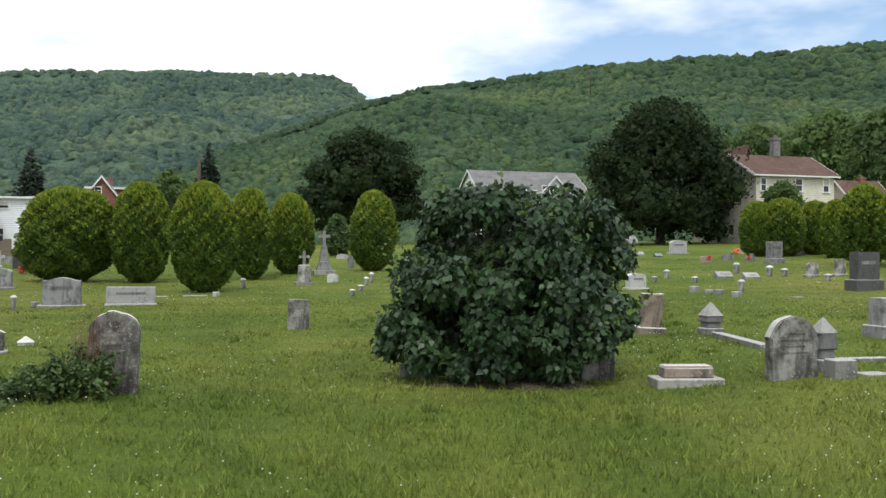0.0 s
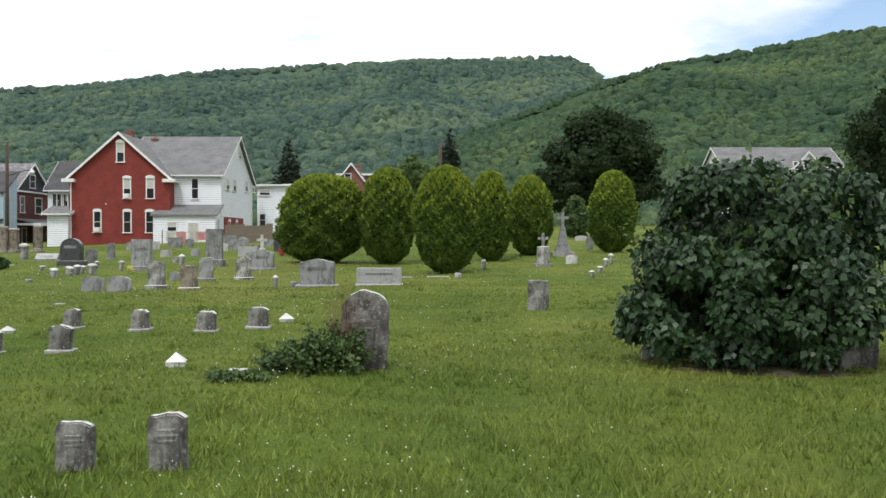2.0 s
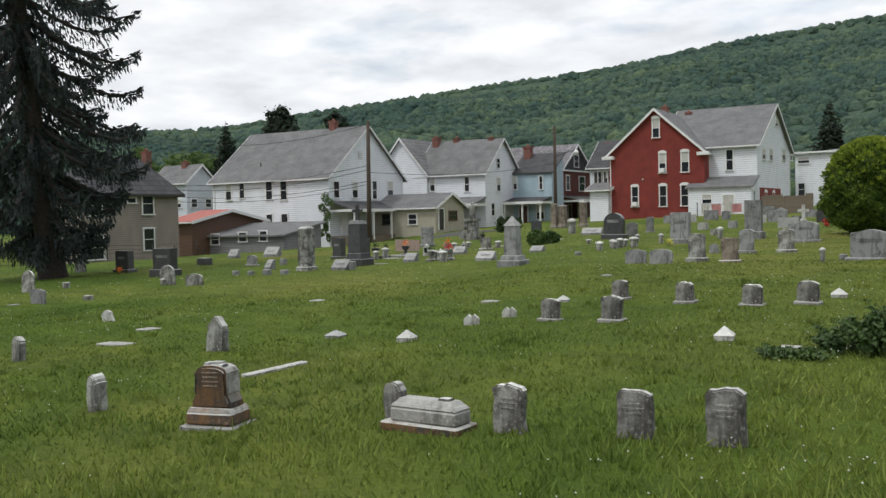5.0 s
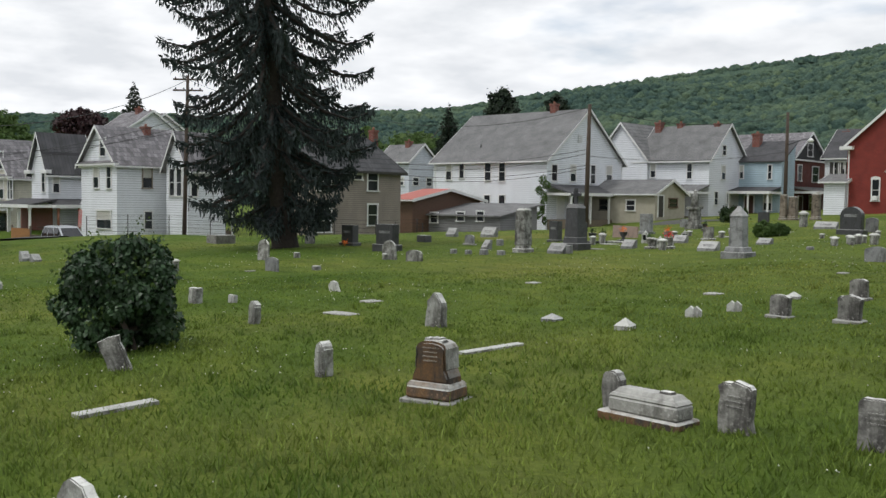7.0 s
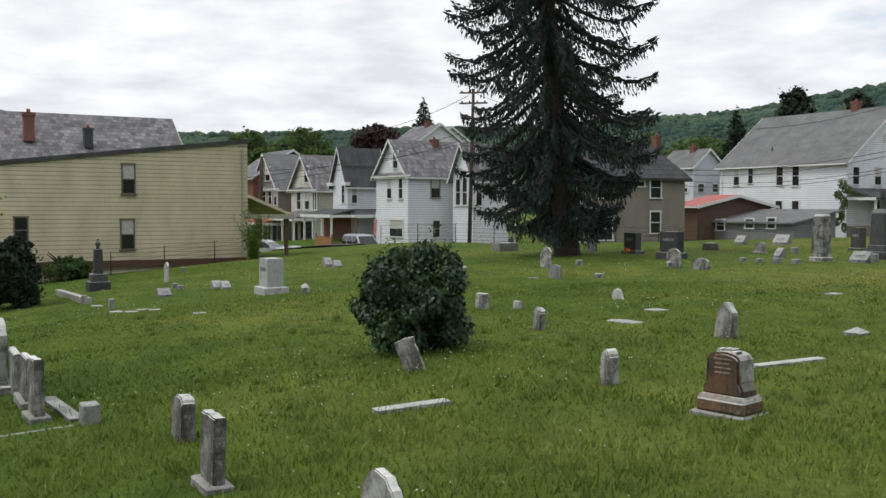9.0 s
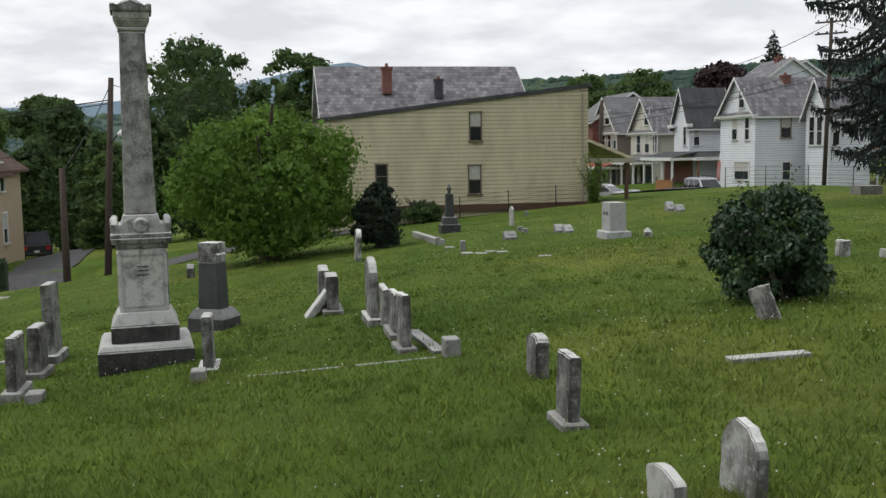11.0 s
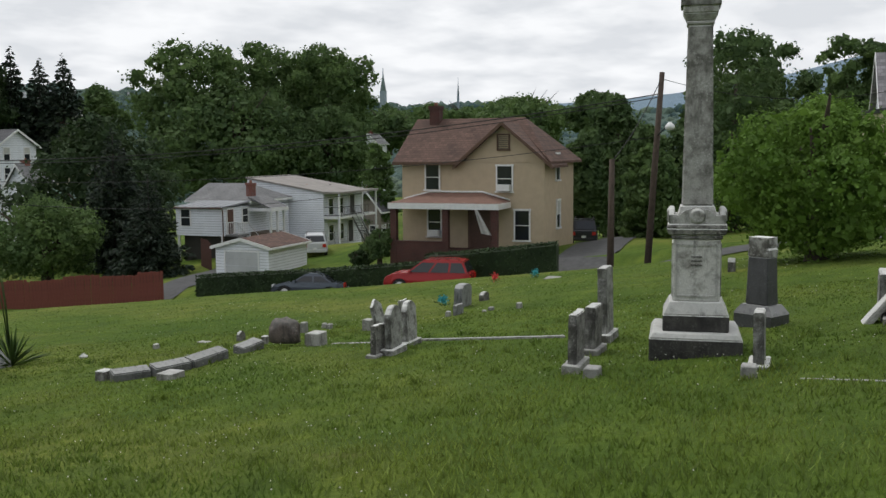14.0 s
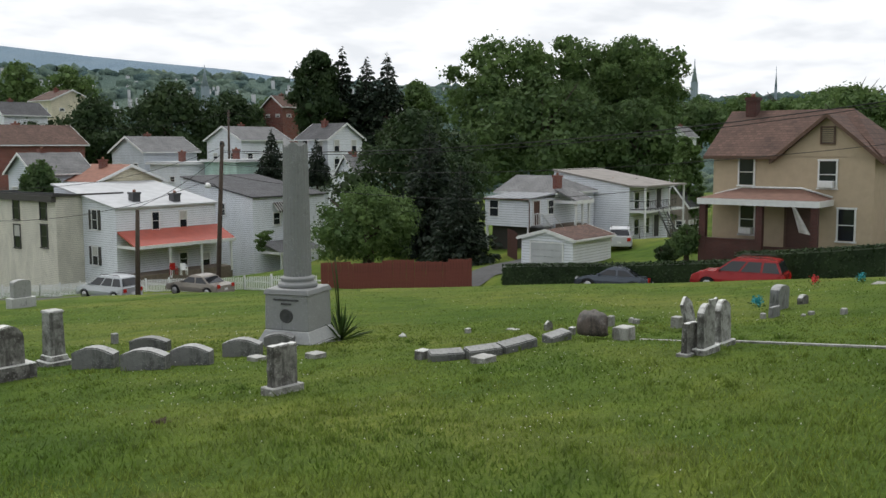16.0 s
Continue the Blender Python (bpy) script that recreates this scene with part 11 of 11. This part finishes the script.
leafy_bush("lilac_bush", 0.93, 10.72, lilac_heap(2.5, 2.16, 0.42, 5, 58, [(-1.15, -0.35, 0.62, 0.36), (-1.3, -0.2, 0.42, 0.26), (-0.95, -0.6, 0.35, 0.3), (1.1, 0, 1.35, 0.3), (-0.55, -0.7, 0.22, 0.2), (0.3, -0.78, 0.55, 0.33), (0.75, -0.72, 0.55, 0.33), (1.0, -0.4, 0.75, 0.36), (-0.25, -0.85, 0.6, 0.36), (0.5, -0.85, 1.0, 0.35), (-1.0, -0.35, 1.1, 0.36), (-0.7, -0.7, 1.1, 0.35), (-0.2, -0.85, 0.25, 0.22), (0.45, -0.8, 0.22, 0.2)]), 37000, 0.086, "lilac", "large dense lilac bush with heart-shaped dark leaves", 41, 11, 110)
leafy_bush("lilac_bush", -11.01, 2.59, lilac_heap(1.42, 1.22, 0.2, 6, 40, [(0.1, 0.1, 1.12, 0.2), (0.3, -0.35, 0.25, 0.22), (-0.3, 0.3, 0.25, 0.22), (0.2, 0.45, 0.28, 0.22)]), 17000, 0.062, "lilac", "rounded dark green lilac bush on the lawn", 42, 7, 80)


def weeds(name, x, y, turn, w, h, n, label, seed, stalks=0):
    """A tangle of leafy stems over an uneven mound, highest at one end, with dry stalks there."""
    r = np.random.default_rng(seed)
    t = thing(name, x, y, turn, label, "weeds")
    m = 90
    sx = r.uniform(-w / 2, w / 2, m)
    sy = r.normal(0, w * 0.16, m)
    top = h * (0.55 + 0.4 * sx / w + 0.12 * r.normal(size=m)) * (1 - 0.5 * (np.abs(sx) / (w / 2)) ** 6)
    k = r.integers(0, m, n)
    u = r.random(n) ** 0.7
    lean = r.normal(0, 0.1, (m, 2))
    a = r.uniform(0, 6.28, n)
    rad = 0.075 * r.random(n)
    pos = np.stack([sx[k] + lean[k, 0] * u + rad * np.cos(a), sy[k] + lean[k, 1] * u + rad * np.sin(a), u * np.maximum(top[k], 0.08)], 1)
    v, f = leaf_arrays(r, pos, np.stack([np.cos(a), np.sin(a), 0.9 + 0 * a], 1), 0.045, 0.6, 0.5)
    mesh_arrays("leaves", v, f, M["weeds"], t)
    for i in range(m // 2):
        bm = bmesh.new()
        tube(bm, [(sx[i], sy[i], 0), (sx[i] + lean[i, 0], sy[i] + lean[i, 1], max(top[i], 0.08))], [.006, .002], 4)
        part("stem", bm, M["weeds"], t)
    for i in range(stalks):
        bm = bmesh.new()
        q = r.normal(0, 0.07, 2)
        hh = h * r.uniform(1.0, 1.65)
        tube(bm, [(w * .3 + q[0], q[1], 0), (w * .3 + q[0] * 1.5, q[1] * 1.5, hh * .6), (w * .3 + q[0] * 2 + r.normal(0, .04), q[1] * 2, hh)], [.004, .003, .001], 4)
        part("dry_stalk", bm, M["dry"], t)


weeds("weed_clump", -3.5, 9.1, 22, 0.86, 0.56, 9500, "tangled weeds and brambles beside a headstone", 43, 34)
weeds("weed_clump", -4.01, 8.36, 22, 0.5, 0.09, 900, "low patch of weeds in the grass", 44)


def soil_patch(x, y, w, d, seed, label):
    """A bare spot: a low uneven skin of soil with loose clods."""
    r = np.random.default_rng(seed)
    t = thing("soil_patch", x, y, 0, label, "soil")
    bm = bmesh.new()
    n, rings = 26, []
    for k, h in ((1.0, -0.03), (0.8, 0.012), (0.45, 0.03)):
        rings.append([bm.verts.new((px, py, gz(x + px, y + py) - gz(x, y) + h + r.normal(0, 0.006))) for px, py in ((k * w / 2 * (1 + 0.2 * math.sin(3 * q + seed) + r.normal(0, 0.06)) * math.cos(q), k * d / 2 * (1 + 0.2 * math.sin(2 * q + seed) + r.normal(0, 0.06)) * math.sin(q)) for q in (2 * math.pi * i / n for i in range(n)))])
    for a, b in zip(rings, rings[1:]):
        for i in range(n):
            bm.faces.new([a[i], a[(i + 1) % n], b[(i + 1) % n], b[i]])
    bm.faces.new(rings[-1])
    part("skin", bm, M["soil"], t)
    for i in range(9):
        bm = bmesh.new()
        bmesh.ops.create_icosphere(bm, subdivisions=1, radius=r.uniform(0.012, 0.035))
        px, py = r.uniform(-w * 0.35, w * 0.35), r.uniform(-d * 0.35, d * 0.35)
        for v in bm.verts:
            v.co = v.co * r.uniform(0.8, 1.2) + Vector((px, py, gz(x + px, y + py) - gz(x, y) + 0.03))
        part("clod", bm, M["soil"], t)


soil_patch(0.85, 10.2, 1.9, 1.0, 3, "bare brown soil under the lilac bush")
soil_patch(-3.37, -10.04, 0.26, 0.16, 5, "small spot of turned brown soil in the grass")


# ---- grass and clover ----
def grass():
    r = np.random.default_rng(4)
    n = 470000
    R = 0.3 + 21.7 * r.random(n) ** 1.35
    A = np.radians(np.where(r.random(n) < 0.86, r.uniform(-34, 178, n), r.uniform(178, 326, n)))
    x, y = -np.sin(A) * R, np.cos(A) * R
    tuft = 0.5 + 0.5 * np.sin(x * 1.7 + 2 * np.sin(y * 0.9)) * np.sin(y * 1.9 + 1.4 * np.sin(x * 1.1))
    keep = r.random(n) < 0.55 + 0.45 * tuft
    x, y, R, tuft = x[keep], y[keep], R[keep], tuft[keep]
    n = len(x)
    z = ground_z(x, y)
    h = (0.03 + 0.05 * tuft * r.random(n) + 0.022 * r.random(n)) * np.where(r.random(n) < 0.02, 2.0, 1) * np.clip(1.45 - R / 15, 0.5, 1.15)
    a = r.uniform(0, 6.28, n)
    w = 0.003 + 0.0007 * R
    lean = r.normal(0, 0.45, (n, 2)) * h[:, None]
    b = np.stack([x, y, z - 0.004], 1)
    s = np.stack([np.cos(a) * w, np.sin(a) * w, 0 * a], 1)
    v = np.stack([b - s, b + s, b + np.stack([lean[:, 0], lean[:, 1], h], 1)], 1).reshape(-1, 3)
    # taller tufts
    m = 1100
    R2, A2 = 3.2 + 17 * r.random(m) ** 1.2, np.radians(r.uniform(-34, 178, m))
    q = np.repeat(np.stack([-np.sin(A2) * R2, np.cos(A2) * R2], 1), 26, 0) + r.normal(0, 0.05, (m * 26, 2))
    hh = np.repeat(r.uniform(0.05, 0.12, m), 26) * r.uniform(0.6, 1.1, m * 26)
    w2 = 0.0035 + 0.0005 * np.repeat(R2, 26)
    a2 = r.uniform(0, 6.28, m * 26)
    b2 = np.stack([q[:, 0], q[:, 1], ground_z(q[:, 0], q[:, 1]) - 0.004], 1)
    s2 = np.stack([np.cos(a2) * w2, np.sin(a2) * w2, 0 * a2], 1)
    l2 = r.normal(0, 0.5, (m * 26, 2)) * hh[:, None]
    v = np.concatenate([v, np.stack([b2 - s2, b2 + s2, b2 + np.stack([l2[:, 0], l2[:, 1], hh], 1)], 1).reshape(-1, 3)])
    # coarser blades farther out
    m = 90000
    R3, A3 = 18 + 34 * r.random(m) ** 1.2, np.radians(r.uniform(-32, 172, m))
    x3, y3 = -np.sin(A3) * R3, np.cos(A3) * R3
    a3, h3, w3 = r.uniform(0, 6.28, m), r.uniform(0.014, 0.032, m), 0.012 + 0.0006 * R3
    b3 = np.stack([x3, y3, ground_z(x3, y3) - 0.004], 1)
    s3 = np.stack([np.cos(a3) * w3, np.sin(a3) * w3, 0 * a3], 1)
    l3 = r.normal(0, 0.6, (m, 2)) * h3[:, None]
    v = np.concatenate([v, np.stack([b3 - s3, b3 + s3, b3 + np.stack([l3[:, 0], l3[:, 1], h3], 1)], 1).reshape(-1, 3)])
    n = len(v) // 3
    ob = mesh_arrays("grass", v, np.arange(n * 3).reshape(-1, 3), M["blade"])
    tagged(ob, "short mown grass blades with taller tufts", "grass", "", "stuff")
    n = 11500
    R = 3.2 + 30 * r.random(n) ** 1.5
    A = np.radians(r.uniform(-34, 178, n))
    x, y = -np.sin(A) * R, np.cos(A) * R
    dens = np.clip(np.sin(x * 0.62 + 1.5 * np.sin(y * 0.33) + 0.6) * np.sin(y * 0.55 + 1.1 * np.sin(x * 0.4)) + 0.25, 0.04, 1)
    keep = r.random(n) < dens * 0.75
    x, y, R = x[keep], y[keep], R[keep]
    n = len(x)
    c = np.stack([x, y, ground_z(x, y) + r.uniform(0.045, 0.095, n)], 1)
    k = (0.0042 + 0.003 * r.random(n) + 0.00022 * R)[:, None, None]
    o = np.array([(1, 0, 0), (-1, 0, 0), (0, 1, 0), (0, -1, 0), (0, 0, .9), (0, 0, -.9)], float)
    v = (c[:, None, :] + o * k).reshape(-1, 3)
    tri = np.array([(0, 2, 4), (2, 1, 4), (1, 3, 4), (3, 0, 4), (2, 0, 5), (1, 2, 5), (3, 1, 5), (0, 3, 5)])
    f = (np.arange(n)[:, None, None] * 6 + tri).reshape(-1, 3)
    ob = mesh_arrays("clover_flowers", v, f, M["clover"])
    tagged(ob, "scattered white clover flowers in the grass", "clover", "", "stuff")


grass()
